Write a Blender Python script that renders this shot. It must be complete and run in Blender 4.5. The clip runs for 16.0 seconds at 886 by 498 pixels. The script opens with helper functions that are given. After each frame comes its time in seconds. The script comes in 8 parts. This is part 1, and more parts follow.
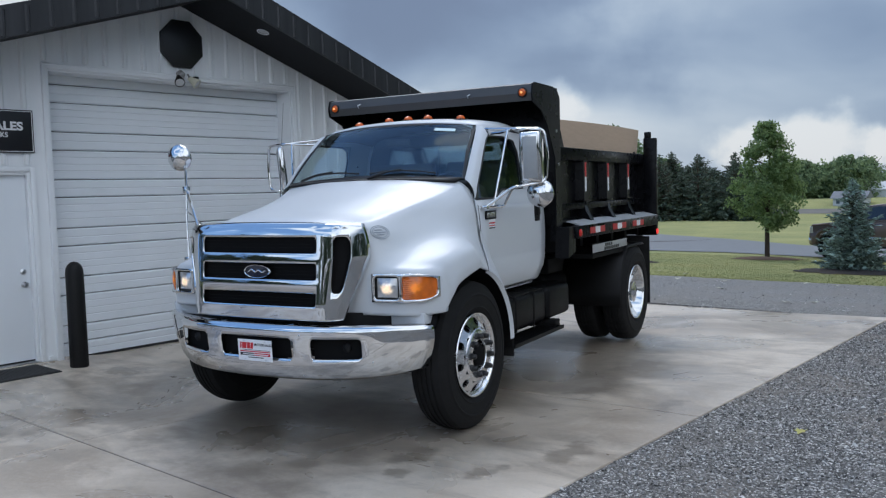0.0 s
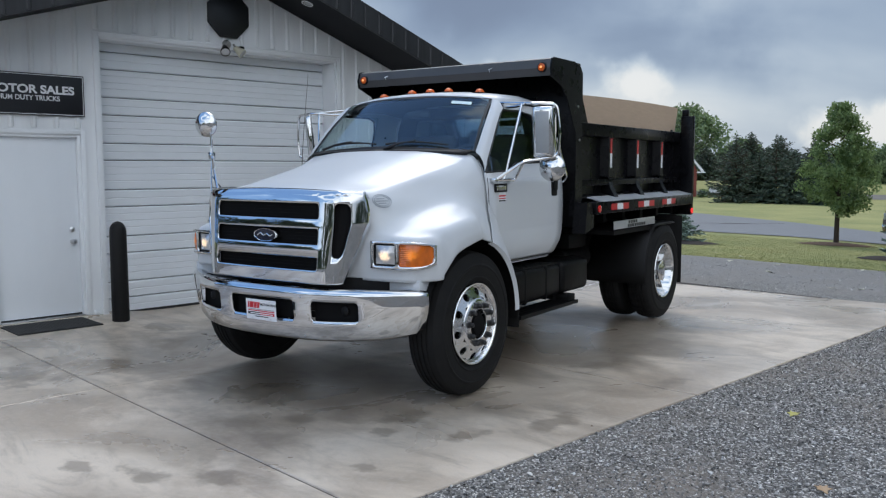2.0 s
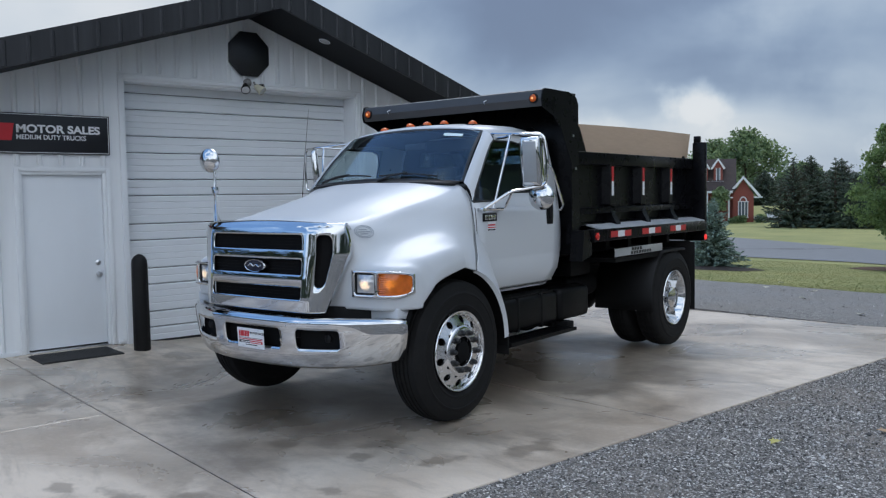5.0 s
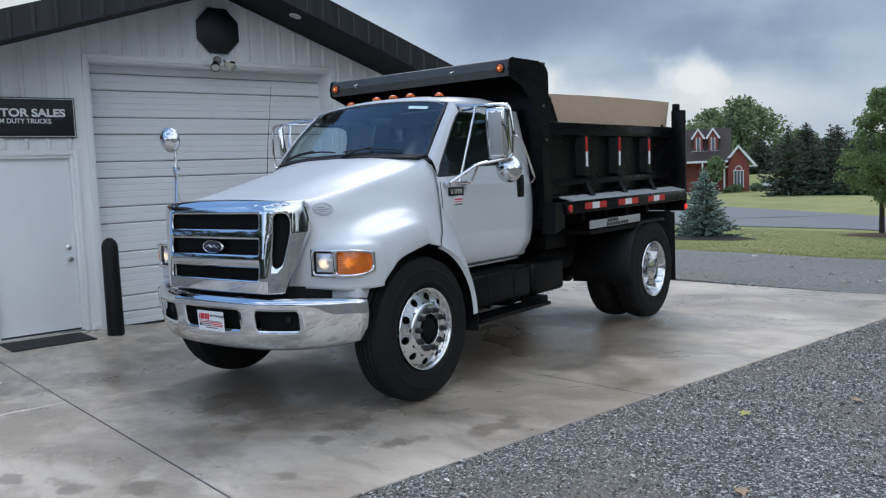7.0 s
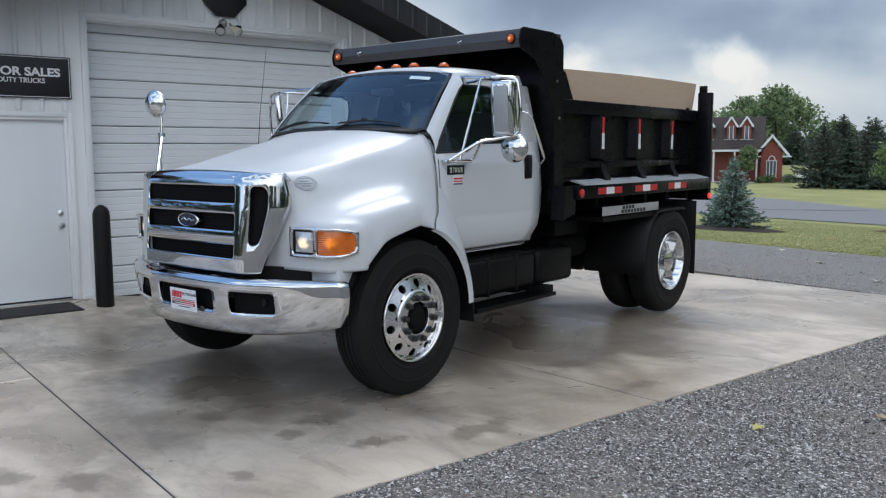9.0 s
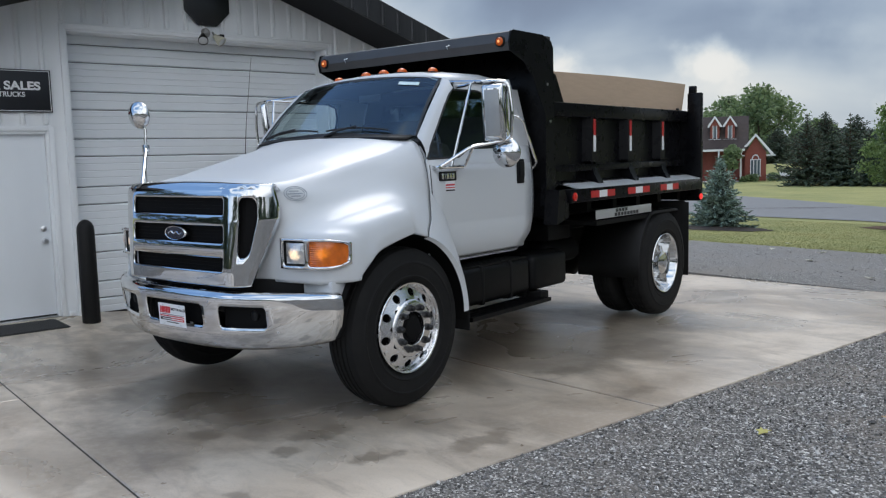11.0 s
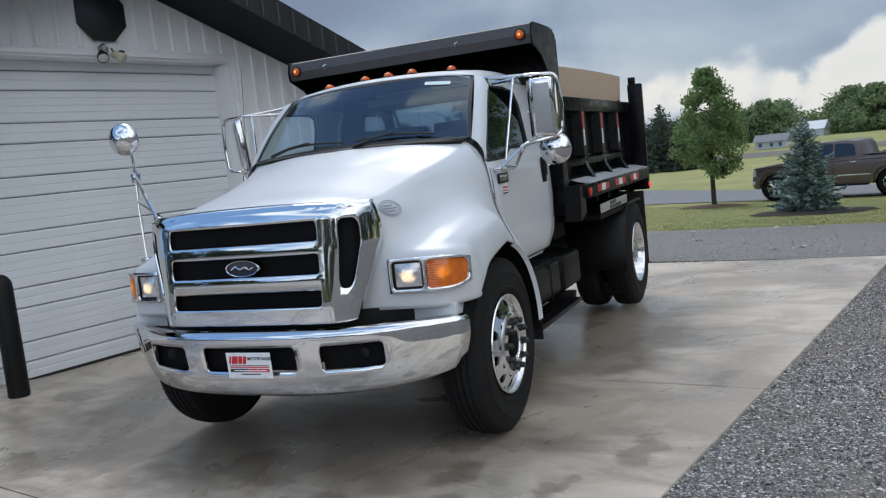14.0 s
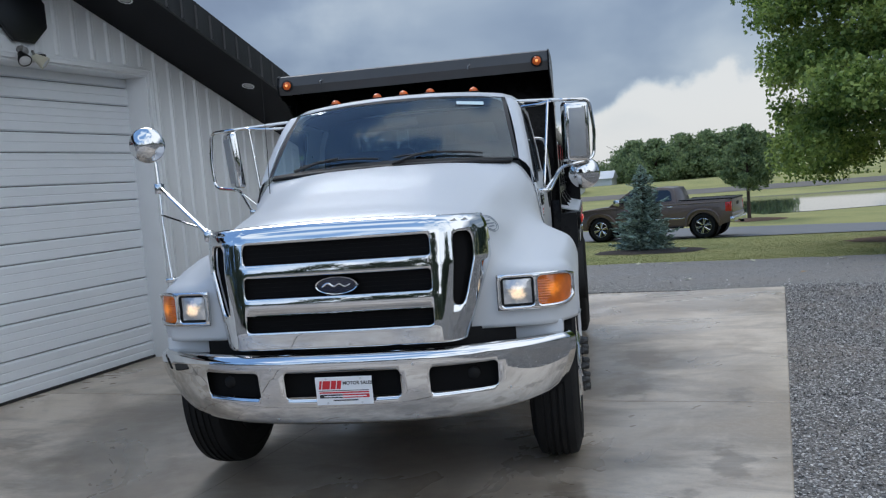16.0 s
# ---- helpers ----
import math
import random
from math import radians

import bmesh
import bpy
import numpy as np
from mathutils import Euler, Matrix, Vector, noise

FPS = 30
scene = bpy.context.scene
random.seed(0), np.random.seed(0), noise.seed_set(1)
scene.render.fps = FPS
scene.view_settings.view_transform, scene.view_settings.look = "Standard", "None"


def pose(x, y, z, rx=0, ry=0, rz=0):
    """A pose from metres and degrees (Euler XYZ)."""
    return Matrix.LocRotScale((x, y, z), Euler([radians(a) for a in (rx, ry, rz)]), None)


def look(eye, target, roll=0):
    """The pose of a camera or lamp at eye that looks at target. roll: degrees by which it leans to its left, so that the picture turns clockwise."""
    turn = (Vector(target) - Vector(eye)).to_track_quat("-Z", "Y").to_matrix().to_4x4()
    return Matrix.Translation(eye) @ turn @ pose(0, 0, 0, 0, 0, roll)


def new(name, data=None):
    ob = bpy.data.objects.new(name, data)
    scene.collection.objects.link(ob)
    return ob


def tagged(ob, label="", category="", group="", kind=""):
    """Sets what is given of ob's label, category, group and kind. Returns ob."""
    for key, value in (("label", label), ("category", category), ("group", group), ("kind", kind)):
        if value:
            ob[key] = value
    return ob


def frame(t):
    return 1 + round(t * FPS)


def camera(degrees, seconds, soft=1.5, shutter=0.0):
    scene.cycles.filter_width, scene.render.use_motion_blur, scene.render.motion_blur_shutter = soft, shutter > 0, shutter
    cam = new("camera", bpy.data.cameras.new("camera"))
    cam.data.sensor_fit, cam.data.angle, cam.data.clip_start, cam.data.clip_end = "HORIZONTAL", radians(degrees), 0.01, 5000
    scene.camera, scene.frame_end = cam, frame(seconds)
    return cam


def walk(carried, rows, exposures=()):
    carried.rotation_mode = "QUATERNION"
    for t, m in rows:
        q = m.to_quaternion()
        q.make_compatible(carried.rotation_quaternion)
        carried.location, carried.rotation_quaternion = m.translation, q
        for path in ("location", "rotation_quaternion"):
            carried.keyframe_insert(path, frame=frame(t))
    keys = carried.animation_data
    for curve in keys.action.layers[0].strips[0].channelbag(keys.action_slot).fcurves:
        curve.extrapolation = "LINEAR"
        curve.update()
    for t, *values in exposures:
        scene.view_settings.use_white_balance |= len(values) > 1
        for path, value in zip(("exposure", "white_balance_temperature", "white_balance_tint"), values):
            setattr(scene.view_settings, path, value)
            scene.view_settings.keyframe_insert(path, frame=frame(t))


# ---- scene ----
cam = camera(55.5, 16.0, soft=1.25)
METRES, EYE, TILT, LEAN, TURN = 5.924, 1.679, 0.0, 0.0, 41.0
ROWS = [
    (0.0, 0.0, 0.0, 0.0, -0.11, -3.88, 1.61),
    (0.5, 0.0159, -0.0019, -0.003, 1.02, -3.33, 1.94),
    (1.0, 0.0319, -0.0243, -0.0043, 2.31, -4.28, 1.35),
    (1.5, 0.0528, -0.0317, -0.0035, 3.2, -5.76, 0.7),
    (2.0, 0.0865, -0.0222, -0.0044, 5.03, -5.55, 0.03),
    (2.5, 0.1234, -0.0104, -0.0055, 7.38, -4.65, -0.0),
    (3.0, 0.145, -0.0233, -0.0051, 8.64, -4.0, 0.36),
    (3.5, 0.1686, -0.0295, -0.004, 9.67, -3.77, -0.24),
    (6.0, 0.1855, -0.0323, -0.0035, 8.32, -4.25, 1.91),
    (6.5, 0.1984, -0.0213, -0.0046, 8.17, -5.32, 2.15),
    (7.0, 0.2201, -0.0021, -0.0074, 8.75, -5.14, 2.32),
    (7.5, 0.2296, 0.0215, -0.0133, 8.8, -6.05, 1.61),
    (8.0, 0.2331, 0.0602, -0.0111, 8.71, -6.76, -0.02),
    (8.5, 0.2414, 0.0802, -0.0108, 10.63, -6.61, 0.05),
    (11.0, 0.2329, 0.1028, -0.0103, 9.71, -6.16, 1.41),
    (11.5, 0.1925, 0.0984, -0.0046, 7.27, -6.25, 4.2),
    (12.0, 0.1446, 0.119, -0.0061, 5.7, -5.71, 5.89),
    (12.5, 0.099, 0.1393, -0.0078, 4.74, -5.57, 6.61),
    (13.0, 0.0341, 0.1449, -0.0072, 0.61, -6.0, 6.93),
    (13.5, -0.0232, 0.1458, -0.0062, -3.03, -6.47, 7.08),
    (14.0, -0.0904, 0.1685, -0.0041, -5.36, -6.07, 6.14),
    (14.5, -0.1657, 0.1792, -0.0041, -9.58, -6.15, 4.39),
    (15.0, -0.2282, 0.1965, -0.0061, -12.95, -6.29, 2.89),
    (15.5, -0.2899, 0.2301, -0.0016, -15.54, -5.2, 3.56),
    (16.0, -0.3584, 0.2496, -0.0039, -19.33, -4.52, 4.44),
]
EXPOSURES = [(0.0, -0.14, 6050, 10), (0.5, -0.16, 6050, 10), (1.0, -0.18, 5980, 10), (1.5, -0.18, 6070, 10), (2.0, -0.05, 6300, 10), (3.0, -0.07, 6160, 10), (3.5, -0.07, 6130, 10), (6.0, -0.23, 6030, 10), (7.0, -0.06, 6150, 10), (7.5, -0.05, 6260, 10), (8.5, 0.03, 6440, 10), (11.0, -0.06, 6500, 10), (13.0, -0.04, 6500, 10), (15.0, -0.04, 6440, 10), (16.0, -0.14, 6240, 10)]
walk(cam, [(t, pose(0, 0, EYE, TILT, LEAN, TURN) @ pose(METRES * x, METRES * y, METRES * z, 90 + pitch, roll, yaw)) for t, x, y, z, yaw, pitch, roll in ROWS], exposures=EXPOSURES)

# ---------- world, sun, exposure ----------
world = bpy.data.worlds.new("sky")
scene.world = world
world.use_nodes = True
wn, wl = world.node_tree.nodes, world.node_tree.links
wn.clear()
w_out, w_bg = wn.new("ShaderNodeOutputWorld"), wn.new("ShaderNodeBackground")
w_sky = wn.new("ShaderNodeTexSky")
w_sky.sky_type, w_sky.sun_disc = "NISHITA", False
w_sky.sun_elevation, w_sky.sun_rotation = radians(51), radians(318)
w_sky.air_density, w_sky.dust_density = 1.0, 2.0
w_co = wn.new("ShaderNodeTexCoord")
w_map = wn.new("ShaderNodeMapping")
w_map.inputs["Scale"].default_value = (1.0, 1.0, 2.6)
w_map.inputs["Location"].default_value = (0.35, 0.1, 0.2)
w_n1 = wn.new("ShaderNodeTexNoise")
w_n1.inputs["Scale"].default_value, w_n1.inputs["Detail"].default_value = 2.1, 5.0
w_n1.inputs["Roughness"].default_value, w_n1.inputs["Distortion"].default_value = 0.46, 0.35
w_ramp = wn.new("ShaderNodeValToRGB")
w_ramp.color_ramp.interpolation = "B_SPLINE"
for k, (pos, c) in enumerate(((0.28, (0.115, 0.152, 0.225)), (0.75, (0.60, 0.60, 0.585)), (0.40, (0.160, 0.215, 0.305)), (0.50, (0.26, 0.322, 0.40)), (0.60, (0.40, 0.45, 0.495)), (0.67, (0.50, 0.525, 0.535)))):
    e = w_ramp.color_ramp.elements[k] if k < 2 else w_ramp.color_ramp.elements.new(pos)
    e.position, e.color = pos, (*c, 1)
w_sep = wn.new("ShaderNodeSeparateXYZ")
w_low = wn.new("ShaderNodeMapRange")     # clouds break up and brighten towards the horizon
w_low.inputs["From Min"].default_value, w_low.inputs["From Max"].default_value = 0.02, 0.24
w_low.inputs["To Min"].default_value, w_low.inputs["To Max"].default_value = 0.05, -0.03
w_sum = wn.new("ShaderNodeMath")
wl.new(w_co.outputs["Generated"], w_sep.inputs["Vector"])
wl.new(w_sep.outputs["Z"], w_low.inputs["Value"])
w_con = wn.new("ShaderNodeMath")
w_con.operation = "MULTIPLY_ADD"
w_con.inputs[1].default_value, w_con.inputs[2].default_value = 0.85, 0.08
wl.new(w_n1.outputs["Fac"], w_con.inputs[0])
wl.new(w_con.outputs[0], w_sum.inputs[0])
wl.new(w_low.outputs["Result"], w_sum.inputs[1])
w_mix = wn.new("ShaderNodeMixRGB")
w_mix.inputs["Fac"].default_value = 0.93
w_gain = wn.new("ShaderNodeMixRGB")
w_gain.blend_type, w_gain.inputs["Fac"].default_value = "MULTIPLY", 1.0
w_gain.inputs["Color2"].default_value = (10.0, 10.0, 10.0, 1)
wl.new(w_co.outputs["Generated"], w_map.inputs["Vector"])
wl.new(w_map.outputs["Vector"], w_n1.inputs["Vector"])
# two bright breaks in the cloud: a cumulus bank over the far field and a gap above the house
w_last = w_sum.outputs[0]
w_n2 = wn.new("ShaderNodeTexNoise")
w_n2.inputs["Scale"].default_value, w_n2.inputs["Detail"].default_value = 11.0, 7.0
wl.new(w_co.outputs["Generated"], w_n2.inputs["Vector"])
for centre, near, far, gain in (((-0.04, 0.998, 0.0), 0.165, 0.215, 0.30), ((-0.295, 0.954, 0.045), 0.02, 0.085, 0.26), ((-0.548, 0.831, 0.097), -0.04, 0.055, 0.30), ((-0.535, 0.842, 0.07), -0.04, 0.11, 0.11), ((-0.69, 0.715, 0.097), -0.04, 0.055, 0.30), ((-0.68, 0.73, 0.07), -0.04, 0.10, 0.09), ((-0.60, 0.80, 0.03), 0.04, 0.14, 0.10), ((-0.76, 0.635, 0.15), 0.02, 0.13, 0.13), ((-0.43, 0.895, 0.09), 0.05, 0.26, 0.05), ((-0.62, 0.77, 0.165), 0.10, 0.34, -0.13), ((-0.96, 0.22, 0.16), 0.10, 0.45, 0.26), ((-0.66, 0.74, 0.17), 0.05, 0.32, -0.07), ((-0.30, 0.93, 0.20), 0.05, 0.36, -0.08)):
    w_d = wn.new("ShaderNodeVectorMath")
    w_d.operation = "SUBTRACT"
    w_d.inputs[1].default_value = centre
    w_s = wn.new("ShaderNodeVectorMath")
    w_s.operation = "MULTIPLY"
    w_s.inputs[1].default_value = (1.0, 1.0, 2.0)
    w_len = wn.new("ShaderNodeVectorMath")
    w_len.operation = "LENGTH"
    w_wob = wn.new("ShaderNodeMath")
    w_wob.operation = "MULTIPLY_ADD"
    w_wob.inputs[1].default_value = 0.26
    w_r = wn.new("ShaderNodeMapRange")
    w_r.interpolation_type = "SMOOTHSTEP"
    w_r.inputs["From Min"].default_value, w_r.inputs["From Max"].default_value = near + 0.13, far + 0.13
    w_r.inputs["To Min"].default_value, w_r.inputs["To Max"].default_value = gain, 0.0
    w_add = wn.new("ShaderNodeMath")
    wl.new(w_co.outputs["Generated"], w_d.inputs[0])
    wl.new(w_d.outputs[0], w_s.inputs[0])
    wl.new(w_s.outputs[0], w_len.inputs[0])
    wl.new(w_n2.outputs["Fac"], w_wob.inputs[0])
    wl.new(w_len.outputs["Value"], w_wob.inputs[2])
    wl.new(w_wob.outputs[0], w_r.inputs["Value"])
    wl.new(w_last, w_add.inputs[0])
    wl.new(w_r.outputs["Result"], w_add.inputs[1])
    w_last = w_add.outputs[0]
wl.new(w_last, w_ramp.inputs["Fac"])
# overhead and behind the yard the cover breaks into blue sky with white cloud
w_map2, w_n3, w_ramp2 = wn.new("ShaderNodeMapping"), wn.new("ShaderNodeTexNoise"), wn.new("ShaderNodeValToRGB")
w_map2.inputs["Scale"].default_value, w_map2.inputs["Location"].default_value = (1.0, 1.0, 1.0), (2.45, 0.60, 1.30)
w_n3.inputs["Scale"].default_value, w_n3.inputs["Detail"].default_value, w_n3.inputs["Distortion"].default_value = 2.5, 3.0, 0.6
for k, (pos, c) in enumerate(((0.38, (0.175, 0.33, 0.64)), (0.64, (1.14, 1.19, 1.25)), (0.46, (0.29, 0.48, 0.80)), (0.51, (0.71, 0.84, 1.00)))):
    e = w_ramp2.color_ramp.elements[k] if k < 2 else w_ramp2.color_ramp.elements.new(pos)
    e.position, e.color = pos, (*c, 1)
wl.new(w_co.outputs["Generated"], w_map2.inputs["Vector"])
wl.new(w_map2.outputs["Vector"], w_n3.inputs["Vector"])
w_east = wn.new("ShaderNodeMath")      # whiter cloud added on the unseen yard side, to lighten the gable wall
w_east.operation = "MULTIPLY_ADD"
w_east.inputs[1].default_value = 0.26
wl.new(w_sep.outputs["X"], w_east.inputs[0])
wl.new(w_n3.outputs["Fac"], w_east.inputs[2])
wl.new(w_east.outputs[0], w_ramp2.inputs["Fac"])
w_dot = wn.new("ShaderNodeVectorMath")
w_dot.operation = "DOT_PRODUCT"
w_dot.inputs[1].default_value = (0.0, -0.9, 1.2)
w_side = wn.new("ShaderNodeMapRange")
w_side.interpolation_type = "SMOOTHSTEP"
w_side.inputs["From Min"].default_value, w_side.inputs["From Max"].default_value = 0.15, 0.6
w_both = wn.new("ShaderNodeMixRGB")
wl.new(w_co.outputs["Generated"], w_dot.inputs[0])
wl.new(w_dot.outputs["Value"], w_side.inputs["Value"])
wl.new(w_side.outputs["Result"], w_both.inputs["Fac"])
wl.new(w_ramp.outputs["Color"], w_both.inputs["Color1"])
wl.new(w_ramp2.outputs["Color"], w_both.inputs["Color2"])
wl.new(w_both.outputs["Color"], w_gain.inputs["Color1"])
wl.new(w_sky.outputs["Color"], w_mix.inputs["Color1"])
wl.new(w_gain.outputs["Color"], w_mix.inputs["Color2"])
wl.new(w_mix.outputs["Color"], w_bg.inputs["Color"])
wl.new(w_bg.outputs["Background"], w_out.inputs["Surface"])
w_bg.inputs["Strength"].default_value = 0.14

sun_data = bpy.data.lights.new("sun", "SUN")
sun_data.energy, sun_data.angle, sun_data.color = 1.40, radians(27), (1.0, 0.96, 0.91)
sun = new("sun", sun_data)
sun.matrix_world = look((-6.1, 6.8, 11.3), (0, 0, 0))
scene.view_settings.exposure = 0.0

# ---------- small tools ----------
def part(name, bm, material, parent=None, label="", smooth=35):
    """Link a bmesh as one mesh object, under a thing or a part."""
    bmesh.ops.recalc_face_normals(bm, faces=bm.faces)
    me = bpy.data.meshes.new(name)
    bm.to_mesh(me)
    bm.free()
    if smooth:
        for p in me.polygons:
            p.use_smooth = True
        me.set_sharp_from_angle(angle=radians(smooth))
    if material:
        me.materials.append(material)
    ob = new(name, me)
    if parent:
        ob.parent = parent
    if label:
        ob["label"] = label
    return ob


def empty(name, m=None):
    ob = new(name)
    ob.empty_display_size = 0.2
    if m:
        ob.matrix_world = m
    return ob


def box(bm, x0, x1, y0, y1, z0, z1, bevel=0.0, seg=2):
    vs = [bm.verts.new((x, y, z)) for x in (x0, x1) for y in (y0, y1) for z in (z0, z1)]
    fs = [bm.faces.new([vs[i] for i in f]) for f in ((0, 1, 3, 2), (4, 6, 7, 5), (0, 4, 5, 1), (2, 3, 7, 6), (0, 2, 6, 4), (1, 5, 7, 3))]
    if bevel:
        es = list({e for f in fs for e in f.edges})
        bmesh.ops.bevel(bm, geom=es, offset=bevel, segments=seg, profile=0.5, affect="EDGES")
    return bm


def boxed(*a, **k):
    return box(bmesh.new(), *a, **k)


def prism(bm, poly, axis, a, b, bevel=0.0, seg=2):
    """A polygon of 2D points, drawn out along an axis from a to b."""
    def p3(p, h):
        return {"x": (h, p[0], p[1]), "y": (p[0], h, p[1]), "z": (p[0], p[1], h)}[axis]
    va, vb = [bm.verts.new(p3(p, a)) for p in poly], [bm.verts.new(p3(p, b)) for p in poly]
    fs = [bm.faces.new(va), bm.faces.new(vb)]
    n = len(poly)
    fs += [bm.faces.new((va[i], va[(i + 1) % n], vb[(i + 1) % n], vb[i])) for i in range(n)]
    if bevel:
        es = list({e for f in fs[:2] for e in f.edges})
        bmesh.ops.bevel(bm, geom=es, offset=bevel, segments=seg, profile=0.5, affect="EDGES")
    return bm


def prismed(*a, **k):
    return prism(bmesh.new(), *a, **k)


def grid(bm, rows, close_u=False, close_v=False):
    """Quads over rows of 3D points."""
    vs = [[bm.verts.new(p) for p in r] for r in rows]
    nu, nv = len(vs), len(vs[0])
    for i in range(nu if close_u else nu - 1):
        for j in range(nv if close_v else nv - 1):
            bm.faces.new((vs[i][j], vs[(i + 1) % nu][j], vs[(i + 1) % nu][(j + 1) % nv], vs[i][(j + 1) % nv]))
    return vs


def tube(bm, pts, r, seg=8, caps=True):
    """A round bar along points; r is one radius or one for each point."""
    pts = [Vector(p) for p in pts]
    rs = r if isinstance(r, (list, tuple)) else [r] * len(pts)
    rings, ref = [], None
    for i, p in enumerate(pts):
        d = (pts[min(i + 1, len(pts) - 1)] - pts[max(i - 1, 0)]).normalized()
        if ref is None:
            ref = d.orthogonal().normalized()
        ref = (ref - d * ref.dot(d)).normalized()
        side = d.cross(ref)
        rings.append([bm.verts.new(p + (ref * math.cos(a) + side * math.sin(a)) * rs[i]) for a in (2 * math.pi * k / seg for k in range(seg))])
    for a, b in zip(rings, rings[1:]):
        for k in range(seg):
            bm.faces.new((a[k], a[(k + 1) % seg], b[(k + 1) % seg], b[k]))
    if caps:
        bm.faces.new(rings[0]), bm.faces.new(rings[-1])
    return bm


def tubed(*a, **k):
    return tube(bmesh.new(), *a, **k)


def rounded(pts, r, n=4):
    """A polyline with its inner corners rounded."""
    pts = [Vector(p) for p in pts]
    out = [pts[0]]
    for a, b, c in zip(pts, pts[1:], pts[2:]):
        ra = min(r, (a - b).length / 2, (c - b).length / 2)
        p, q = b + (a - b).normalized() * ra, b + (c - b).normalized() * ra
        out += [p.lerp(b, t).lerp(b.lerp(q, t), t) for t in (k / n for k in range(n + 1))]
    return out + [pts[-1]]


def lathe(bm, profile, axis="x", seg=32, at=(0, 0, 0), close=False):
    """Turn a profile of (along, radius) about an axis."""
    rows = []
    for k in range(seg):
        a = 2 * math.pi * k / seg
        c, s = math.cos(a), math.sin(a)
        rows.append([Vector(at) + Vector({"x": (h, r * c, r * s), "y": (r * c, h, r * s), "z": (r * c, r * s, h)}[axis]) for h, r in profile])
    grid(bm, rows, close_u=True, close_v=close)
    return bm


def lathed(*a, **k):
    return lathe(bmesh.new(), *a, **k)


def mat(name, color, rough=0.6, metal=0.0, var=0.0, scale=8.0, fine=0.0, fine_scale=120.0, bump=0.0, bump_scale=60.0, tint=None, coat=0.0, rough_var=0.0, spec=0.5, piece=0.0, stretch=(1, 1, 1)):
    """A surface: colour with variation at two scales, gloss, and fine relief, all in object space metres."""
    m = bpy.data.materials.new(name)
    m.use_nodes = True
    n, l = m.node_tree.nodes, m.node_tree.links
    b = n["Principled BSDF"]
    b.inputs["Roughness"].default_value, b.inputs["Metallic"].default_value = rough, metal
    b.inputs["Specular IOR Level"].default_value = spec
    b.inputs["Coat Weight"].default_value, b.inputs["Coat Roughness"].default_value = coat, 0.04
    co = n.new("ShaderNodeTexCoord")
    mp = n.new("ShaderNodeMapping")
    mp.inputs["Scale"].default_value = stretch
    l.new(co.outputs["Object"], mp.inputs["Vector"])
    col = n.new("ShaderNodeRGB")
    col.outputs[0].default_value = (*color, 1)
    out = col.outputs[0]
    def mixed(fac, a, other, kind="MIX"):
        x = n.new("ShaderNodeMixRGB")
        x.blend_type = kind
        if isinstance(fac, float):
            x.inputs["Fac"].default_value = fac
        else:
            l.new(fac, x.inputs["Fac"])
        l.new(a, x.inputs["Color1"])
        if isinstance(other, tuple):
            x.inputs["Color2"].default_value = (*other, 1)
        else:
            l.new(other, x.inputs["Color2"])
        return x.outputs["Color"]
    def noise_fac(sc, detail, lo, hi, rgh=0.6):
        t = n.new("ShaderNodeTexNoise")
        t.inputs["Scale"].default_value, t.inputs["Detail"].default_value, t.inputs["Roughness"].default_value = sc, detail, rgh
        l.new(mp.outputs["Vector"], t.inputs["Vector"])
        r = n.new("ShaderNodeMapRange")
        r.inputs["From Min"].default_value, r.inputs["From Max"].default_value = 0.3, 0.7
        r.inputs["To Min"].default_value, r.inputs["To Max"].default_value = lo, hi
        l.new(t.outputs["Fac"], r.inputs["Value"])
        return r.outputs["Result"]
    if var:
        out = mixed(noise_fac(scale, 5, 0.0, var), out, tint or tuple(c * 0.45 for c in color))
    if fine:
        out = mixed(noise_fac(fine_scale, 3, 0.0, fine), out, tuple(min(1.0, c * 1.7 + 0.01) for c in color))
    if piece:
        oi = n.new("ShaderNodeObjectInfo")
        pr = n.new("ShaderNodeMapRange")
        pr.inputs["To Max"].default_value = piece
        l.new(oi.outputs["Random"], pr.inputs["Value"])
        out = mixed(pr.outputs["Result"], out, tuple(c * 0.5 for c in color))
    l.new(out, b.inputs["Base Color"])
    if rough_var:
        l.new(noise_fac(scale * 2.3, 4, max(0.02, rough - rough_var), min(1.0, rough + rough_var)), b.inputs["Roughness"])
    if bump:
        t = n.new("ShaderNodeTexNoise")
        t.inputs["Scale"].default_value, t.inputs["Detail"].default_value = bump_scale, 4
        l.new(mp.outputs["Vector"], t.inputs["Vector"])
        u = n.new("ShaderNodeBump")
        u.inputs["Strength"].default_value, u.inputs["Distance"].default_value = bump, 0.01
        l.new(t.outputs["Fac"], u.inputs["Height"])
        l.new(u.outputs["Normal"], b.inputs["Normal"])
    return m


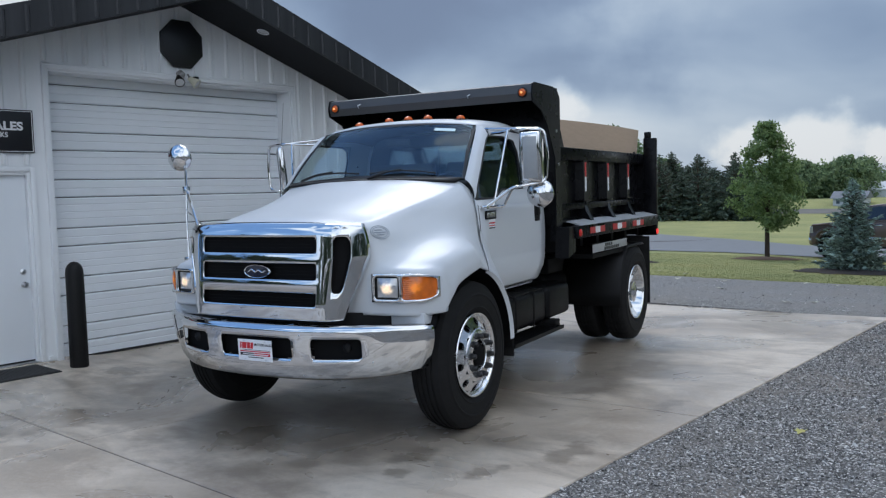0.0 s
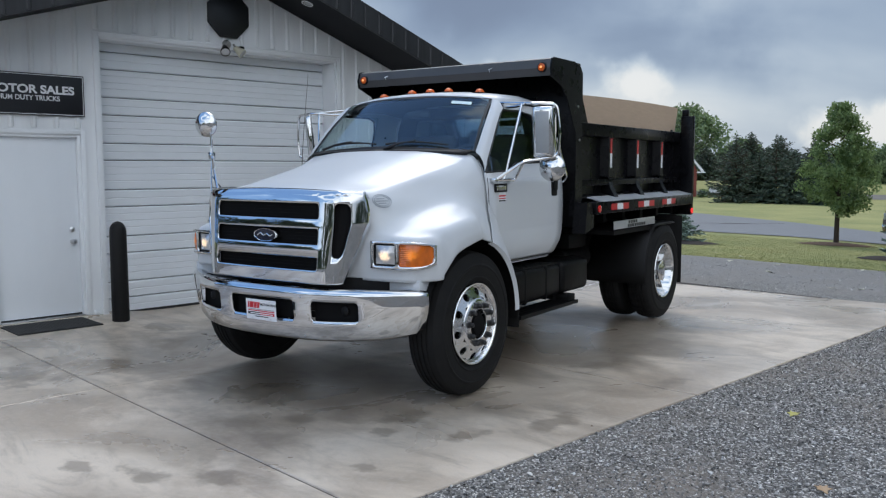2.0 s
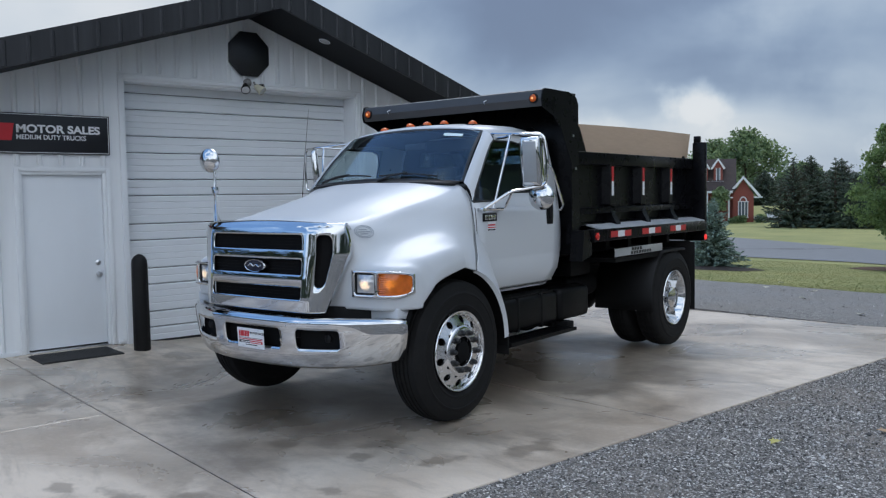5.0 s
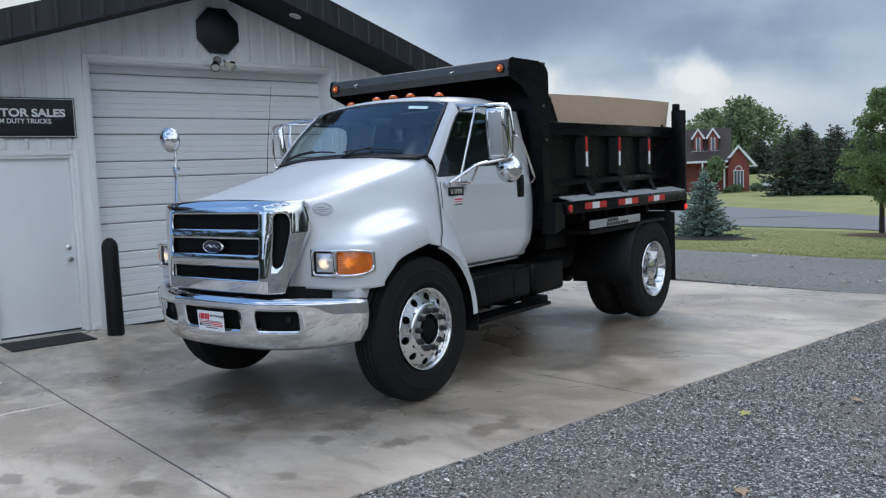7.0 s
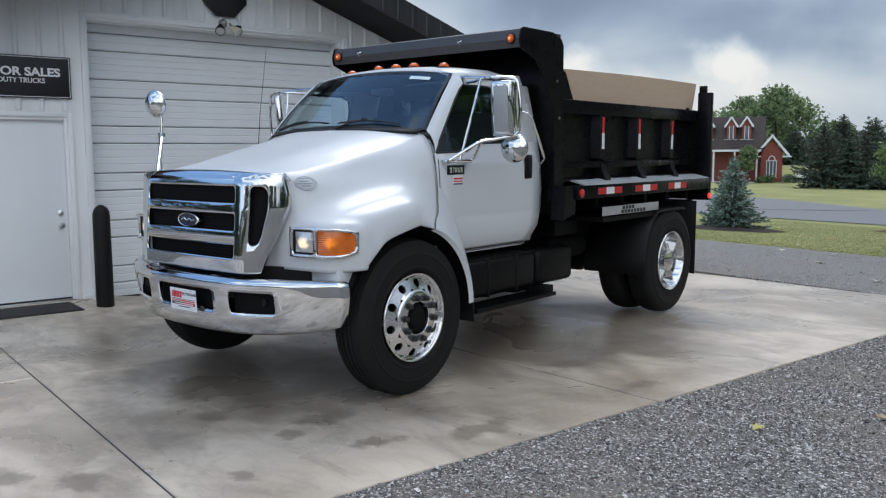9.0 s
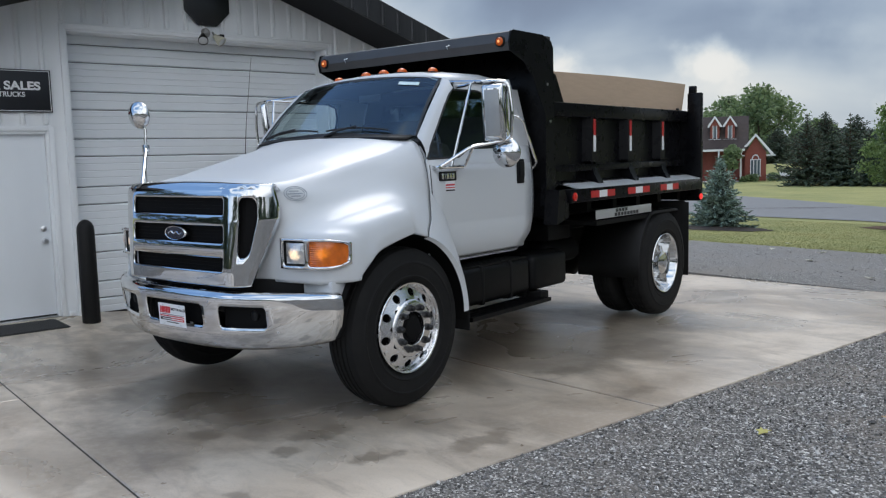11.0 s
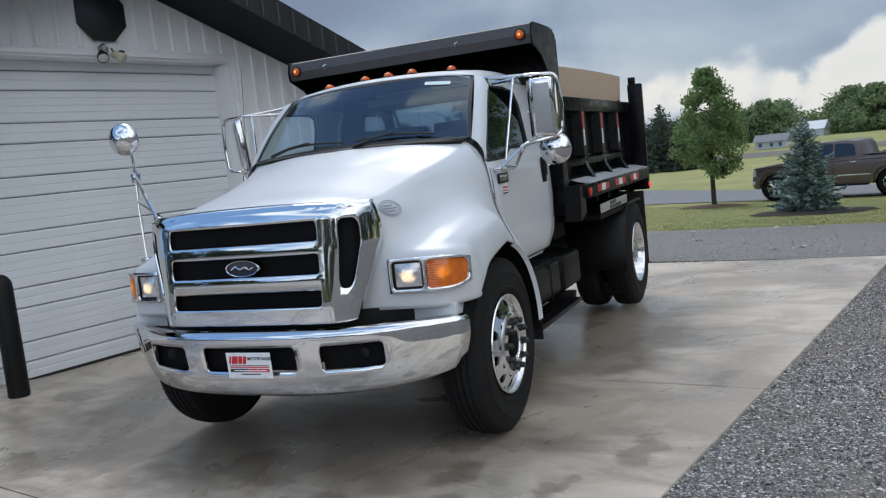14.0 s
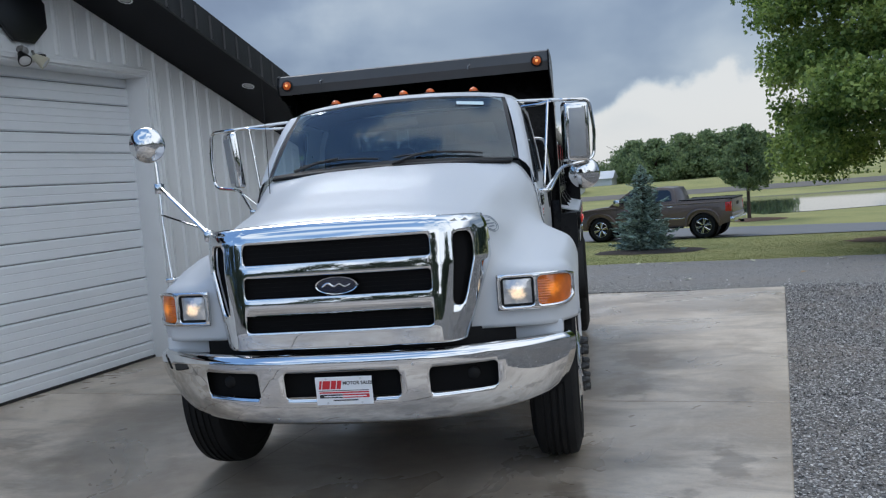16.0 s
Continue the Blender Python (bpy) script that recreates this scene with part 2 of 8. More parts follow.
# ---------- materials ----------
M = {}
M["paint"] = mat("white_paint", (0.555, 0.572, 0.592), 0.36, var=0.06, scale=3, coat=0.16, tint=(0.535, 0.545, 0.555), spec=0.3)
M["chrome"] = mat("chrome", (0.69, 0.695, 0.70), 0.022, 1.0, var=0.10, scale=5, rough_var=0.012)
M["alu"] = mat("polished_aluminium", (0.80, 0.80, 0.81), 0.22, 1.0, var=0.15, scale=14, rough_var=0.07)
M["alu_bright"] = mat("mirror_aluminium", (0.66, 0.67, 0.68), 0.07, 1.0, var=0.25, scale=9, rough_var=0.03)
M["stainless"] = mat("brushed_stainless", (0.62, 0.63, 0.65), 0.3, 1.0, var=0.1, scale=10)
M["black"] = mat("black_body_paint", (0.005, 0.005, 0.0062), 0.30, var=0.3, scale=4, tint=(0.007, 0.007, 0.008), rough_var=0.08, spec=0.13)
M["chassis"] = mat("black_chassis", (0.006, 0.006, 0.0065), 0.6, var=0.5, scale=9, spec=0.14, tint=(0.011, 0.0105, 0.010), bump=0.1)
M["soffit"] = mat("black_soffit", (0.008, 0.009, 0.012), 0.6, var=0.4, scale=3, spec=0.15)
M["grey_panel"] = mat("satin_grey_panel", (0.34, 0.352, 0.36), 0.4, 0.2, var=0.15, scale=12)
# the bed's black paint with reflected sky put in as a greyer base
M["shield"] = mat("sky_greyed_black", (0.035, 0.034, 0.034), 0.42, var=0.5, scale=1.6, tint=(0.06, 0.057, 0.054), rough_var=0.1, spec=0.6)
M["plastic"] = mat("black_plastic", (0.010, 0.010, 0.0105), 0.5, spec=0.2, bump=0.15, bump_scale=400)
M["rubber"] = mat("tyre_rubber", (0.009, 0.009, 0.0095), 0.68, var=0.5, scale=12, spec=0.18, tint=(0.017, 0.0165, 0.016), bump=0.15, bump_scale=150)
M["amber"] = mat("amber_lens", (0.72, 0.155, 0.01), 0.2, coat=0.6, var=0.5, scale=18)
M["redlens"] = mat("red_lens", (0.55, 0.02, 0.015), 0.2, coat=0.5)
M["dark_glass"] = mat("dark_glass", (0.008, 0.010, 0.012), 0.03, spec=0.8)
M["ply"] = mat("plywood_board", (0.53, 0.395, 0.285), 0.7, var=0.35, scale=2.5, fine=0.12, fine_scale=40, stretch=(1, 0.15, 1))
M["siding"] = mat("white_ribbed_steel", (0.82, 0.845, 0.865), 0.42, var=0.6, scale=2.6, tint=(0.58, 0.60, 0.63), stretch=(1, 1, 0.07))
M["trimw"] = mat("white_trim", (0.78, 0.805, 0.83), 0.4, var=0.25, scale=3, tint=(0.62, 0.64, 0.67))
M["doorw"] = mat("white_steel_door", (0.76, 0.795, 0.83), 0.48, var=0.35, scale=1.2, tint=(0.62, 0.65, 0.69), stretch=(1, 1, 0.4))
M["roofblack"] = mat("black_ribbed_steel", (0.016, 0.0168, 0.019), 0.45, var=0.8, scale=5, tint=(0.040, 0.041, 0.045), stretch=(1, 1.6, 0.10), spec=0.35)
M["signblack"] = mat("sign_black", (0.012, 0.013, 0.016), 0.35)
M["white"] = mat("sign_white", (0.75, 0.76, 0.78), 0.5)
M["red"] = mat("sign_red", (0.55, 0.02, 0.03), 0.5)
M["joint"] = mat("dark_joint", (0.06, 0.052, 0.045), 0.9, var=0.5, scale=4)
M["grass"] = mat("lawn_grass", (0.30, 0.28, 0.10), 0.95, var=0.9, scale=0.35, tint=(0.145, 0.17, 0.055), fine=0.3, fine_scale=25, bump=0.6, bump_scale=40)
M["asphalt"] = mat("asphalt", (0.15, 0.154, 0.160), 0.7, var=0.3, scale=2, fine=0.2)
M["brick"] = mat("red_brick", (0.26, 0.075, 0.055), 0.85, var=0.4, scale=6)
M["leaf"] = mat("leaves", (0.055, 0.12, 0.025), 0.7, var=0.6, scale=1.5, tint=(0.03, 0.075, 0.018))
M["bark"] = mat("bark", (0.07, 0.05, 0.035), 0.9, var=0.5, scale=10, bump=0.5)
M["tape_red"] = mat("red_tape", (0.42, 0.015, 0.02), 0.35, fine=0.2, fine_scale=300)
M["tape_white"] = mat("white_tape", (0.72, 0.73, 0.75), 0.35)
# sky reflected on the bed's sloped shelf, put into a pale base colour
M["shelf"] = mat("sky_pale_shelf", (0.62, 0.64, 0.67), 0.35, 0.3, var=0.5, scale=3, tint=(0.36, 0.38, 0.40))
M["plate_metal"] = mat("satin_plate", (0.55, 0.56, 0.58), 0.35, 0.6, var=0.2, scale=5)
M["red_lit"] = bpy.data.materials.new("red_lit")
M["red_lit"].use_nodes = True
rn = M["red_lit"].node_tree.nodes["Principled BSDF"]
rn.inputs["Base Color"].default_value = (0.6, 0.02, 0.02, 1)
rn.inputs["Emission Color"].default_value, rn.inputs["Emission Strength"].default_value = (1.0, 0.05, 0.04, 1), 0.8
M["amber_lit"] = bpy.data.materials.new("amber_lit")
M["amber_lit"].use_nodes = True
an = M["amber_lit"].node_tree.nodes["Principled BSDF"]
an.inputs["Base Color"].default_value, an.inputs["Roughness"].default_value = (0.52, 0.10, 0.015, 1), 0.12
an.inputs["Emission Color"].default_value, an.inputs["Emission Strength"].default_value = (1.0, 0.16, 0.015, 1), 0.06
M["bulb_lit"] = bpy.data.materials.new("bulb_lit")
M["bulb_lit"].use_nodes = True
bn = M["bulb_lit"].node_tree.nodes["Principled BSDF"]
bn.inputs["Base Color"].default_value = (0.9, 0.35, 0.08, 1)
bn.inputs["Emission Color"].default_value, bn.inputs["Emission Strength"].default_value = (1.0, 0.42, 0.12, 1), 0.9
M["seal_black"] = mat("black_rubber", (0.013, 0.013, 0.014), 0.7, var=0.4, scale=10, tint=(0.03, 0.03, 0.03), bump=0.2)
M["lens_grey"] = mat("lamp_lens", (0.55, 0.56, 0.57), 0.25)
M["grey_cast"] = mat("grey_cast_metal", (0.28, 0.28, 0.28), 0.4, 0.4, var=0.3, scale=20)
M["cream"] = mat("cream_metal", (0.62, 0.60, 0.48), 0.45, var=0.3, scale=15)
M["mulch"] = mat("bark_mulch", (0.035, 0.024, 0.018), 0.95, var=0.6, scale=14, bump=1.0, bump_scale=50)
M["dry_mulch"] = mat("dry_mulch", (0.15, 0.085, 0.05), 0.95, var=0.6, scale=14, bump=1.0, bump_scale=50)
M["shingle"] = mat("brown_shingle", (0.055, 0.040, 0.036), 0.9, var=0.5, scale=3)
M["house_white"] = mat("white_trim_far", (0.72, 0.72, 0.72), 0.6)
M["house_glass"] = mat("far_glass", (0.10, 0.13, 0.15), 0.1)
M["pickup"] = mat("bronze_paint", (0.15, 0.108, 0.09), 0.33, 0.45, var=0.2, scale=2, coat=0.4)
M["water"] = mat("pond_water", (0.03, 0.045, 0.04), 0.04, spec=1.0)
M["pale_roof"] = mat("pale_far_wall", (0.50, 0.53, 0.56), 0.6)


def spotted_concrete():
    """Slab concrete: mottling, sparse damp spots of their own shape, painted shade round the truck, broom lines and
    grit.
    """
    m = bpy.data.materials.new("concrete_slab")
    m.use_nodes = True
    n, l = m.node_tree.nodes, m.node_tree.links
    b = n["Principled BSDF"]
    co = n.new("ShaderNodeTexCoord").outputs["Object"]
    def noise_at(sc, det, rough=0.55, dist=0.0, stretch=None):
        t = n.new("ShaderNodeTexNoise")
        t.inputs["Scale"].default_value, t.inputs["Detail"].default_value = sc, det
        t.inputs["Roughness"].default_value, t.inputs["Distortion"].default_value = rough, dist
        if stretch:
            mp = n.new("ShaderNodeMapping")
            mp.inputs["Scale"].default_value = stretch
            l.new(co, mp.inputs["Vector"])
            l.new(mp.outputs["Vector"], t.inputs["Vector"])
        else:
            l.new(co, t.inputs["Vector"])
        return t.outputs["Fac"]
    def ramp(v, a, c, lo=0.0, hi=1.0):
        r = n.new("ShaderNodeMapRange")
        r.interpolation_type = "SMOOTHSTEP"
        r.inputs["From Min"].default_value, r.inputs["From Max"].default_value = a, c
        r.inputs["To Min"].default_value, r.inputs["To Max"].default_value = lo, hi
        l.new(v, r.inputs["Value"])
        return r.outputs["Result"]
    def mix(f, a, c, kind="MIX"):
        x = n.new("ShaderNodeMixRGB")
        x.blend_type = kind
        l.new(f, x.inputs["Fac"])
        for key, val in (("Color1", a), ("Color2", c)):
            if isinstance(val, tuple):
                x.inputs[key].default_value = (*val, 1)
            else:
                l.new(val, x.inputs[key])
        return x.outputs["Color"]
    col = mix(ramp(noise_at(0.62, 6, 0.6, 0.6), 0.38, 0.62), (0.595, 0.503, 0.400), (0.335, 0.268, 0.201))
    col = mix(ramp(noise_at(1.7, 6, 0.64, 1.4, (0.45, 1.5, 1)), 0.47, 0.70, 0, 0.65), col, (0.228, 0.185, 0.140))
    col = mix(ramp(noise_at(1.3, 6, 0.6, 1.0), 0.54, 0.72, 0, 0.6), col, (0.665, 0.570, 0.460))
    col = mix(ramp(noise_at(7.0, 5, 0.65, 0.8, (0.6, 1.3, 1)), 0.50, 0.75, 0, 0.30), col, (0.251, 0.211, 0.165))
    col = mix(ramp(noise_at(26, 3), 0.45, 0.7, 0, 0.2), col, (0.535, 0.475, 0.407))
    col = mix(ramp(noise_at(160, 2), 0.5, 0.72, 0, 0.26), col, (0.105, 0.093, 0.078))
    # damp spots and rust-brown drips; large ones by the truck also paint its shade
    wob, shade_edge = noise_at(5.0, 4, 0.6), noise_at(1.6, 6, 0.62, 0.8, (0.7, 1.3, 1))
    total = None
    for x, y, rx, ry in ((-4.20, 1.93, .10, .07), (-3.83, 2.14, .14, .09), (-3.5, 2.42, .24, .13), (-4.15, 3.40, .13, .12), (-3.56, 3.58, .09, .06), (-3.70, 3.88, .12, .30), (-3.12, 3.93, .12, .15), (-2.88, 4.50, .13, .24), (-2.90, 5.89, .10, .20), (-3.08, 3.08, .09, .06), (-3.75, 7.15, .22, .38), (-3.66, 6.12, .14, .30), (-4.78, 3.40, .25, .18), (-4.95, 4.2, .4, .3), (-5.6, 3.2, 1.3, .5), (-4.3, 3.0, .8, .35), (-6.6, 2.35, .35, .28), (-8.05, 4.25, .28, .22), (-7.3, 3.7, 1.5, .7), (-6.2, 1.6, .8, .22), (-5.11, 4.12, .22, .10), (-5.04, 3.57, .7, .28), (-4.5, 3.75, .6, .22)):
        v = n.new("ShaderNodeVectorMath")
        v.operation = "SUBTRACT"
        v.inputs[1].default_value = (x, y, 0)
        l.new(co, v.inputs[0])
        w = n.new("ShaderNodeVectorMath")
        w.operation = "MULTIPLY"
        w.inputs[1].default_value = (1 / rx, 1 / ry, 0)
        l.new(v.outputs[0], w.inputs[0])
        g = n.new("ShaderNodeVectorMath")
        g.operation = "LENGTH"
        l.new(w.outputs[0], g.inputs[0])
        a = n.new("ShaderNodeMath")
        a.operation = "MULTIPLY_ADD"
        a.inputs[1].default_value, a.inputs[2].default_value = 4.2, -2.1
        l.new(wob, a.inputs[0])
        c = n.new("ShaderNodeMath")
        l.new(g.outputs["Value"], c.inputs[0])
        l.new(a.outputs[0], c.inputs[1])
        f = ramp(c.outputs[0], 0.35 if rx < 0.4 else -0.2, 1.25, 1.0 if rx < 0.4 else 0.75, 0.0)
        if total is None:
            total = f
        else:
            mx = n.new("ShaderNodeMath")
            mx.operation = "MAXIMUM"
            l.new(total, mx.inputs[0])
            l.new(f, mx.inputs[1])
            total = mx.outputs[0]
    # broad dark patches: the truck's shade painted into the slab, with some damp
    damp_shade = None
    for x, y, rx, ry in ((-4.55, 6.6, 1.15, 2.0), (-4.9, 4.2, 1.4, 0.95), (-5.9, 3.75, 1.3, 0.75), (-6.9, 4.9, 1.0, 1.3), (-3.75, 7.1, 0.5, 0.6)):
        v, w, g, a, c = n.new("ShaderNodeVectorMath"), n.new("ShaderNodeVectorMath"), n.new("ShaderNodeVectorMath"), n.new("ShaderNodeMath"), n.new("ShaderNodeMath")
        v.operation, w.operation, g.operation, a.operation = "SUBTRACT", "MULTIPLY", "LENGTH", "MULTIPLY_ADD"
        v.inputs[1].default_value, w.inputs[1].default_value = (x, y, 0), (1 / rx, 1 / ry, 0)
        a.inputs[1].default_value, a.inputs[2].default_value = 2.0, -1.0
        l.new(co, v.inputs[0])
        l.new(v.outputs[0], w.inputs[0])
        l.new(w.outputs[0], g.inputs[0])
        l.new(shade_edge, a.inputs[0])
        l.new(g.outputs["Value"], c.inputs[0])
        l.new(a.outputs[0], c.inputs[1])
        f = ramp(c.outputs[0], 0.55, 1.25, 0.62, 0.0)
        if damp_shade is None:
            damp_shade = f
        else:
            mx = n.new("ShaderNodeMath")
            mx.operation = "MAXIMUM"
            l.new(damp_shade, mx.inputs[0])
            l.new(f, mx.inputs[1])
            damp_shade = mx.outputs[0]
    col = mix(damp_shade, col, (0.132, 0.106, 0.078))
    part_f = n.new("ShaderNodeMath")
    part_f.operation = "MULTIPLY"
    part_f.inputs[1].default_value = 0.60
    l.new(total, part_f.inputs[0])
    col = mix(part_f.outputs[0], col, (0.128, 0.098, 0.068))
    l.new(col, b.inputs["Base Color"])
    l.new(ramp(noise_at(0.8, 5, 0.6, 0.8), 0.35, 0.65, 0.24, 0.50), b.inputs["Roughness"])
    b.inputs["Specular IOR Level"].default_value = 1.0
    u = n.new("ShaderNodeBump")
    u.inputs["Strength"].default_value, u.inputs["Distance"].default_value = 0.12, 0.006
    l.new(noise_at(45, 5, 0.65, 0.0, (0.25, 1.6, 1)), u.inputs["Height"])
    l.new(u.outputs["Normal"], b.inputs["Normal"])
    return m


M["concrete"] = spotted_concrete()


def island_mat(name, dark, light, rough=0.85, mid=None, through_light=0.0, patches=None):
    """Stones or leaves: each loose piece has its own tone."""
    m = bpy.data.materials.new(name)
    m.use_nodes = True
    n, l = m.node_tree.nodes, m.node_tree.links
    b = n["Principled BSDF"]
    g = n.new("ShaderNodeNewGeometry")
    r = n.new("ShaderNodeValToRGB")
    r.color_ramp.elements[0].color, r.color_ramp.elements[1].color = (*dark, 1), (*light, 1)
    if mid:
        e = r.color_ramp.elements.new(0.6)
        e.color = (*mid, 1)
    l.new(g.outputs["Random Per Island"], r.inputs["Fac"])
    out = r.outputs["Color"]
    for size, cut, tone in patches or ():      # areas of another tone, longer along x: lawn growth and painted clump shade
        co, mp, nz, rg, mx = n.new("ShaderNodeTexCoord"), n.new("ShaderNodeMapping"), n.new("ShaderNodeTexNoise"), n.new("ShaderNodeMapRange"), n.new("ShaderNodeMixRGB")
        mp.inputs["Scale"].default_value = (0.45 / size, 1 / size, 1 / size)
        mp.inputs["Location"].default_value = (7 * size, 3, 0)
        nz.inputs["Scale"].default_value, nz.inputs["Detail"].default_value = 1.0, 5.0
        rg.interpolation_type = "SMOOTHSTEP"
        rg.inputs["From Min"].default_value, rg.inputs["From Max"].default_value = cut, cut + 0.16
        mx.blend_type, mx.inputs["Color2"].default_value = "MULTIPLY", (*tone, 1)
        l.new(co.outputs["Object"], mp.inputs["Vector"])
        l.new(mp.outputs["Vector"], nz.inputs["Vector"])
        l.new(nz.outputs["Fac"], rg.inputs["Value"])
        l.new(rg.outputs["Result"], mx.inputs["Fac"])
        l.new(out, mx.inputs["Color1"])
        out = mx.outputs["Color"]
    l.new(out, b.inputs["Base Color"])
    b.inputs["Roughness"].default_value = rough
    if through_light:
        t, x = n.new("ShaderNodeBsdfTranslucent"), n.new("ShaderNodeMixShader")
        x.inputs["Fac"].default_value = through_light
        l.new(out, t.inputs["Color"])
        l.new(b.outputs["BSDF"], x.inputs[1])
        l.new(t.outputs["BSDF"], x.inputs[2])
        l.new(x.outputs["Shader"], n["Material Output"].inputs["Surface"])
    return m


def stony(name, tones, cell, brown, bump):
    """Crushed stone packed tight: every cell its own tone, dark gaps between, brown dusty patches."""
    m = bpy.data.materials.new(name)
    m.use_nodes = True
    n, l = m.node_tree.nodes, m.node_tree.links
    b = n["Principled BSDF"]
    b.inputs["Roughness"].default_value = 0.9
    b.inputs["Specular IOR Level"].default_value = 0.25
    co = n.new("ShaderNodeTexCoord").outputs["Object"]
    big = n.new("ShaderNodeTexNoise")
    big.inputs["Scale"].default_value, big.inputs["Detail"].default_value = 0.9, 5.0
    l.new(co, big.inputs["Vector"])
    v, e = n.new("ShaderNodeTexVoronoi"), n.new("ShaderNodeTexVoronoi")
    e.feature = "DISTANCE_TO_EDGE"
    for t in (v, e):
        t.inputs["Scale"].default_value = cell
        l.new(co, t.inputs["Vector"])
    sp = n.new("ShaderNodeSeparateColor")
    l.new(v.outputs["Color"], sp.inputs["Color"])
    r = n.new("ShaderNodeValToRGB")
    for k, (pos, c) in enumerate(zip((0.0, 1.0, 0.45, 0.8), (tones[0], tones[3], tones[1], tones[2]))):
        el = r.color_ramp.elements[k] if k < 2 else r.color_ramp.elements.new(pos)
        el.position, el.color = pos, (*c, 1)
    l.new(sp.outputs["Red"], r.inputs["Fac"])
    gap = n.new("ShaderNodeMapRange")
    gap.inputs["From Max"].default_value = 0.16
    gap.inputs["To Min"].default_value, gap.inputs["To Max"].default_value = 0.75, 0.0
    l.new(e.outputs["Distance"], gap.inputs["Value"])
    x = n.new("ShaderNodeMixRGB")
    x.inputs["Color2"].default_value = (0.06, 0.057, 0.054, 1)
    l.new(gap.outputs["Result"], x.inputs["Fac"])
    l.new(r.outputs["Color"], x.inputs["Color1"])
    dust = n.new("ShaderNodeMapRange")
    dust.inputs["From Min"].default_value, dust.inputs["From Max"].default_value = 0.46, 0.68
    dust.inputs["To Max"].default_value = brown
    l.new(big.outputs["Fac"], dust.inputs["Value"])
    y = n.new("ShaderNodeMixRGB")
    y.inputs["Color2"].default_value = (0.20, 0.172, 0.145, 1)
    l.new(dust.outputs["Result"], y.inputs["Fac"])
    l.new(x.outputs["Color"], y.inputs["Color1"])
    # finer, paler stone packed down along the drive behind the slab
    sep, wob, far, z = n.new("ShaderNodeSeparateXYZ"), n.new("ShaderNodeMath"), n.new("ShaderNodeMapRange"), n.new("ShaderNodeMixRGB")
    l.new(co, sep.inputs["Vector"])
    wob.operation, wob.inputs[1].default_value = "MULTIPLY_ADD", 5.0
    l.new(big.outputs["Fac"], wob.inputs[0])
    l.new(sep.outputs["Y"], wob.inputs[2])
    far.interpolation_type = "SMOOTHSTEP"
    far.inputs["From Min"].default_value, far.inputs["From Max"].default_value = 12.2, 16.0
    far.inputs["To Max"].default_value = 0.6
    l.new(wob.outputs[0], far.inputs["Value"])
    l.new(far.outputs["Result"], z.inputs["Fac"])
    l.new(y.outputs["Color"], z.inputs["Color1"])
    z.inputs["Color2"].default_value = (0.25, 0.24, 0.228, 1)
    l.new(z.outputs["Color"], b.inputs["Base Color"])
    u = n.new("ShaderNodeBump")
    u.inputs["Strength"].default_value, u.inputs["Distance"].default_value = bump, 0.008
    lim = n.new("ShaderNodeMath")
    lim.operation = "MINIMUM"
    lim.inputs[1].default_value = 0.3
    l.new(e.outputs["Distance"], lim.inputs[0])
    l.new(lim.outputs[0], u.inputs["Height"])
    l.new(u.outputs["Normal"], b.inputs["Normal"])
    return m


M["gravel"] = stony("grey_gravel", ((0.052, 0.048, 0.044), (0.175, 0.165, 0.153), (0.33, 0.315, 0.295), (0.80, 0.77, 0.72)), 80.0, 0.8, 1.0)
M["stones"] = island_mat("crushed_stone", (0.066, 0.062, 0.058), (0.68, 0.65, 0.61), 0.85, (0.215, 0.204, 0.19))
M["leaf_a"] = island_mat("bright_leaves", (0.11, 0.175, 0.06), (0.29, 0.385, 0.155), 0.6, through_light=0.5)
# the darker patches paint in the shade inside the crown's clumps
M["leaf_c"] = island_mat("maple_leaves", (0.09, 0.16, 0.035), (0.46, 0.56, 0.16), 0.55, through_light=0.45, patches=((0.8, 0.46, (0.55, 0.66, 0.58)),))
M["leaf_b"] = island_mat("dark_leaves", (0.095, 0.15, 0.07), (0.28, 0.36, 0.17), 0.7, through_light=0.5)
M["needle_blue"] = island_mat("blue_needles", (0.12, 0.17, 0.135), (0.34, 0.445, 0.375), 0.7)
M["needle"] = island_mat("dark_needles", (0.04, 0.062, 0.043), (0.092, 0.128, 0.084), 0.75)
M["blades"] = island_mat("grass_blades", (0.16, 0.19, 0.058), (0.228, 0.238, 0.085), 0.8, through_light=0.35, patches=((1.6, 0.50, (0.62, 0.70, 0.55)), (0.9, 0.52, (1.15, 0.88, 0.85)), (0.45, 0.56, (0.72, 0.66, 0.66))))
M["void"] = mat("dark_mesh", (0.008, 0.008, 0.0085), 0.8, spec=0.1)
M["nutcap"] = mat("nut_cover", (0.012, 0.012, 0.013), 0.35)

# ---------- ground ----------
PAD_X, PAD_Y = -2.57, 11.22     # open edge and far edge of the slab
WALL = -9.05                    # face of the building's gable wall


def ground_z(y):
    """The land is level to the slab's far edge, then falls away to the back road."""
    t = min(max((y - 11.0) / 23.0, 0), 1)
    bank = min(max((y - 68) / 14.0, 0), 1)
    return -0.06 - 1.02 * t + 1.15 * bank * bank * (3 - 2 * bank)


bm = bmesh.new()
ys = [-400, -120, -40, -15, -5, 0, 5, 11] + [11 + k * 2.3 for k in range(1, 11)] + [36, 45, 60, 68, 70, 72, 74, 76, 78, 80, 82, 100, 200, 500, 1500]
xs = [-1500, -400, -150, -80, -40, -20, -9, -4, 0, 6, 15, 30, 60, 150, 400, 1500]
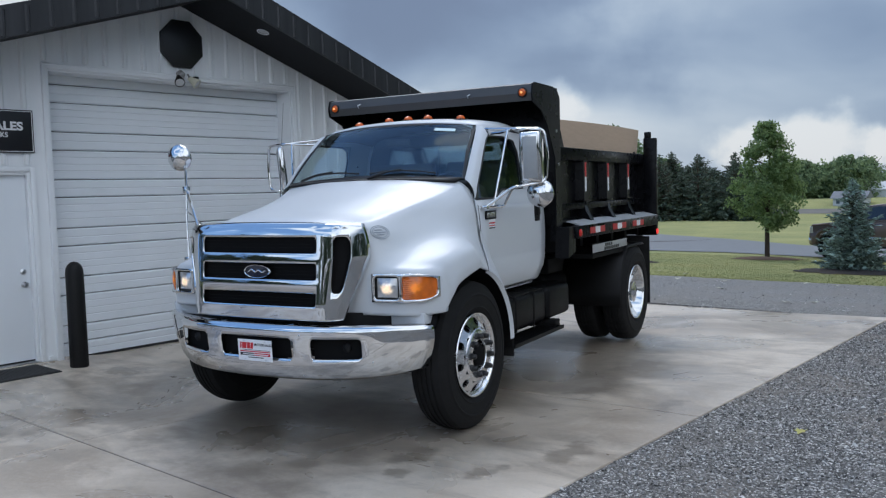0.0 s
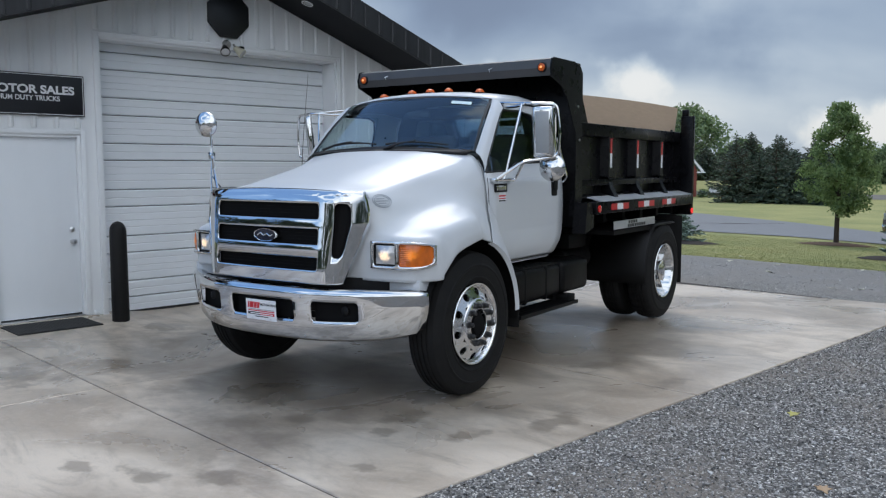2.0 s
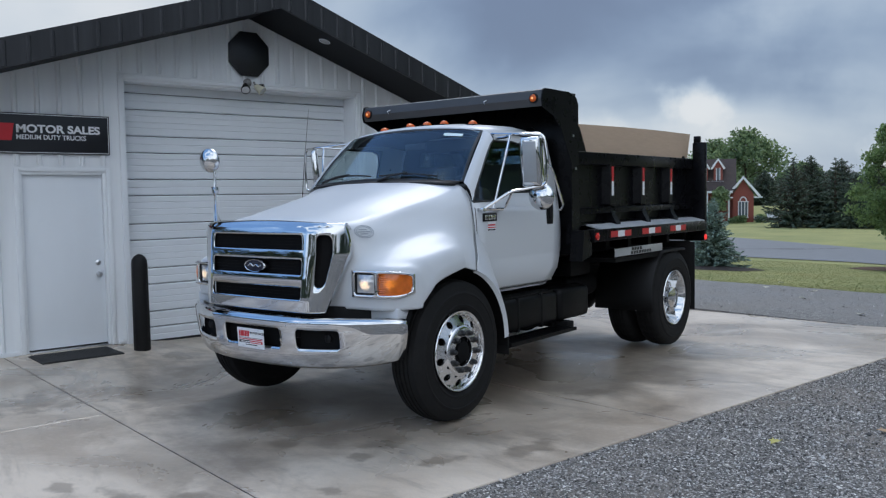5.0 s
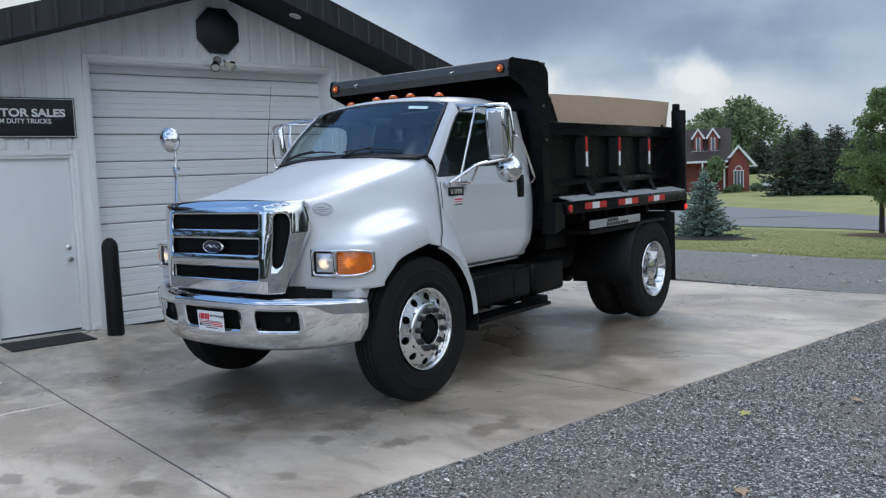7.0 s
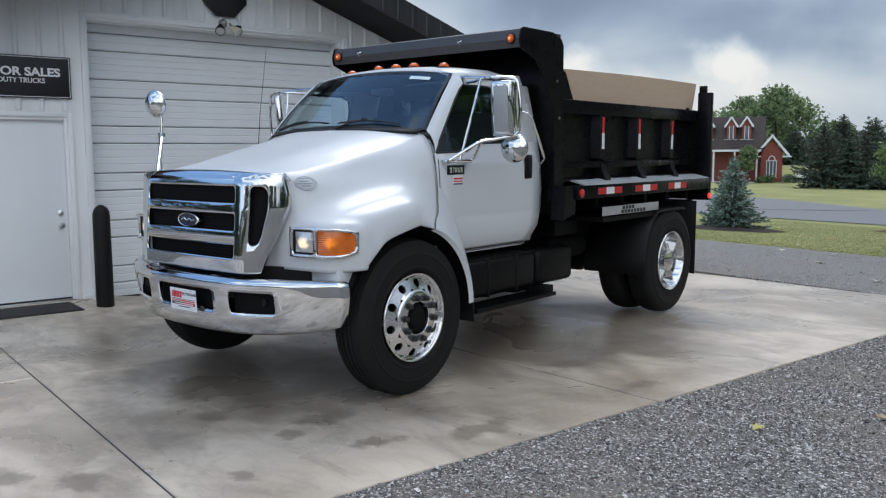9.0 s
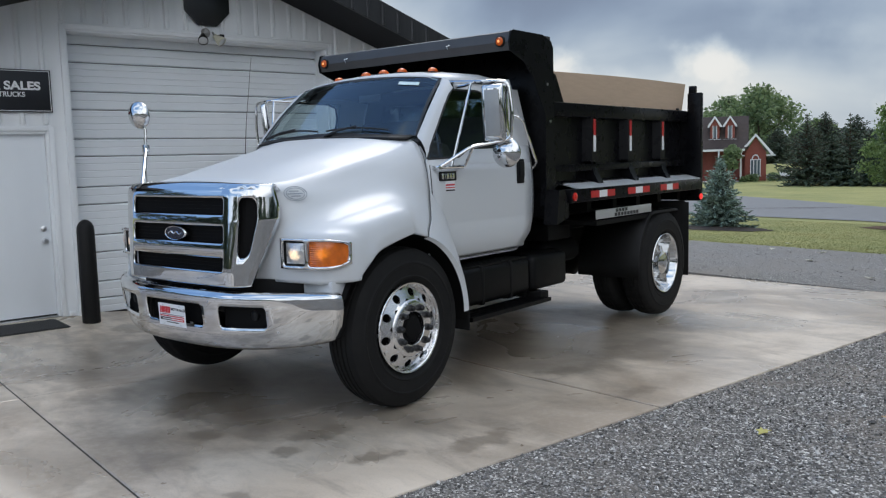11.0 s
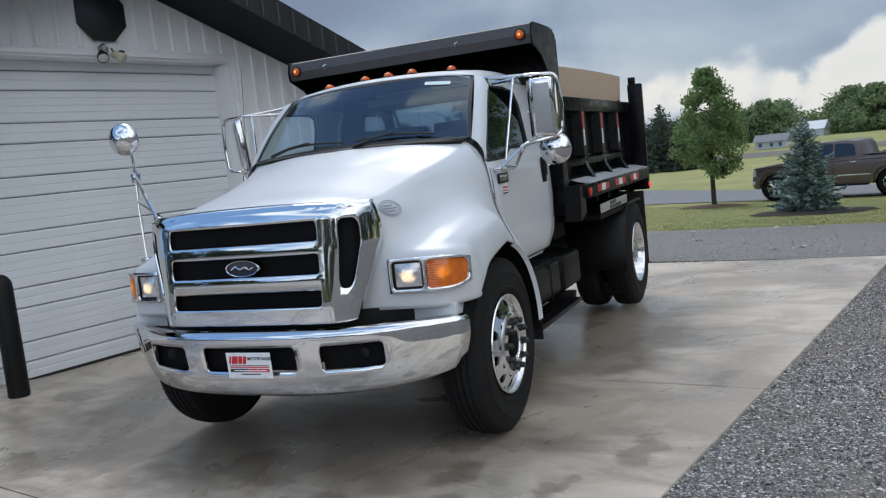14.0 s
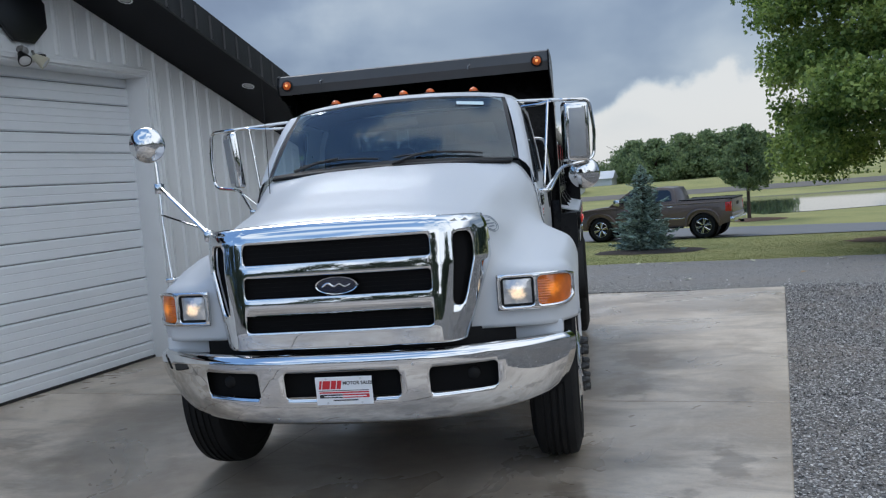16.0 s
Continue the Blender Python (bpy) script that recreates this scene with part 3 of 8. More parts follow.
grid(bm, [[(x, y, ground_z(y) - (0.16 if -50 < y < 12 else 0)) for x in xs] for y in ys])
tagged(part("ground", bm, M["grass"], smooth=60), "mown lawn with dry patches, falling gently to the road", "ground", kind="structure")

bm = bmesh.new()
rng = np.random.default_rng(8)
ys = [-60, -20, -5.98, -5.9, 0, 4, 8, 11.12, 11.2, 12, 13, 14, 15, 16.0]
xs = [-60, -20] + [-14 + 0.35 * k for k in range(58)] + [10, 40, PAD_X - 0.09, PAD_X - 0.03]
xs.sort()
edge = [16.85 + float(rng.uniform(-0.10, 0.10)) for _ in xs]     # ragged edge against the lawn
rows = [[(x, y, ground_z(y) + (-0.15 if -9.8 < x < PAD_X - 0.05 and -5.95 < y < 11.15 else 0.05)) for x in xs] for y in ys] + [[(x, e, ground_z(e) + 0.05) for x, e in zip(xs, edge)], [(x, e + 0.12, ground_z(e + 0.12) - 0.02) for x, e in zip(xs, edge)]]
grid(bm, rows)
tagged(part("gravel_yard", bm, M["gravel"]), "grey crushed stone yard and drive round the slab", "gravel", kind="structure")



def slab_z(x, y):
    """The slab falls a little from its open edge towards the garage door."""
    y0 = float(np.interp(x, [-8.2, -7.0], [3.74, 2.75]))
    t = min(max((y - y0) / 1.05, 0), 1)
    return t * t * (3 - 2 * t) * float(np.interp(x, [-9.4, -6.0, -3.8, PAD_X], [-0.085, -0.045, -0.025, 0.0]))


def span(a, b, step):
    n = max(1, math.ceil((b - a) / step))
    return [a + (b - a) * k / n for k in range(n + 1)]


slab = tagged(empty("slab"), "stained broom-finished concrete slab with sawn joints", "pavement", kind="structure")
for x0, x1, y0, y1 in ((WALL - 0.35, -5.779, -6, 2.693), (-5.767, PAD_X, -6, 2.693), (WALL - 0.35, PAD_X, 2.705, 5.731), (WALL - 0.35, PAD_X, 5.751, PAD_Y)):
    bm = bmesh.new()
    vs = grid(bm, [[(x, y, slab_z(x, y) - (0.006 if x in (x0, x1) or y in (y0, y1) else 0)) for y in [y0] + span(y0 + 0.006, y1 - 0.006, 0.3 if y0 > 2 else 3.0) + [y1]] for x in [x0] + span(x0 + 0.006, x1 - 0.006, 0.4) + [x1]])
    rim = [e for e in bm.edges if e.is_boundary]
    low = bmesh.ops.extrude_edge_only(bm, edges=rim)["geom"]
    for v in low:
        if isinstance(v, bmesh.types.BMVert):
            v.co.z = -0.15
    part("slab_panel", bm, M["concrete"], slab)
bm = bmesh.new()
for x0, x1, y0, y1 in ((WALL - 0.2, PAD_X - 0.01, 2.691, 2.707), (WALL - 0.2, PAD_X - 0.01, 5.729, 5.753), (-5.781, -5.765, -6, 2.69)):
    rows = [[(x, y, slab_z(x, y) - 0.007) for y in ((y0, y1) if y1 - y0 < 0.1 else span(y0, y1, 0.3))] for x in (span(x0, x1, 0.4) if x1 - x0 > 0.1 else (x0, x1))]
    grid(bm, rows)
grid(bm, [[(x, y, slab_z(x, y) + 0.0015) for x in (-5.7735, -5.7705)] for y in span(2.708, 5.729, 0.15)])     # hairline crack on from the joint
tagged(part("slab_joint", bm, M["joint"], smooth=0), "dark dirt-filled joints of the slab", "joint", kind="structure")
bm = bmesh.new()
near = [(60, 15), (20, 23.5), (0, 28.0), (-4, 28.3), (-9, 29.6), (-13, 31.6), (-18, 31.6), (-26, 33), (-40, 35), (-90, 40)]
far = [(60, 22), (20, 29.5), (1, 34.6), (-2.2, 35.4), (-12, 37.6), (-16.4, 40.8), (-20.5, 43.2), (-26.5, 46.5), (-42, 51), (-95, 60)]
rows = []
for a, b in zip(near, far):
    rows.append([(a[0] + (b[0] - a[0]) * k / 8, a[1] + (b[1] - a[1]) * k / 8, 0) for k in range(9)])
vs = grid(bm, rows)
for v in bm.verts:
    v.co.z = ground_z(v.co.y) + 0.025
tagged(part("road", bm, M["asphalt"]), "grey asphalt drive curving past the lawn", "road", kind="structure")
bm = bmesh.new()
for a, b, w in (((-21.3, 36.6), (-19.4, 38.1), 0.10), ((-19.4, 38.1), (-18.3, 38.7), 0.22), ((-18.3, 38.7), (-17.2, 40.1), 0.10)):
    bm.faces.new([bm.verts.new((x, y, ground_z(y) + 0.032)) for x, y in ((a[0], a[1] - w), (b[0], b[1] - w), (b[0], b[1] + w), (a[0], a[1] + w))])
tagged(part("road_seam", bm, M["joint"], smooth=0), "dark damp tar seam across the asphalt", "seam", kind="structure")

# ---------- building ----------
APEX, HALF = 5.74, 4.7
OVER = 0.85


def soffit_z(y):
    return 3.985 - (0.316 if y < APEX else 0.350) * abs(y - APEX)


GY0, GY1, GZ = 4.09, 7.37, 3.10     # garage opening
DY0, DY1, DZ = 2.93, 3.858, 2.012    # entrance opening
bm = bmesh.new()
y0, y1 = APEX - HALF, APEX + HALF
for poly in (
    [(y0, 0), (DY0, 0), (DY0, soffit_z(DY0)), (y0, soffit_z(y0))],
    [(DY0, DZ), (DY1, DZ), (DY1, soffit_z(DY1)), (DY0, soffit_z(DY0))],
    [(DY1, -0.1), (GY0, -0.1), (GY0, soffit_z(GY0)), (DY1, soffit_z(DY1))],
    [(GY0, GZ), (GY1, GZ), (GY1, soffit_z(GY1)), (APEX, soffit_z(APEX)), (GY0, soffit_z(GY0))],
    [(GY1, -0.12), (y1, -0.12), (y1, soffit_z(y1)), (GY1, soffit_z(GY1))],
):
    prism(bm, poly, "x", WALL - 0.32, WALL)
# ribs of the steel sheets
k = y0 + 0.05
while k < y1:
    if not (GY0 - 0.1 < k < GY1 + 0.1):
        zb = 2.08 if DY0 - 0.12 < k < DY1 + 0.1 else 0.02
    else:
        zb = GZ + 0.08
    prism(bm, [(WALL - 0.001, k - 0.032), (WALL + 0.022, k - 0.013), (WALL + 0.022, k + 0.013), (WALL - 0.001, k + 0.032)], "z", zb, soffit_z(k) - 0.02)
    box(bm, WALL - 0.001, WALL + 0.005, k + 0.040, k + 0.048, zb, soffit_z(k + 0.05) - 0.02)
    k += 0.229
tagged(part("wall_east", bm, M["siding"], smooth=0), "white ribbed steel gable wall with run-off streaks", "wall", kind="structure")

for side, sy in (("wall_south", y0), ("wall_north", y1)):
    bm = bmesh.new()
    box(bm, WALL - 12, WALL - 0.2, sy - 0.1, sy + 0.1, 0, soffit_z(sy) - 0.05)
    tagged(part(side, bm, M["siding"], smooth=0), "white ribbed steel side wall", "wall", kind="structure")
bm = bmesh.new()
box(bm, WALL - 12.2, WALL - 12, y0, y1, 0, soffit_z(y0))
prism(bm, [(y0, soffit_z(y0)), (y1, soffit_z(y1)), (APEX, soffit_z(APEX))], "x", WALL - 12.2, WALL - 12)
tagged(part("wall_west", bm, M["siding"], smooth=0), "white ribbed steel rear wall", "wall", kind="structure")

# roof: two slopes, soffit, fascia with ribs
roof = tagged(empty("roof"), "black ribbed steel gable roof with deep overhang", "roof", kind="structure")
FX = WALL + OVER
for sgn in (-1, 1):
    bm = bmesh.new()
    ye = APEX + sgn * (HALF + 0.45)
    prism(bm, [(APEX, 4.025), (ye, soffit_z(ye) + 0.04), (ye, soffit_z(ye) + 0.25), (APEX, 4.25)], "x", WALL - 12.4, FX - 0.03)
    part("roof_slope", bm, M["roofblack"], roof)
    bm = bmesh.new()
    prism(bm, [(APEX, 3.985), (ye, soffit_z(ye)), (ye, soffit_z(ye) + 0.036), (APEX, 4.021)], "x", WALL - 0.02, FX - 0.03)
    part("soffit", bm, M["soffit"], roof)
    bm = bmesh.new()
    prism(bm, [(APEX, 3.97), (ye, soffit_z(ye) - 0.015), (ye, soffit_z(ye) + 0.280), (APEX, 4.275)], "x", FX - 0.03, FX)
    k = APEX + sgn * 0.115
    while abs(k - APEX) < HALF + 0.4:
        prism(bm, [(FX - 0.001, k - 0.026), (FX + 0.016, k - 0.010), (FX + 0.016, k + 0.010), (FX - 0.001, k + 0.026)], "z", soffit_z(k) + 0.0, soffit_z(k) + 0.25)
        k += sgn * 0.229
    part("fascia", bm, M["roofblack"], roof, smooth=0)

# garage door: sections with grooves, set back in its opening
gd = WALL - 0.28
garage_door = tagged(empty("garage_door"), "white ribbed sectional garage door, closed", "garage door", kind="structure")
zs = [-0.072, 0.105, 0.30, 0.64, 0.84, 1.19, 1.39, 1.735, 1.932, 2.258, 2.46, 2.782, 2.98, GZ - 0.002]
for z, top in zip(zs, zs[1:]):
    h = top - z
    outline = [(gd - 0.04, z + 0.004), (gd - 0.018, z + 0.004), (gd, z + 0.016)]
    marks = [0.30, 0.52, 0.76] if h > 0.25 else [0.5] if h > 0.15 else []
    for k, f in enumerate(marks):
        zz = z + h * f
        outline += [(gd, zz - 0.007), (gd - 0.006, zz), (gd, zz + 0.007)]
    outline += [(gd + 0.003, top - 0.022), (gd - 0.022, top - 0.004), (gd - 0.04, top - 0.004)]
    part("door_section", prismed(outline, "y", GY0 + 0.005, GY1 - 0.005), M["doorw"], garage_door, smooth=0)

part("backing", boxed(gd - 0.065, gd - 0.045, GY0 + 0.005, GY1 - 0.005, -0.08, GZ - 0.01), M["seal_black"], garage_door)
bm = bmesh.new()
for y0_, y1_ in ((GY0 - 0.06, GY0), (GY1, GY1 + 0.06)):
    box(bm, WALL - 0.006, WALL + 0.026, y0_, y1_, -0.08, GZ + 0.06, 0.004)
box(bm, WALL - 0.006, WALL + 0.024, GY0, GY1, GZ, GZ + 0.06, 0.004)
for y0_, y1_ in ((GY0 - 0.056, GY0 - 0.038), (GY1 + 0.038, GY1 + 0.056)):
    box(bm, WALL + 0.02, WALL + 0.032, y0_, y1_, -0.08, GZ + 0.056, 0.004)
box(bm, WALL + 0.02, WALL + 0.031, GY0 - 0.036, GY1 + 0.036, GZ + 0.038, GZ + 0.056, 0.004)
# jamb liners
box(bm, WALL - 0.31, WALL - 0.004, GY0 - 0.002, GY0 + 0.022, -0.09, GZ, 0.003)
box(bm, WALL - 0.31, WALL - 0.004, GY1 - 0.022, GY1 + 0.002, -0.09, GZ, 0.003)
box(bm, WALL - 0.31, WALL - 0.004, GY0 + 0.02, GY1 - 0.02, GZ - 0.022, GZ + 0.002, 0.003)
tagged(part("garage_trim", bm, M["trimw"]), "white steel trim round the garage opening", "trim", kind="structure")
part("bottom_seal", boxed(gd - 0.03, gd + 0.012, GY0 + 0.024, GY1 - 0.024, -0.085, -0.055, 0.005), M["seal_black"], garage_door)

# entrance door with its frame
door_1 = empty("door_1", pose(WALL - 0.075, DY0, 0.004))
tagged(door_1, "plain white steel entrance door, closed", "door", kind="structure")
part("leaf", boxed(-0.022, 0.022, 0.033, DY1 - DY0 - 0.033, 0.012, DZ - 0.036, 0.004), M["doorw"], door_1)
part("knob", lathed([(0, 0.032), (0.006, 0.032), (0.010, 0.012), (0.030, 0.011), (0.034, 0.024), (0.050, 0.029), (0.062, 0.020), (0.064, 0.001)], "x", 20, at=(0.022, 0.825, 0.828)), M["stainless"], door_1, "satin steel knob")
part("deadbolt", lathed([(0, 0.031), (0.012, 0.031), (0.018, 0.022), (0.020, 0.001)], "x", 20, at=(0.022, 0.82, 0.963)), M["stainless"], door_1)
bm = bmesh.new()
box(bm, -0.06, 0.072, -0.002, 0.032, 0, DZ - 0.004, 0.003)
box(bm, -0.06, 0.072, DY1 - DY0 - 0.032, DY1 - DY0 + 0.002, 0, DZ - 0.004, 0.003)
box(bm, -0.06, 0.072, 0.032, DY1 - DY0 - 0.032, DZ - 0.038, DZ - 0.002, 0.003)
part("door_frame", bm, M["trimw"], door_1)
part("threshold", boxed(-0.06, 0.10, 0.03, DY1 - DY0 - 0.03, -0.004, 0.010, 0.003), M["stainless"], door_1)
part("sweep", boxed(0.0, 0.03, 0.036, DY1 - DY0 - 0.036, 0.010, 0.026, 0.003), M["seal_black"], door_1)
bm = bmesh.new()
box(bm, WALL - 0.004, WALL + 0.020, DY0 - 0.05, DY0, 0, DZ + 0.045, 0.004)
box(bm, WALL - 0.004, WALL + 0.020, DY1, DY1 + 0.05, 0, DZ + 0.045, 0.004)
box(bm, WALL - 0.004, WALL + 0.018, DY0, DY1, DZ, DZ + 0.045, 0.004)
tagged(part("door_trim", bm, M["trimw"]), "white steel trim round the entrance door", "trim", kind="structure")
bm = bmesh.new()
box(bm, WALL - 0.01, WALL + 0.026, y0, DY0 - 0.08, 0, 0.045, 0.004)
box(bm, WALL - 0.01, WALL + 0.026, DY1 + 0.08, GY0 - 0.09, 0, 0.045, 0.004)
box(bm, WALL - 0.01, WALL + 0.026, GY1 + 0.09, y1, -0.085, -0.035, 0.004)
tagged(part("baseboard", bm, M["trimw"]), "white steel base trim along the slab", "trim", kind="structure")

# recessed lamps in the soffit
for y in (6.54, 8.53):
    lamp = tagged(empty("soffit_lamp", pose(-8.52, y, soffit_z(y) - 0.001, -20)), "round white recessed lamp in the black soffit, off", "lamp", group="soffit lamps")
    part("ring", lathed([(0.012, 0.075), (-0.004, 0.075), (-0.007, 0.068), (-0.003, 0.058)], "z", 28), M["trimw"], lamp)
    part("bulb", lathed([(0.01, 0.059), (-0.002, 0.05), (-0.004, 0.001)], "z", 24), M["lens_grey"], lamp)

# black octagon over the garage door
octo = tagged(empty("octagon_sign", pose(WALL + 0.018, 5.706, 3.527)), "plain black octagonal panel on the gable", "sign")
R8 = 0.280 / math.cos(math.pi / 8)
poly = [(R8 * math.cos(math.pi / 8 + k * math.pi / 4), R8 * math.sin(math.pi / 8 + k * math.pi / 4)) for k in range(8)]
part("panel", prismed(poly, "x", 0.0, 0.035, 0.006), M["signblack"], octo)
part("rim", prismed([(p[0] * 0.93, p[1] * 0.93) for p in poly], "x", 0.034, 0.040, 0.002), M["signblack"], octo)

# twin flood lamp under the octagon
flood = tagged(empty("flood_light", pose(WALL + 0.015, 5.68, 3.165)), "grey twin-head security flood light, off", "lamp")
part("base", lathed([(0, 0.055), (0.02, 0.055), (0.035, 0.04), (0.06, 0.035), (0.07, 0.001)], "x", 20), M["grey_cast"], flood)
for sy, mat_ in ((-0.055, "plastic"), (0.10, "cream")):
    head = part("head", lathed([(-0.02, 0.001), (-0.02, 0.028), (0.02, 0.036), (0.085, 0.058), (0.11, 0.060), (0.112, 0.052)], "x", 18), M[mat_], flood)
    head.matrix_local = pose(0.06, sy, -0.045, 0, 38, 35 if sy > 0 else -25)
    part("lens", lathed([(0.105, 0.053), (0.112, 0.03), (0.114, 0.001)], "x", 18), M["lens_grey"], head)
    part("arm", tubed([(0, 0, 0), (-0.035, -sy * 0.5, 0.03)], 0.013, 8), M["grey_cast"], head)
part("sensor", boxed(0.03, 0.10, 0.14, 0.20, -0.055, -0.015, 0.01), M["plastic"], flood)

# business sign
SY0, SY1, SZ0, SZ1 = 1.62, 3.908, 2.203, 2.645
sign = tagged(empty("wall_sign", pose(WALL + 0.018, 0, 0)), "black wall sign with white and red lettering and thin white border", "sign")
part("panel", boxed(0.0, 0.022, SY0, SY1, SZ0, SZ1, 0.003), M["signblack"], sign)
for y0_, y1_, z0_, z1_ in ((SY0 + 0.012, SY1 - 0.012, SZ0 + 0.012, SZ0 + 0.018), (SY0 + 0.012, SY1 - 0.012, SZ1 - 0.018, SZ1 - 0.012), (SY0 + 0.012, SY0 + 0.018, SZ0 + 0.018, SZ1 - 0.018), (SY1 - 0.018, SY1 - 0.012, SZ0 + 0.018, SZ1 - 0.018)):
    part("border", boxed(0.022, 0.0235, y0_, y1_, z0_, z1_), M["white"], sign)
for y, w in ((2.08, 0.075), (2.20, 0.23), (2.475, 0.16), (2.675, 0.195)):
    # plain red blocks for the trade name
    part("red_block", prismed([(y, 2.345), (y + w, 2.345), (y + w + 0.03, 2.53), (y + 0.03, 2.53)], "x", 0.022, 0.0255), M["red"], sign)


def text_mesh(body, size, bold):
    c = bpy.data.curves.new("lettering", "FONT")
    c.body, c.size, c.extrude, c.offset = body, size, 0.001, bold
    ob = new("lettering_curve", c)
    me = bpy.data.meshes.new_from_object(ob.evaluated_get(bpy.context.evaluated_depsgraph_get()))
    bpy.data.objects.remove(ob)
    return me, max(v.co.x for v in me.vertices)


for body, size, y_from, y_to, z, bold in (("MOTOR SALES", 0.118, 2.915, 3.80, 2.437, 0.0042), ("MEDIUM DUTY TRUCKS", 0.072, 2.915, 3.645, 2.362, 0.0014)):
    k = (y_to - y_from) / text_mesh(body, size, bold)[1]
    words = body.split()
    for q, word in enumerate(words):
        me, w = text_mesh(word, size, bold)
        me.materials.clear()
        me.materials.append(M["white"])
        o = new("word", me)
        o.parent = sign
        o.matrix_local = pose(0.0245, y_from + k * (text_mesh(" ".join(words[:q + 1]), size, bold)[1] - w), z, 90, 0, 90) @ Matrix.Diagonal((k, 1, 1, 1))

# door mat
prof = [(2.90, 0.0), (2.90, 0.012)]
for k in range(26):
    y = 2.93 + k * 0.031
    prof += [(y - 0.002, 0.013), (y, 0.018), (y + 0.014, 0.018), (y + 0.016, 0.013)]
prof += [(3.74, 0.012), (3.74, 0.0)]
tagged(part("door_mat", prismed(prof, "x", -8.87, -8.31), M["seal_black"], smooth=0), "dark ribbed rubber door mat on the slab", "mat")

# bollard with plastic cover
bm = bmesh.new()
rows = []
for k in range(64):
    a = 2 * math.pi * k / 64
    rows.append([((r + (0.0035 if k % 4 == 0 and 0.005 < z < 0.95 else 0)) * math.cos(a), (r + (0.0035 if k % 4 == 0 and 0.005 < z < 0.95 else 0)) * math.sin(a), z) for z, r in ((0, 0.084), (0.01, 0.088), (0.975, 0.088), (1.02, 0.082), (1.058, 0.062), (1.082, 0.032), (1.09, 0.001))])
grid(bm, rows, close_u=True)
bollard = tagged(part("bollard", bm, M["plastic"]), "black plastic-sleeved safety bollard with domed top", "bollard")
bollard.matrix_world = pose(-8.48, 4.0, slab_z(-8.48, 4.0) - 0.002)

# ---------- the dump truck, in its own axes: x to its left side, y to the rear ----------
TRUCK = pose(-4.88, 4.372, 0, 0, 0, 12)
truck = tagged(empty("dump_truck", TRUCK), "white medium-duty dump truck with black steel bed and chrome grille", "truck")


def spline(pts, n):
    """Catmull-Rom through points, n steps a span."""
    p = [Vector(q) for q in pts]
    p = [p[0] * 2 - p[1]] + p + [p[-1] * 2 - p[-2]]
    out = []
    for i in range(1, len(p) - 2):
        for k in range(n):
            t = k / n
            a, b, c, d = p[i - 1], p[i], p[i + 1], p[i + 2]
            out.append(0.5 * (2 * b + (c - a) * t + (2 * a - 5 * b + 4 * c - d) * t * t + (3 * b - a - 3 * c + d) * t ** 3))
    return out + [p[-2]]


def surface(rows, nu, nv):
    """A smooth surface through rows of points."""
    r1 = [spline(r, nv) for r in rows]
    cols = [spline([r[j] for r in r1], nu) for j in range(len(r1[0]))]
    return [[c[i] for c in cols] for i in range(len(cols[0]))]


def flip(rows):
    return [[Vector((-p[0], p[1], p[2])) for p in r] for r in rows]


def weld(bm, d=0.0008):
    bmesh.ops.remove_doubles(bm, verts=bm.verts, dist=d)
    return bm


def solid(ob, t, offset=-1.0):
    m = ob.modifiers.new("thickness", "SOLIDIFY")
    m.thickness, m.offset = t, offset
    return ob


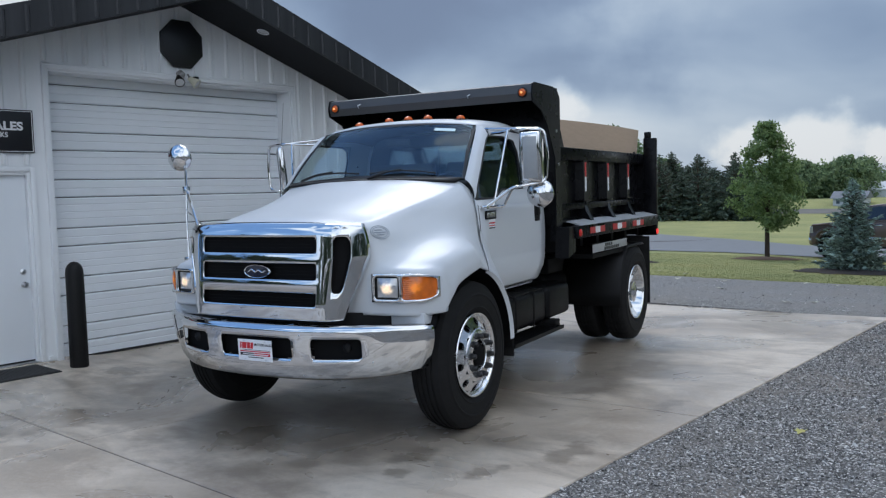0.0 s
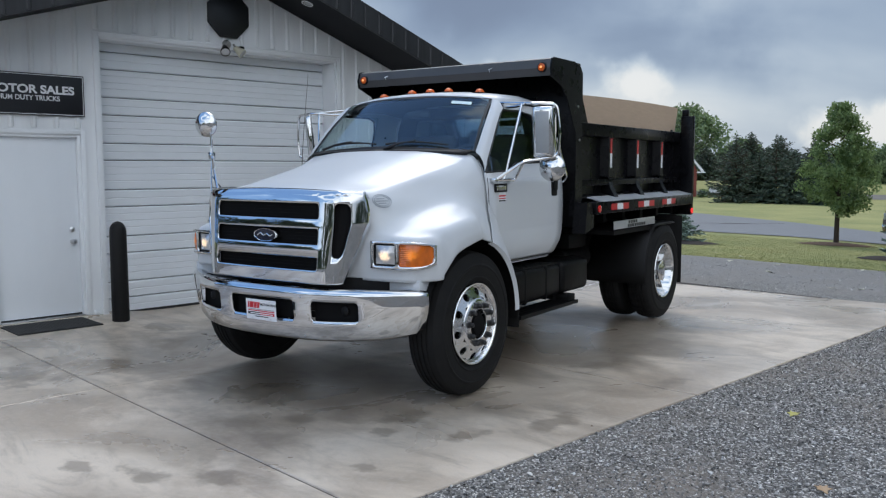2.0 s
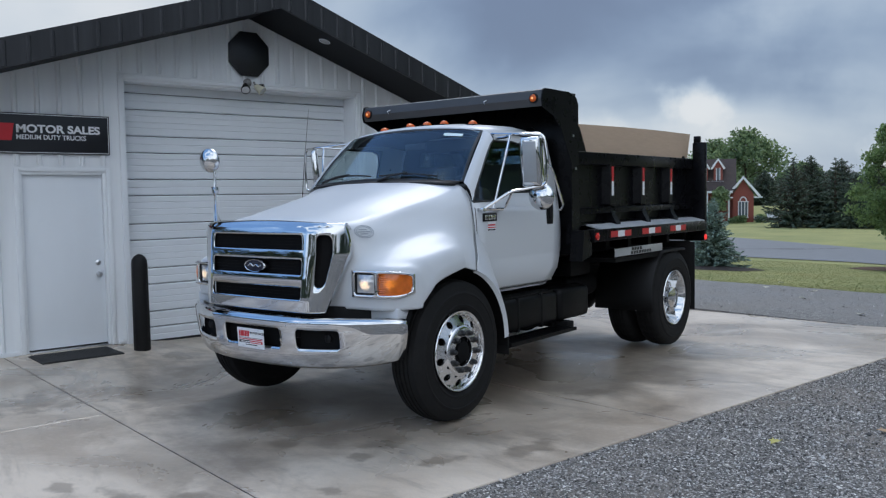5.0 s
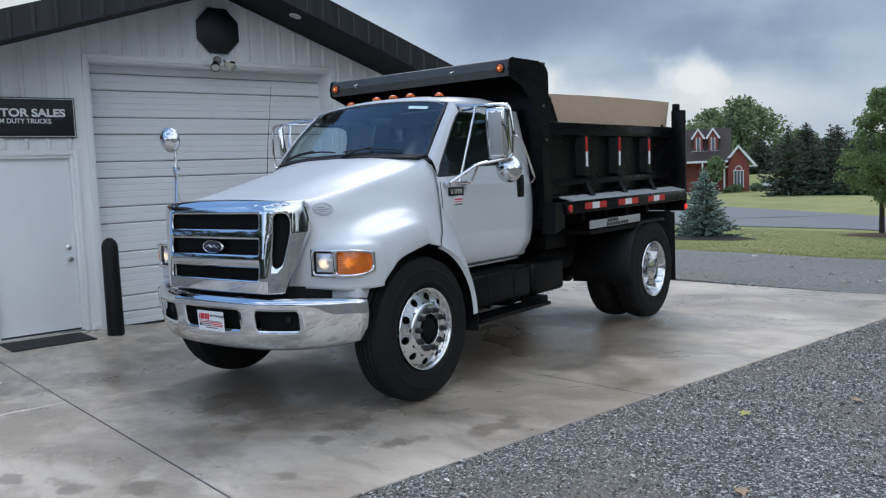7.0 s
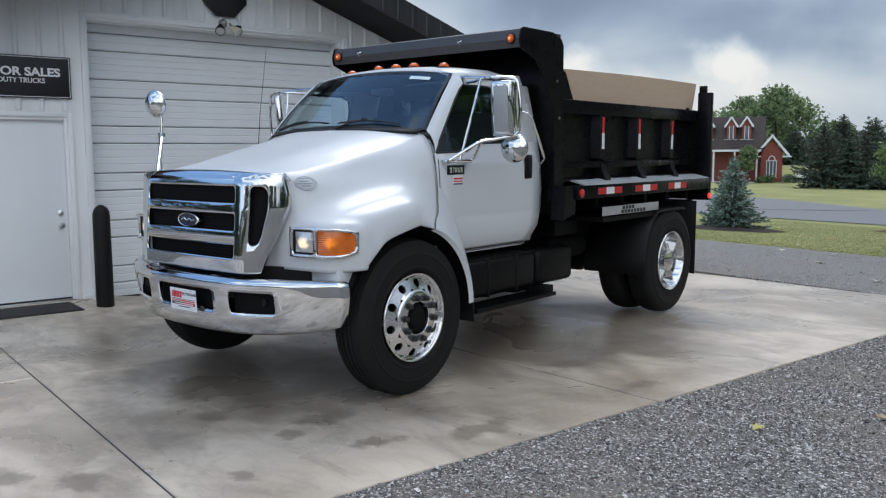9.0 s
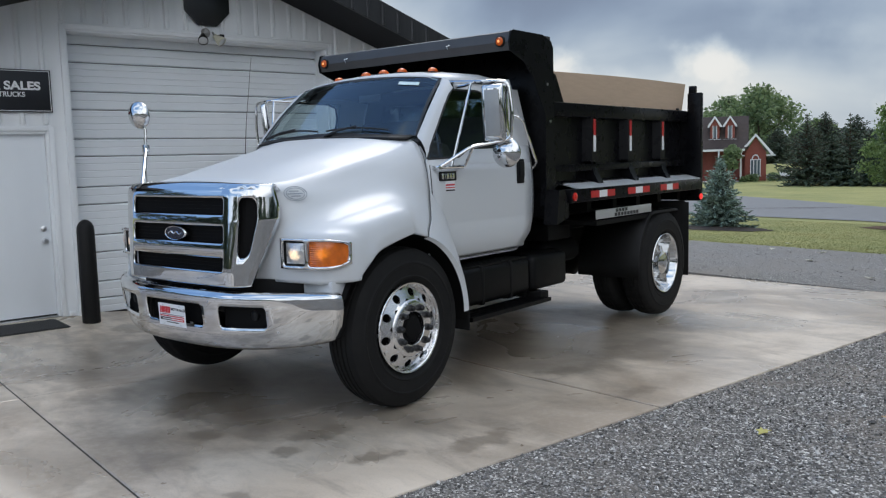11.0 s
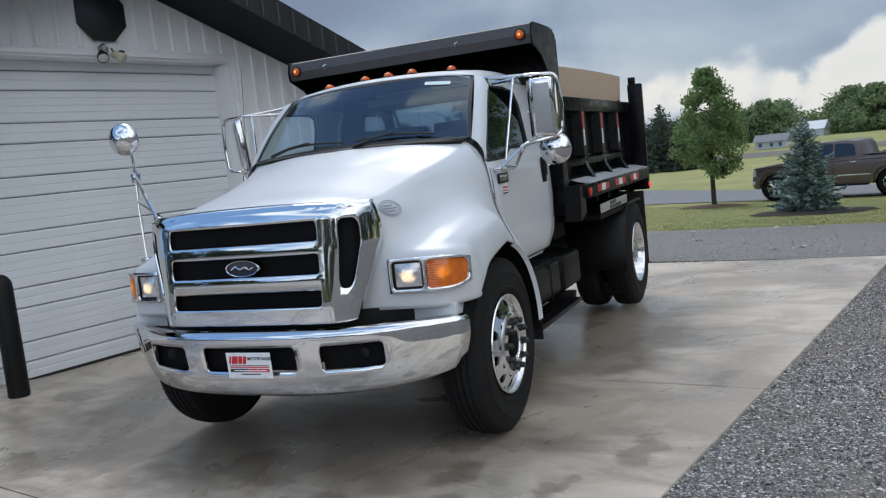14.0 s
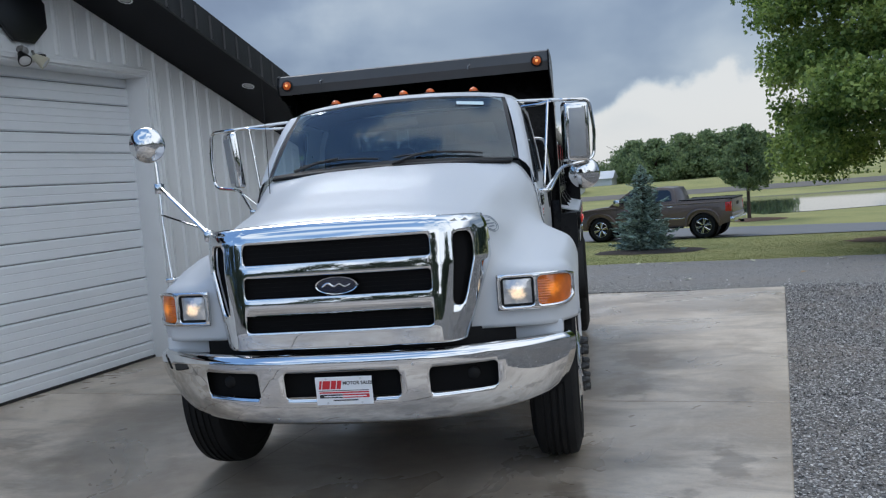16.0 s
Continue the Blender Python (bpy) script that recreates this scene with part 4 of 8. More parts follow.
def sheet(bm, us, vs, holes, at, rc=0.022):
    """A sheet over the columns us and rows vs with round-cornered openings (u0, u1, v0, v1); at(u, v) gives the place."""
    def corner(h):
        return min(h[4] if len(h) > 4 else rc, (h[1] - h[0]) * 0.45, (h[3] - h[2]) * 0.45)
    for h in holes:
        c = corner(h)
        us = us + [h[0], h[0] + c, h[1] - c, h[1]]
        vs = vs + [h[2], h[2] + c, h[3] - c, h[3]]
    us, vs = sorted(set(round(u, 4) for u in us)), sorted(set(round(v, 4) for v in vs))
    for h in holes:
        # no other lines through the corner squares, so that each rounds in one piece
        c = corner(h)
        us = [u for u in us if not (h[0] + 1e-4 < u < h[0] + c - 1e-4 or h[1] - c + 1e-4 < u < h[1] - 1e-4)]
        vs = [v for v in vs if not (h[2] + 1e-4 < v < h[2] + c - 1e-4 or h[3] - c + 1e-4 < v < h[3] - 1e-4)]
    p = {(i, j): bm.verts.new(at(u, v)) for i, u in enumerate(us) for j, v in enumerate(vs)}
    for i in range(len(us) - 1):
        for j in range(len(vs) - 1):
            um, vm = (us[i] + us[i + 1]) / 2, (vs[j] + vs[j + 1]) / 2
            q = [p[i, j], p[i + 1, j], p[i + 1, j + 1], p[i, j + 1]]
            st = [(us[i], vs[j]), (us[i + 1], vs[j]), (us[i + 1], vs[j + 1]), (us[i], vs[j + 1])]
            hole = next((h for h in holes if h[0] < um < h[1] and h[2] < vm < h[3]), None)
            if hole:
                c = corner(hole)
                left, right = um < hole[0] + c, um > hole[1] - c
                low, high = vm < hole[2] + c, vm > hole[3] - c
                if (left or right) and (low or high):
                    drop = 2 if left and low else 3 if right and low else 0 if right and high else 1
                    face = []
                    for k in range(4):
                        if k != drop:
                            face.append(q[k])
                            continue
                        o, a, b = st[k], st[k - 1], st[(k + 1) % 4]
                        for step in (18, 36, 54, 72):
                            ca, sa = math.cos(radians(step)), math.sin(radians(step))
                            face.append(bm.verts.new(at(o[0] + (a[0] - o[0]) * ca + (b[0] - o[0]) * sa, o[1] + (a[1] - o[1]) * ca + (b[1] - o[1]) * sa)))
                    bm.faces.new(face)
                continue
            bm.faces.new(q)
    loose = [v for v in bm.verts if not v.link_faces]
    bmesh.ops.delete(bm, geom=loose, context="VERTS")
    return bm


# ----- wheels -----
def disc_with_holes(bm, r0, r1, x0, x1, count, hole, rc):
    """A ring of a wheel disc between two radii, with round hand holes."""
    half = math.pi / count
    for s in range(count):
        mid = 2 * half * s
        inner, outer = [], []
        for k in range(16):
            a = 2 * math.pi * (k + 0.5) / 16
            cu, cv = math.cos(a), math.sin(a)
            inner.append((mid + hole * cu / rc, rc + hole * cv))
            m = max(abs(cu), abs(cv))
            du, dv = cu / m, cv / m
            outer.append((mid + half * du, rc + ((r1 - rc) if dv > 0 else (rc - r0)) * dv))
        def p(a, r, dx=0.0):
            return (x0 + (x1 - x0) * (r - r0) / (r1 - r0) + dx, r * math.cos(a), r * math.sin(a))
        vi, vo = [bm.verts.new(p(*q)) for q in inner], [bm.verts.new(p(*q)) for q in outer]
        vd = [bm.verts.new(p(q[0], q[1], -0.02)) for q in inner]
        for k in range(16):
            j = (k + 1) % 16
            bm.faces.new((vi[k], vi[j], vo[j], vo[k]))
            bm.faces.new((vd[k], vd[j], vi[j], vi[k]))
    # corners of each sector
    return weld(bm, 0.001)


def tyre_mesh(width, lugs, reach=0.535):
    w = width / 2
    prof = [(-w + 0.045, 0.292), (-w + 0.02, 0.31), (-w + 0.008, 0.334), (-w + 0.002, 0.34), (-w + 0.001, 0.346), (-w + 0.005, 0.351), (-w, 0.40), (-w + 0.001, 0.418), (-w - 0.003, 0.423), (-w - 0.002, 0.43), (-w + 0.005, 0.436), (-w + 0.007, 0.445), (-w + 0.022, 0.485), (-w + 0.034, 0.50)]
    for g in (-0.52, -0.18, 0.18, 0.52):
        c = g * (w - 0.03)
        prof += [(c - 0.009, 0.5135 - 0.008 * abs(g)), (c - 0.006, 0.503), (c + 0.006, 0.503), (c + 0.009, 0.5135 - 0.008 * abs(g))]
    prof += [(w - 0.034, 0.50), (w - 0.022, 0.485), (w - 0.007, 0.445), (w - 0.005, 0.436), (w + 0.002, 0.43), (w + 0.003, 0.423), (w - 0.001, 0.418), (w, 0.40), (w - 0.005, 0.351), (w - 0.001, 0.346), (w - 0.002, 0.34), (w - 0.008, 0.334), (w - 0.02, 0.31), (w - 0.045, 0.292)]
    seg = 108 if lugs else 72
    bm = bmesh.new()
    rows = []
    for k in range(seg):
        a = 2 * math.pi * k / seg
        row = []
        for h, r in prof:
            cut = 0.010 if lugs and k % 3 == 0 and r > 0.495 else 0.0
            r2 = r if r < 0.40 else 0.40 + (r - 0.40) * (reach - 0.40) / 0.1135
            row.append(((h), (r2 - cut) * math.cos(a), (r2 - cut) * math.sin(a)))
        rows.append(row)
    grid(bm, rows, close_u=True)
    return bm


def nut_mesh(h=0.045, r=0.019):
    return lathed([(0, r * 1.25), (0.012, r * 1.25), (0.014, r), (h - 0.006, r * 0.95), (h, r * 0.6), (h, 0.001)], seg=6)


def hub_wheel(side, y, steer):
    """One wheel: polished rim with hand holes, ten covered nuts, dark hub, tyre. side: +1 or -1."""
    bm = bmesh.new()
    if steer:
        face = 1.165
        lathe(bm, [(-0.24, 0.295), (-0.24, 0.275), (-0.03, 0.268), (-0.028, 0.274)], seg=48)
        lathe(bm, [(-0.025, 0.292), (-0.005, 0.304), (0.002, 0.300), (0.0, 0.290), (-0.012, 0.280), (-0.03, 0.2745)], seg=48)
        disc_with_holes(bm, 0.192, 0.2745, 0.012, -0.03, 10, 0.028, 0.236)
        lathe(bm, [(0.012, 0.192), (0.022, 0.182), (0.026, 0.170), (0.026, 0.112), (0.02, 0.108), (-0.06, 0.106)], seg=48)
        nut_x, hub = 0.026, [(-0.10, 0.106), (-0.02, 0.104), (0.004, 0.092), (0.008, 0.075), (0.024, 0.072), (0.03, 0.062), (0.03, 0.001)]
        tyre_at = -0.13
    else:
        face = 1.215
        lathe(bm, [(-0.025, 0.292), (-0.005, 0.304), (0.002, 0.300), (0.0, 0.290), (-0.02, 0.276), (-0.185, 0.258), (-0.202, 0.250)], seg=48)
        disc_with_holes(bm, 0.176, 0.250, -0.180, -0.202, 10, 0.028, 0.214)
        lathe(bm, [(-0.180, 0.176), (-0.172, 0.168), (-0.172, 0.112), (-0.19, 0.108)], seg=48)
        nut_x, hub = -0.172, [(-0.19, 0.108), (-0.17, 0.106), (-0.06, 0.10), (-0.045, 0.112), (-0.03, 0.112), (-0.022, 0.07), (-0.02, 0.001)]
        tyre_at = -0.125
    rim = part("wheel", weld(bm), M["alu" if steer else "alu_bright"], truck, "polished aluminium wheel with ten hand holes")
    part("tyre", tyre_mesh(0.275 if steer else 0.265, not steer), M["rubber"], rim, "black rubber truck tyre").matrix_local = pose(tyre_at, 0, 0)
    part("hub", lathed(hub, seg=32), M["void"] if steer else M["alu_bright"], rim)
    part("brake_drum", lathed([(-0.24, 0.26), (-0.1, 0.255), (-0.075, 0.20), (-0.075, 0.05)] if steer else [(-0.36, 0.25), (-0.23, 0.245), (-0.22, 0.05)], seg=32), M["chassis"], rim)
    nut = None
    for k in range(10):
        a = 2 * math.pi * (k + 0.5) / 10
        m = pose(nut_x, 0.143 * math.cos(a), 0.143 * math.sin(a))
        if nut is None:
            nut = part("lug_nut", nut_mesh(), M["nutcap"] if steer else M["chrome"], rim, smooth=50)
            nut.matrix_local = m
        else:
            o = new("lug_nut", nut.data)
            o.parent, o.matrix_local = rim, m
    if not steer:
        part("inner_tyre", tyre_mesh(0.265, True), M["rubber"], rim).matrix_local = pose(tyre_at - 0.33, 0, 0)
    rim.matrix_local = Matrix.Translation((side * face, y, 0.51)) @ (pose(0, 0, 0, 12) if side > 0 else pose(0, 0, 0, 0, 0, 180))


for side in (1, -1):
    hub_wheel(side, 0.03, True)
    hub_wheel(side, 3.92, False)

# ----- hood and fenders -----
def arch(y, r=0.62, z0=0.51):
    return z0 + math.sqrt(max(r * r - (y - 0.02) ** 2, 0))


HOOD = [
    [(0, -.78, .88), (.35, -.78, .88), (.55, -.75, .88), (.62, -.72, .88), (.70, -.705, .88), (.88, -.685, .88), (1.065, -.642, .88), (1.168, -.52, .885), (1.198, -.455, .89), (1.2, -.45, .90)],
    [(0, -.79, 1.02), (.35, -.79, 1.02), (.56, -.755, 1.02), (.65, -.725, 1.02), (.73, -.71, 1.02), (.885, -.69, 1.02), (1.068, -.648, 1.02), (1.175, -.522, 1.0), (1.205, -.45, .95), (1.205, -.445, .92)],
    [(0, -.80, 1.18), (.35, -.80, 1.18), (.58, -.77, 1.18), (.68, -.715, 1.17), (.76, -.69, 1.165), (.885, -.672, 1.16), (1.062, -.628, 1.155), (1.168, -.50, 1.14), (1.205, -.425, 1.03), (1.207, -.42, .945)],
    [(0, -.815, 1.468), (.35, -.81, 1.464), (.62, -.752, 1.45), (.735, -.65, 1.385), (.815, -.615, 1.265), (.91, -.595, 1.215), (1.05, -.53, 1.205), (1.15, -.42, 1.185), (1.197, -.36, 1.07), (1.207, -.36, .995)],
    [(0, -.50, 1.575), (.37, -.50, 1.565), (.69, -.475, 1.508), (.79, -.43, 1.425), (.865, -.40, 1.33), (.96, -.38, 1.282), (1.07, -.34, 1.262), (1.16, -.29, 1.228), (1.203, -.26, 1.14), (1.208, -.26, arch(-.26))],
    [(0, -.12, 1.675), (.38, -.12, 1.662), (.72, -.08, 1.585), (.80, -.06, 1.49), (.89, -.04, 1.40), (.99, -.02, 1.352), (1.09, 0, 1.322), (1.17, 0, 1.28), (1.205, .01, 1.20), (1.208, .02, arch(.02))],
    [(0, .20, 1.755), (.39, .21, 1.742), (.79, .28, 1.675), (.875, .27, 1.58), (.925, .265, 1.48), (.975, .25, 1.395), (1.045, .21, 1.325), (1.135, .14, 1.255), (1.19, .09, 1.185), (1.203, .08, arch(.08))],
    [(0, .345, 1.788), (.40, .365, 1.780), (.835, .495, 1.757), (.922, .485, 1.65), (.96, .475, 1.54), (.976, .482, 1.42), (1.005, .455, 1.31), (1.085, .365, 1.20), (1.16, .25, 1.145), (1.19, .21, arch(.21))],
]
HOOD = [[Vector(p) for p in r] for r in HOOD]
HOOD = [r[:2] + [r[2].lerp(r[1], 0.2), r[2].lerp(r[3], 0.2)] + r[3:] for r in HOOD]     # a tighter crease along the hood's shoulder
fine = surface(HOOD, 6, 6)
bm = bmesh.new()
grid(bm, fine)
grid(bm, flip(fine))
hood = part("hood", weld(bm), M["paint"], truck, "white tilting hood with wide flared fenders", smooth=50)
solid(hood, 0.012)

from mathutils.bvhtree import BVHTree
tmp = bmesh.new()
tmp.from_mesh(hood.data)
hood_tree = BVHTree.FromBMesh(tmp)
tmp.free()


def on_hood(p, way):
    """Where a ray meets the hood, and the way out of the sheet."""
    loc, nrm, _, _ = hood_tree.ray_cast(Vector(p), Vector(way).normalized())
    if nrm.dot(Vector(way)) > 0:
        nrm = -nrm
    return loc, nrm


for side in (1, -1):
    # fender tail behind the arch, carried by the cab
    start = [Vector(q) for q in ((1.19, .216, arch(.216)), (1.16, .256, 1.145), (1.085, .371, 1.20), (1.005, .461, 1.31), (.976, .488, 1.42), (.966, .50, 1.44))]
    end = [Vector(q) for q in ((1.19, .64, .535), (1.165, .665, .55), (1.12, .685, .575), (1.05, .70, .61), (.985, .715, .66), (.955, .73, .68))]
    rows = []
    for k in range(13):
        t = k / 12
        ang = radians(71.6 * (1 - t))
        lip = Vector((1.19, 0.02 + 0.62 * math.cos(ang), 0.51 + 0.62 * math.sin(ang) + 0.025 * t))
        row = [lip + Vector((-0.02, -0.03, -0.01))]
        for q0, q1 in zip(start, end):
            row.append(lip + (q0 - start[0]).lerp(q1 - end[0], t))
        rows.append([Vector((side * q.x, q.y, q.z)) for q in row])
    bm = bmesh.new()
    grid(bm, rows)
    part("fender_tail", bm, M["paint"], truck, smooth=60)
    # dark lining of the wheel house
    bm = bmesh.new()
    grid(bm, [[(side * x, 0.02 + 0.64 * math.cos(radians(a)), 0.51 + 0.64 * math.sin(radians(a))) for x in (0.5, 1.16)] for a in range(-5, 156, 10)])
    prism(bm, [(0.64 * math.cos(radians(a)) + 0.02, 0.51 + 0.64 * math.sin(radians(a))) for a in range(-5, 156, 10)], "x", side * 0.5, side * 0.52)
    part("wheel_house", bm, M["chassis"], truck)
    part("mud_flap", boxed(min(side * 0.85, side * 1.17), max(side * 0.85, side * 1.17), 0.665, 0.675, 0.38, 0.62, 0.003), M["rubber"], truck)
    # white filler between fender and bumper end
    part("bumper_filler", boxed(min(side * 0.80, side * 1.12), max(side * 0.80, side * 1.12), -0.62, -0.50, 0.80, 0.895, 0.006), M["paint"], truck)

# ----- chrome grille -----
GF = -0.93


def grille_plan(turns):
    """The surround in plan: across the front, then round the corner into the swept flank, by length from the middle."""
    pts, x, y, ds = [], 0.0, 0.0, 0.005
    for k in range(0, 200):
        sl = k * ds
        pts.append((sl, x, y))
        turn = float(np.interp(sl, [0, 0.44, 0.52, 0.545, 0.56, 0.60, 0.64, 0.68, 0.74, 0.80, 0.95], turns))
        x += ds * math.cos(radians(turn))
        y += ds * math.sin(radians(turn))
    return np.array(pts)


GP_TOP = grille_plan([0, 3, 6, 12, 14, 18, 30, 44, 54, 62, 68])
GP_LOW = grille_plan([0, 3, 6, 22, 34, 44, 54, 62, 66, 68, 70])


def grille_at(u, v, back=0.0):
    k = min(1.0, max(0.0, (v - 0.862) / 0.40))
    sl = abs(u)
    reach = float(np.interp(v, [0.862, 1.06, 1.27, 1.36, 1.43, 1.455], [0.665, 0.755, 0.845, 0.84, 0.82, 0.80]))
    if sl > 0.545:
        sl = 0.545 + (sl - 0.545) * (reach - 0.545) / 0.295
    p = [np.interp(sl, g[:, 0], g[:, c]) for c in (1, 2) for g in (GP_LOW, GP_TOP)]
    x, y = float(p[0] + (p[1] - p[0]) * k), float(p[2] + (p[3] - p[2]) * k)
    crown = 0.012 * (1 - (min(abs(u), 0.55) / 0.55) ** 2) if v > 1.42 else 0.0
    lean = (v - 0.86) * 0.075 + 0.25 * max(0, v - 1.425)
    lean += 0.10 * max(0, 0.95 - v)     # the lowest bar tucks under
    for low, high in ((1.061, 1.124), (1.236, 1.299)):     # the bars are faintly rounded
        if low < v < high and abs(u) < 0.55:
            lean -= 0.0013 * (1 - (abs(u) / 0.55) ** 6) * (1 - ((2 * v - low - high) / (high - low)) ** 2)
    return (math.copysign(x, u) if abs(u) > 1e-6 else 0.0, GF - 0.012 + y + lean + back, v + crown)


bm = bmesh.new()
cols = [k * 0.06 for k in range(-7, 8)] + [s_ * c for s_ in (1, -1) for c in (0.47, 0.50, 0.52, 0.535, 0.545, 0.56, 0.58, 0.60, 0.63, 0.66, 0.69, 0.72, 0.75, 0.78, 0.81, 0.84)]
SLOTS = ((1.299, 1.405), (1.124, 1.236), (0.952, 1.061))
sheet(bm, cols, [0.862, 0.872, 0.886, 0.90, 0.915, 0.93, 0.942, 1.0, 1.072, 1.082, 1.0925, 1.103, 1.113, 1.18, 1.246, 1.256, 1.2675, 1.279, 1.289, 1.35, 1.42, 1.435, 1.448, 1.455], [(-0.495, 0.495, a, b) for a, b in SLOTS] + [(0.605, 0.712, 1.055, 1.408, 0.04), (-0.712, -0.605, 1.055, 1.408, 0.04)], grille_at)
rows = []
us_ = sorted(cols)
for k in range(7):
    t = k / 6
    row = []
    for u in us_:
        f = Vector(grille_at(u, 1.455))
        bk = Vector((f.x * 0.985, max(-0.79, f.y + 0.07), 1.474 - 0.035 * min(1, abs(f.x) / 0.72) ** 3))
        row.append(f.lerp(bk, t) + Vector((0, 0, 0.018 * math.sin(math.pi * t ** 0.7))))
    rows.append(row)
grid(bm, rows)
weld(bm)
hood_line = [Vector(p) + Vector((0, 0.004, 0.003)) for p, u in zip(rows[-1], us_) if abs(u) < 0.72]
grille = part("grille", bm, M["chrome"], truck, "chrome three-slot grille surround", smooth=55)
solid(grille, 0.022, 1.0)
# black strip added for the dark reflection along the chrome's rear edge
part("hood_seal", tubed(hood_line, 0.010, 6), M["seal_black"], grille)
bm = bmesh.new()
for z in [0.95 + k * 0.0225 for k in range(21)]:
    box(bm, -0.50, 0.50, -0.888, -0.884, z, z + 0.005)
part("grille_mesh", bm, M["void"], grille, smooth=0)
bm = bmesh.new()
box(bm, -0.53, 0.53, -0.882, -0.872, 0.87, 1.43)
for side in (1, -1):
    grid(bm, [[grille_at(side * u, v, 0.03) for u in (0.575, 0.62, 0.67, 0.735)] for v in (1.02, 1.1, 1.2, 1.3, 1.42)])
part("grille_backing", bm, M["void"], grille, smooth=0)
# round-ended emblem
bm = lathed([(-0.014, 0.001), (-0.016, 0.86), (-0.006, 0.9), (-0.006, 0.905)], "y", 40)
for v in bm.verts:
    v.co = Vector((v.co.x * 0.118, v.co.y, v.co.z * 0.048))
emblem = part("emblem", bm, mat("emblem_enamel", (0.012, 0.016, 0.035), 0.2, coat=0.5), grille, "dark oval emblem with bright rim")
emblem.matrix_local = pose(0.004, GF + 0.012, 1.178)
bm = lathed([(-0.006, 0.86), (-0.019, 0.88), (-0.021, 0.94), (-0.012, 1.0), (0.02, 1.0)], "y", 40)
for v in bm.verts:
    v.co = Vector((v.co.x * 0.118, v.co.y, v.co.z * 0.048))
part("rim", bm, M["chrome"], emblem)
bm = bmesh.new()
tube(bm, spline([(-0.075, -0.017, -0.004), (-0.045, -0.017, 0.012), (-0.015, -0.017, -0.004), (0.015, -0.017, 0.008), (0.045, -0.017, -0.006), (0.075, -0.017, 0.006)], 6), 0.005, 6)
part("flourish", bm, M["chrome"], emblem)

# ----- bumper -----
def bumper_at(u, v):
    u *= 0.985
    y = -0.985 + 0.415 * (abs(u) / 1.19) ** 3.0
    droop = 0.035 * (1 - (u / 1.19) ** 2)
    k = (v - 0.5) / 0.32
    z = v - droop * (1 - k)
    z += 0.035 * max(0, 1 - k) * (abs(u) / 1.19) ** 4
    roll = 0.008 * math.sin(math.pi * min(max(k, 0), 1)) - 0.048 * (1 - k) - 0.05 * max(0, 0.12 - k) * 3
    end, lip = (abs(u) / 1.19) ** 4, 0.034 * (max(0.0, k - 0.90) / 0.106) ** 2.5     # the top edge rolls back, at the ends inward
    roll -= lip * (1 - end)
    side_in = (0.02 + 0.10 * (abs(u) / 1.17) ** 6) * max(0, 0.75 - k) ** 1.5
    return (u * (1 - side_in - lip * end / 1.17), y - roll, z)


bm = bmesh.new()
us = [k / 24 * 1.19 for k in range(-24, 25)]
sheet(bm, us, [0.497, 0.51, 0.54, 0.60, 0.66, 0.72, 0.77, 0.788, 0.796, 0.803, 0.809, 0.814, 0.818, 0.822],
      [(-0.31, 0.312, 0.625, 0.748), (0.46, 0.80, 0.625, 0.752), (-0.79, -0.455, 0.625, 0.752)], bumper_at)
rows = []
for u in us:
    end, p = (abs(u) / 1.19) ** 4, Vector(bumper_at(u, 0.822))
    way = Vector((-math.copysign(end, u), 1 - end, 0))
    rows.append([p, p + way * 0.03 + Vector((0, 0, 0.001)), p + way * 0.06 - Vector((0, 0, 0.006))])
grid(bm, rows)
bumper = part("bumper", weld(bm), M["chrome"], truck, "chrome wrap-round front bumper with three openings", smooth=40)
solid(bumper, 0.01, 1.0)
for u0, u1 in ((-0.33, 0.33), (0.44, 0.82), (-0.81, -0.44)):
    bm = bmesh.new()
    m = max(abs(u0), abs(u1))
    y = bumper_at(m, 0.68)[1] + 0.045
    prism(bm, [(u0, bumper_at(u0, .68)[1] + 0.05), (u1, bumper_at(u1, .68)[1] + 0.05), (u1, bumper_at(u1, .68)[1] + 0.07), (u0, bumper_at(u0, .68)[1] + 0.07)], "z", 0.60, 0.775)
    part("bumper_backing", bm, M["void"], bumper, smooth=0)
for u in (0.66, -0.66):
    part("fog_lamp", lathed([(0.06, 0.03), (0.0, 0.032), (-0.004, 0.026), (-0.006, 0.001)], "y", 20, at=(u, bumper_at(u, .68)[1] + 0.058, 0.68)), M["plastic"], bumper)
for u, v in ((0.38, 0.772), (-0.38, 0.772), (0.38, 0.527), (-0.38, 0.527), (0.86, 0.60)):
    p = bumper_at(u, v)
    part("bolt", lathed([(0.004, 0.011), (-0.004, 0.011), (-0.009, 0.006), (-0.009, 0.001)], "y", 10, at=(p[0], p[1] - 0.002, p[2])), M["stainless"], bumper)
# dark valance between grille and bumper
bm = bmesh.new()
prism(bm, [(-1.08, -0.50), (-0.8, -0.66), (-0.5, -0.80), (0.5, -0.80), (0.8, -0.66), (1.08, -0.50), (1.0, -0.40), (-1.0, -0.40)], "z", 0.70, 0.895)
part("valance", bm, M["plastic"], truck)

# dealer plate in the bumper's middle
plate = part("plate", boxed(-0.148, 0.148, -0.0015, 0.0015, -0.073, 0.073, 0.0012, 1), M["white"], truck, "white dealer plate with red and black print")
plate.matrix_local = pose(0.018, -1.002, 0.650, 3)


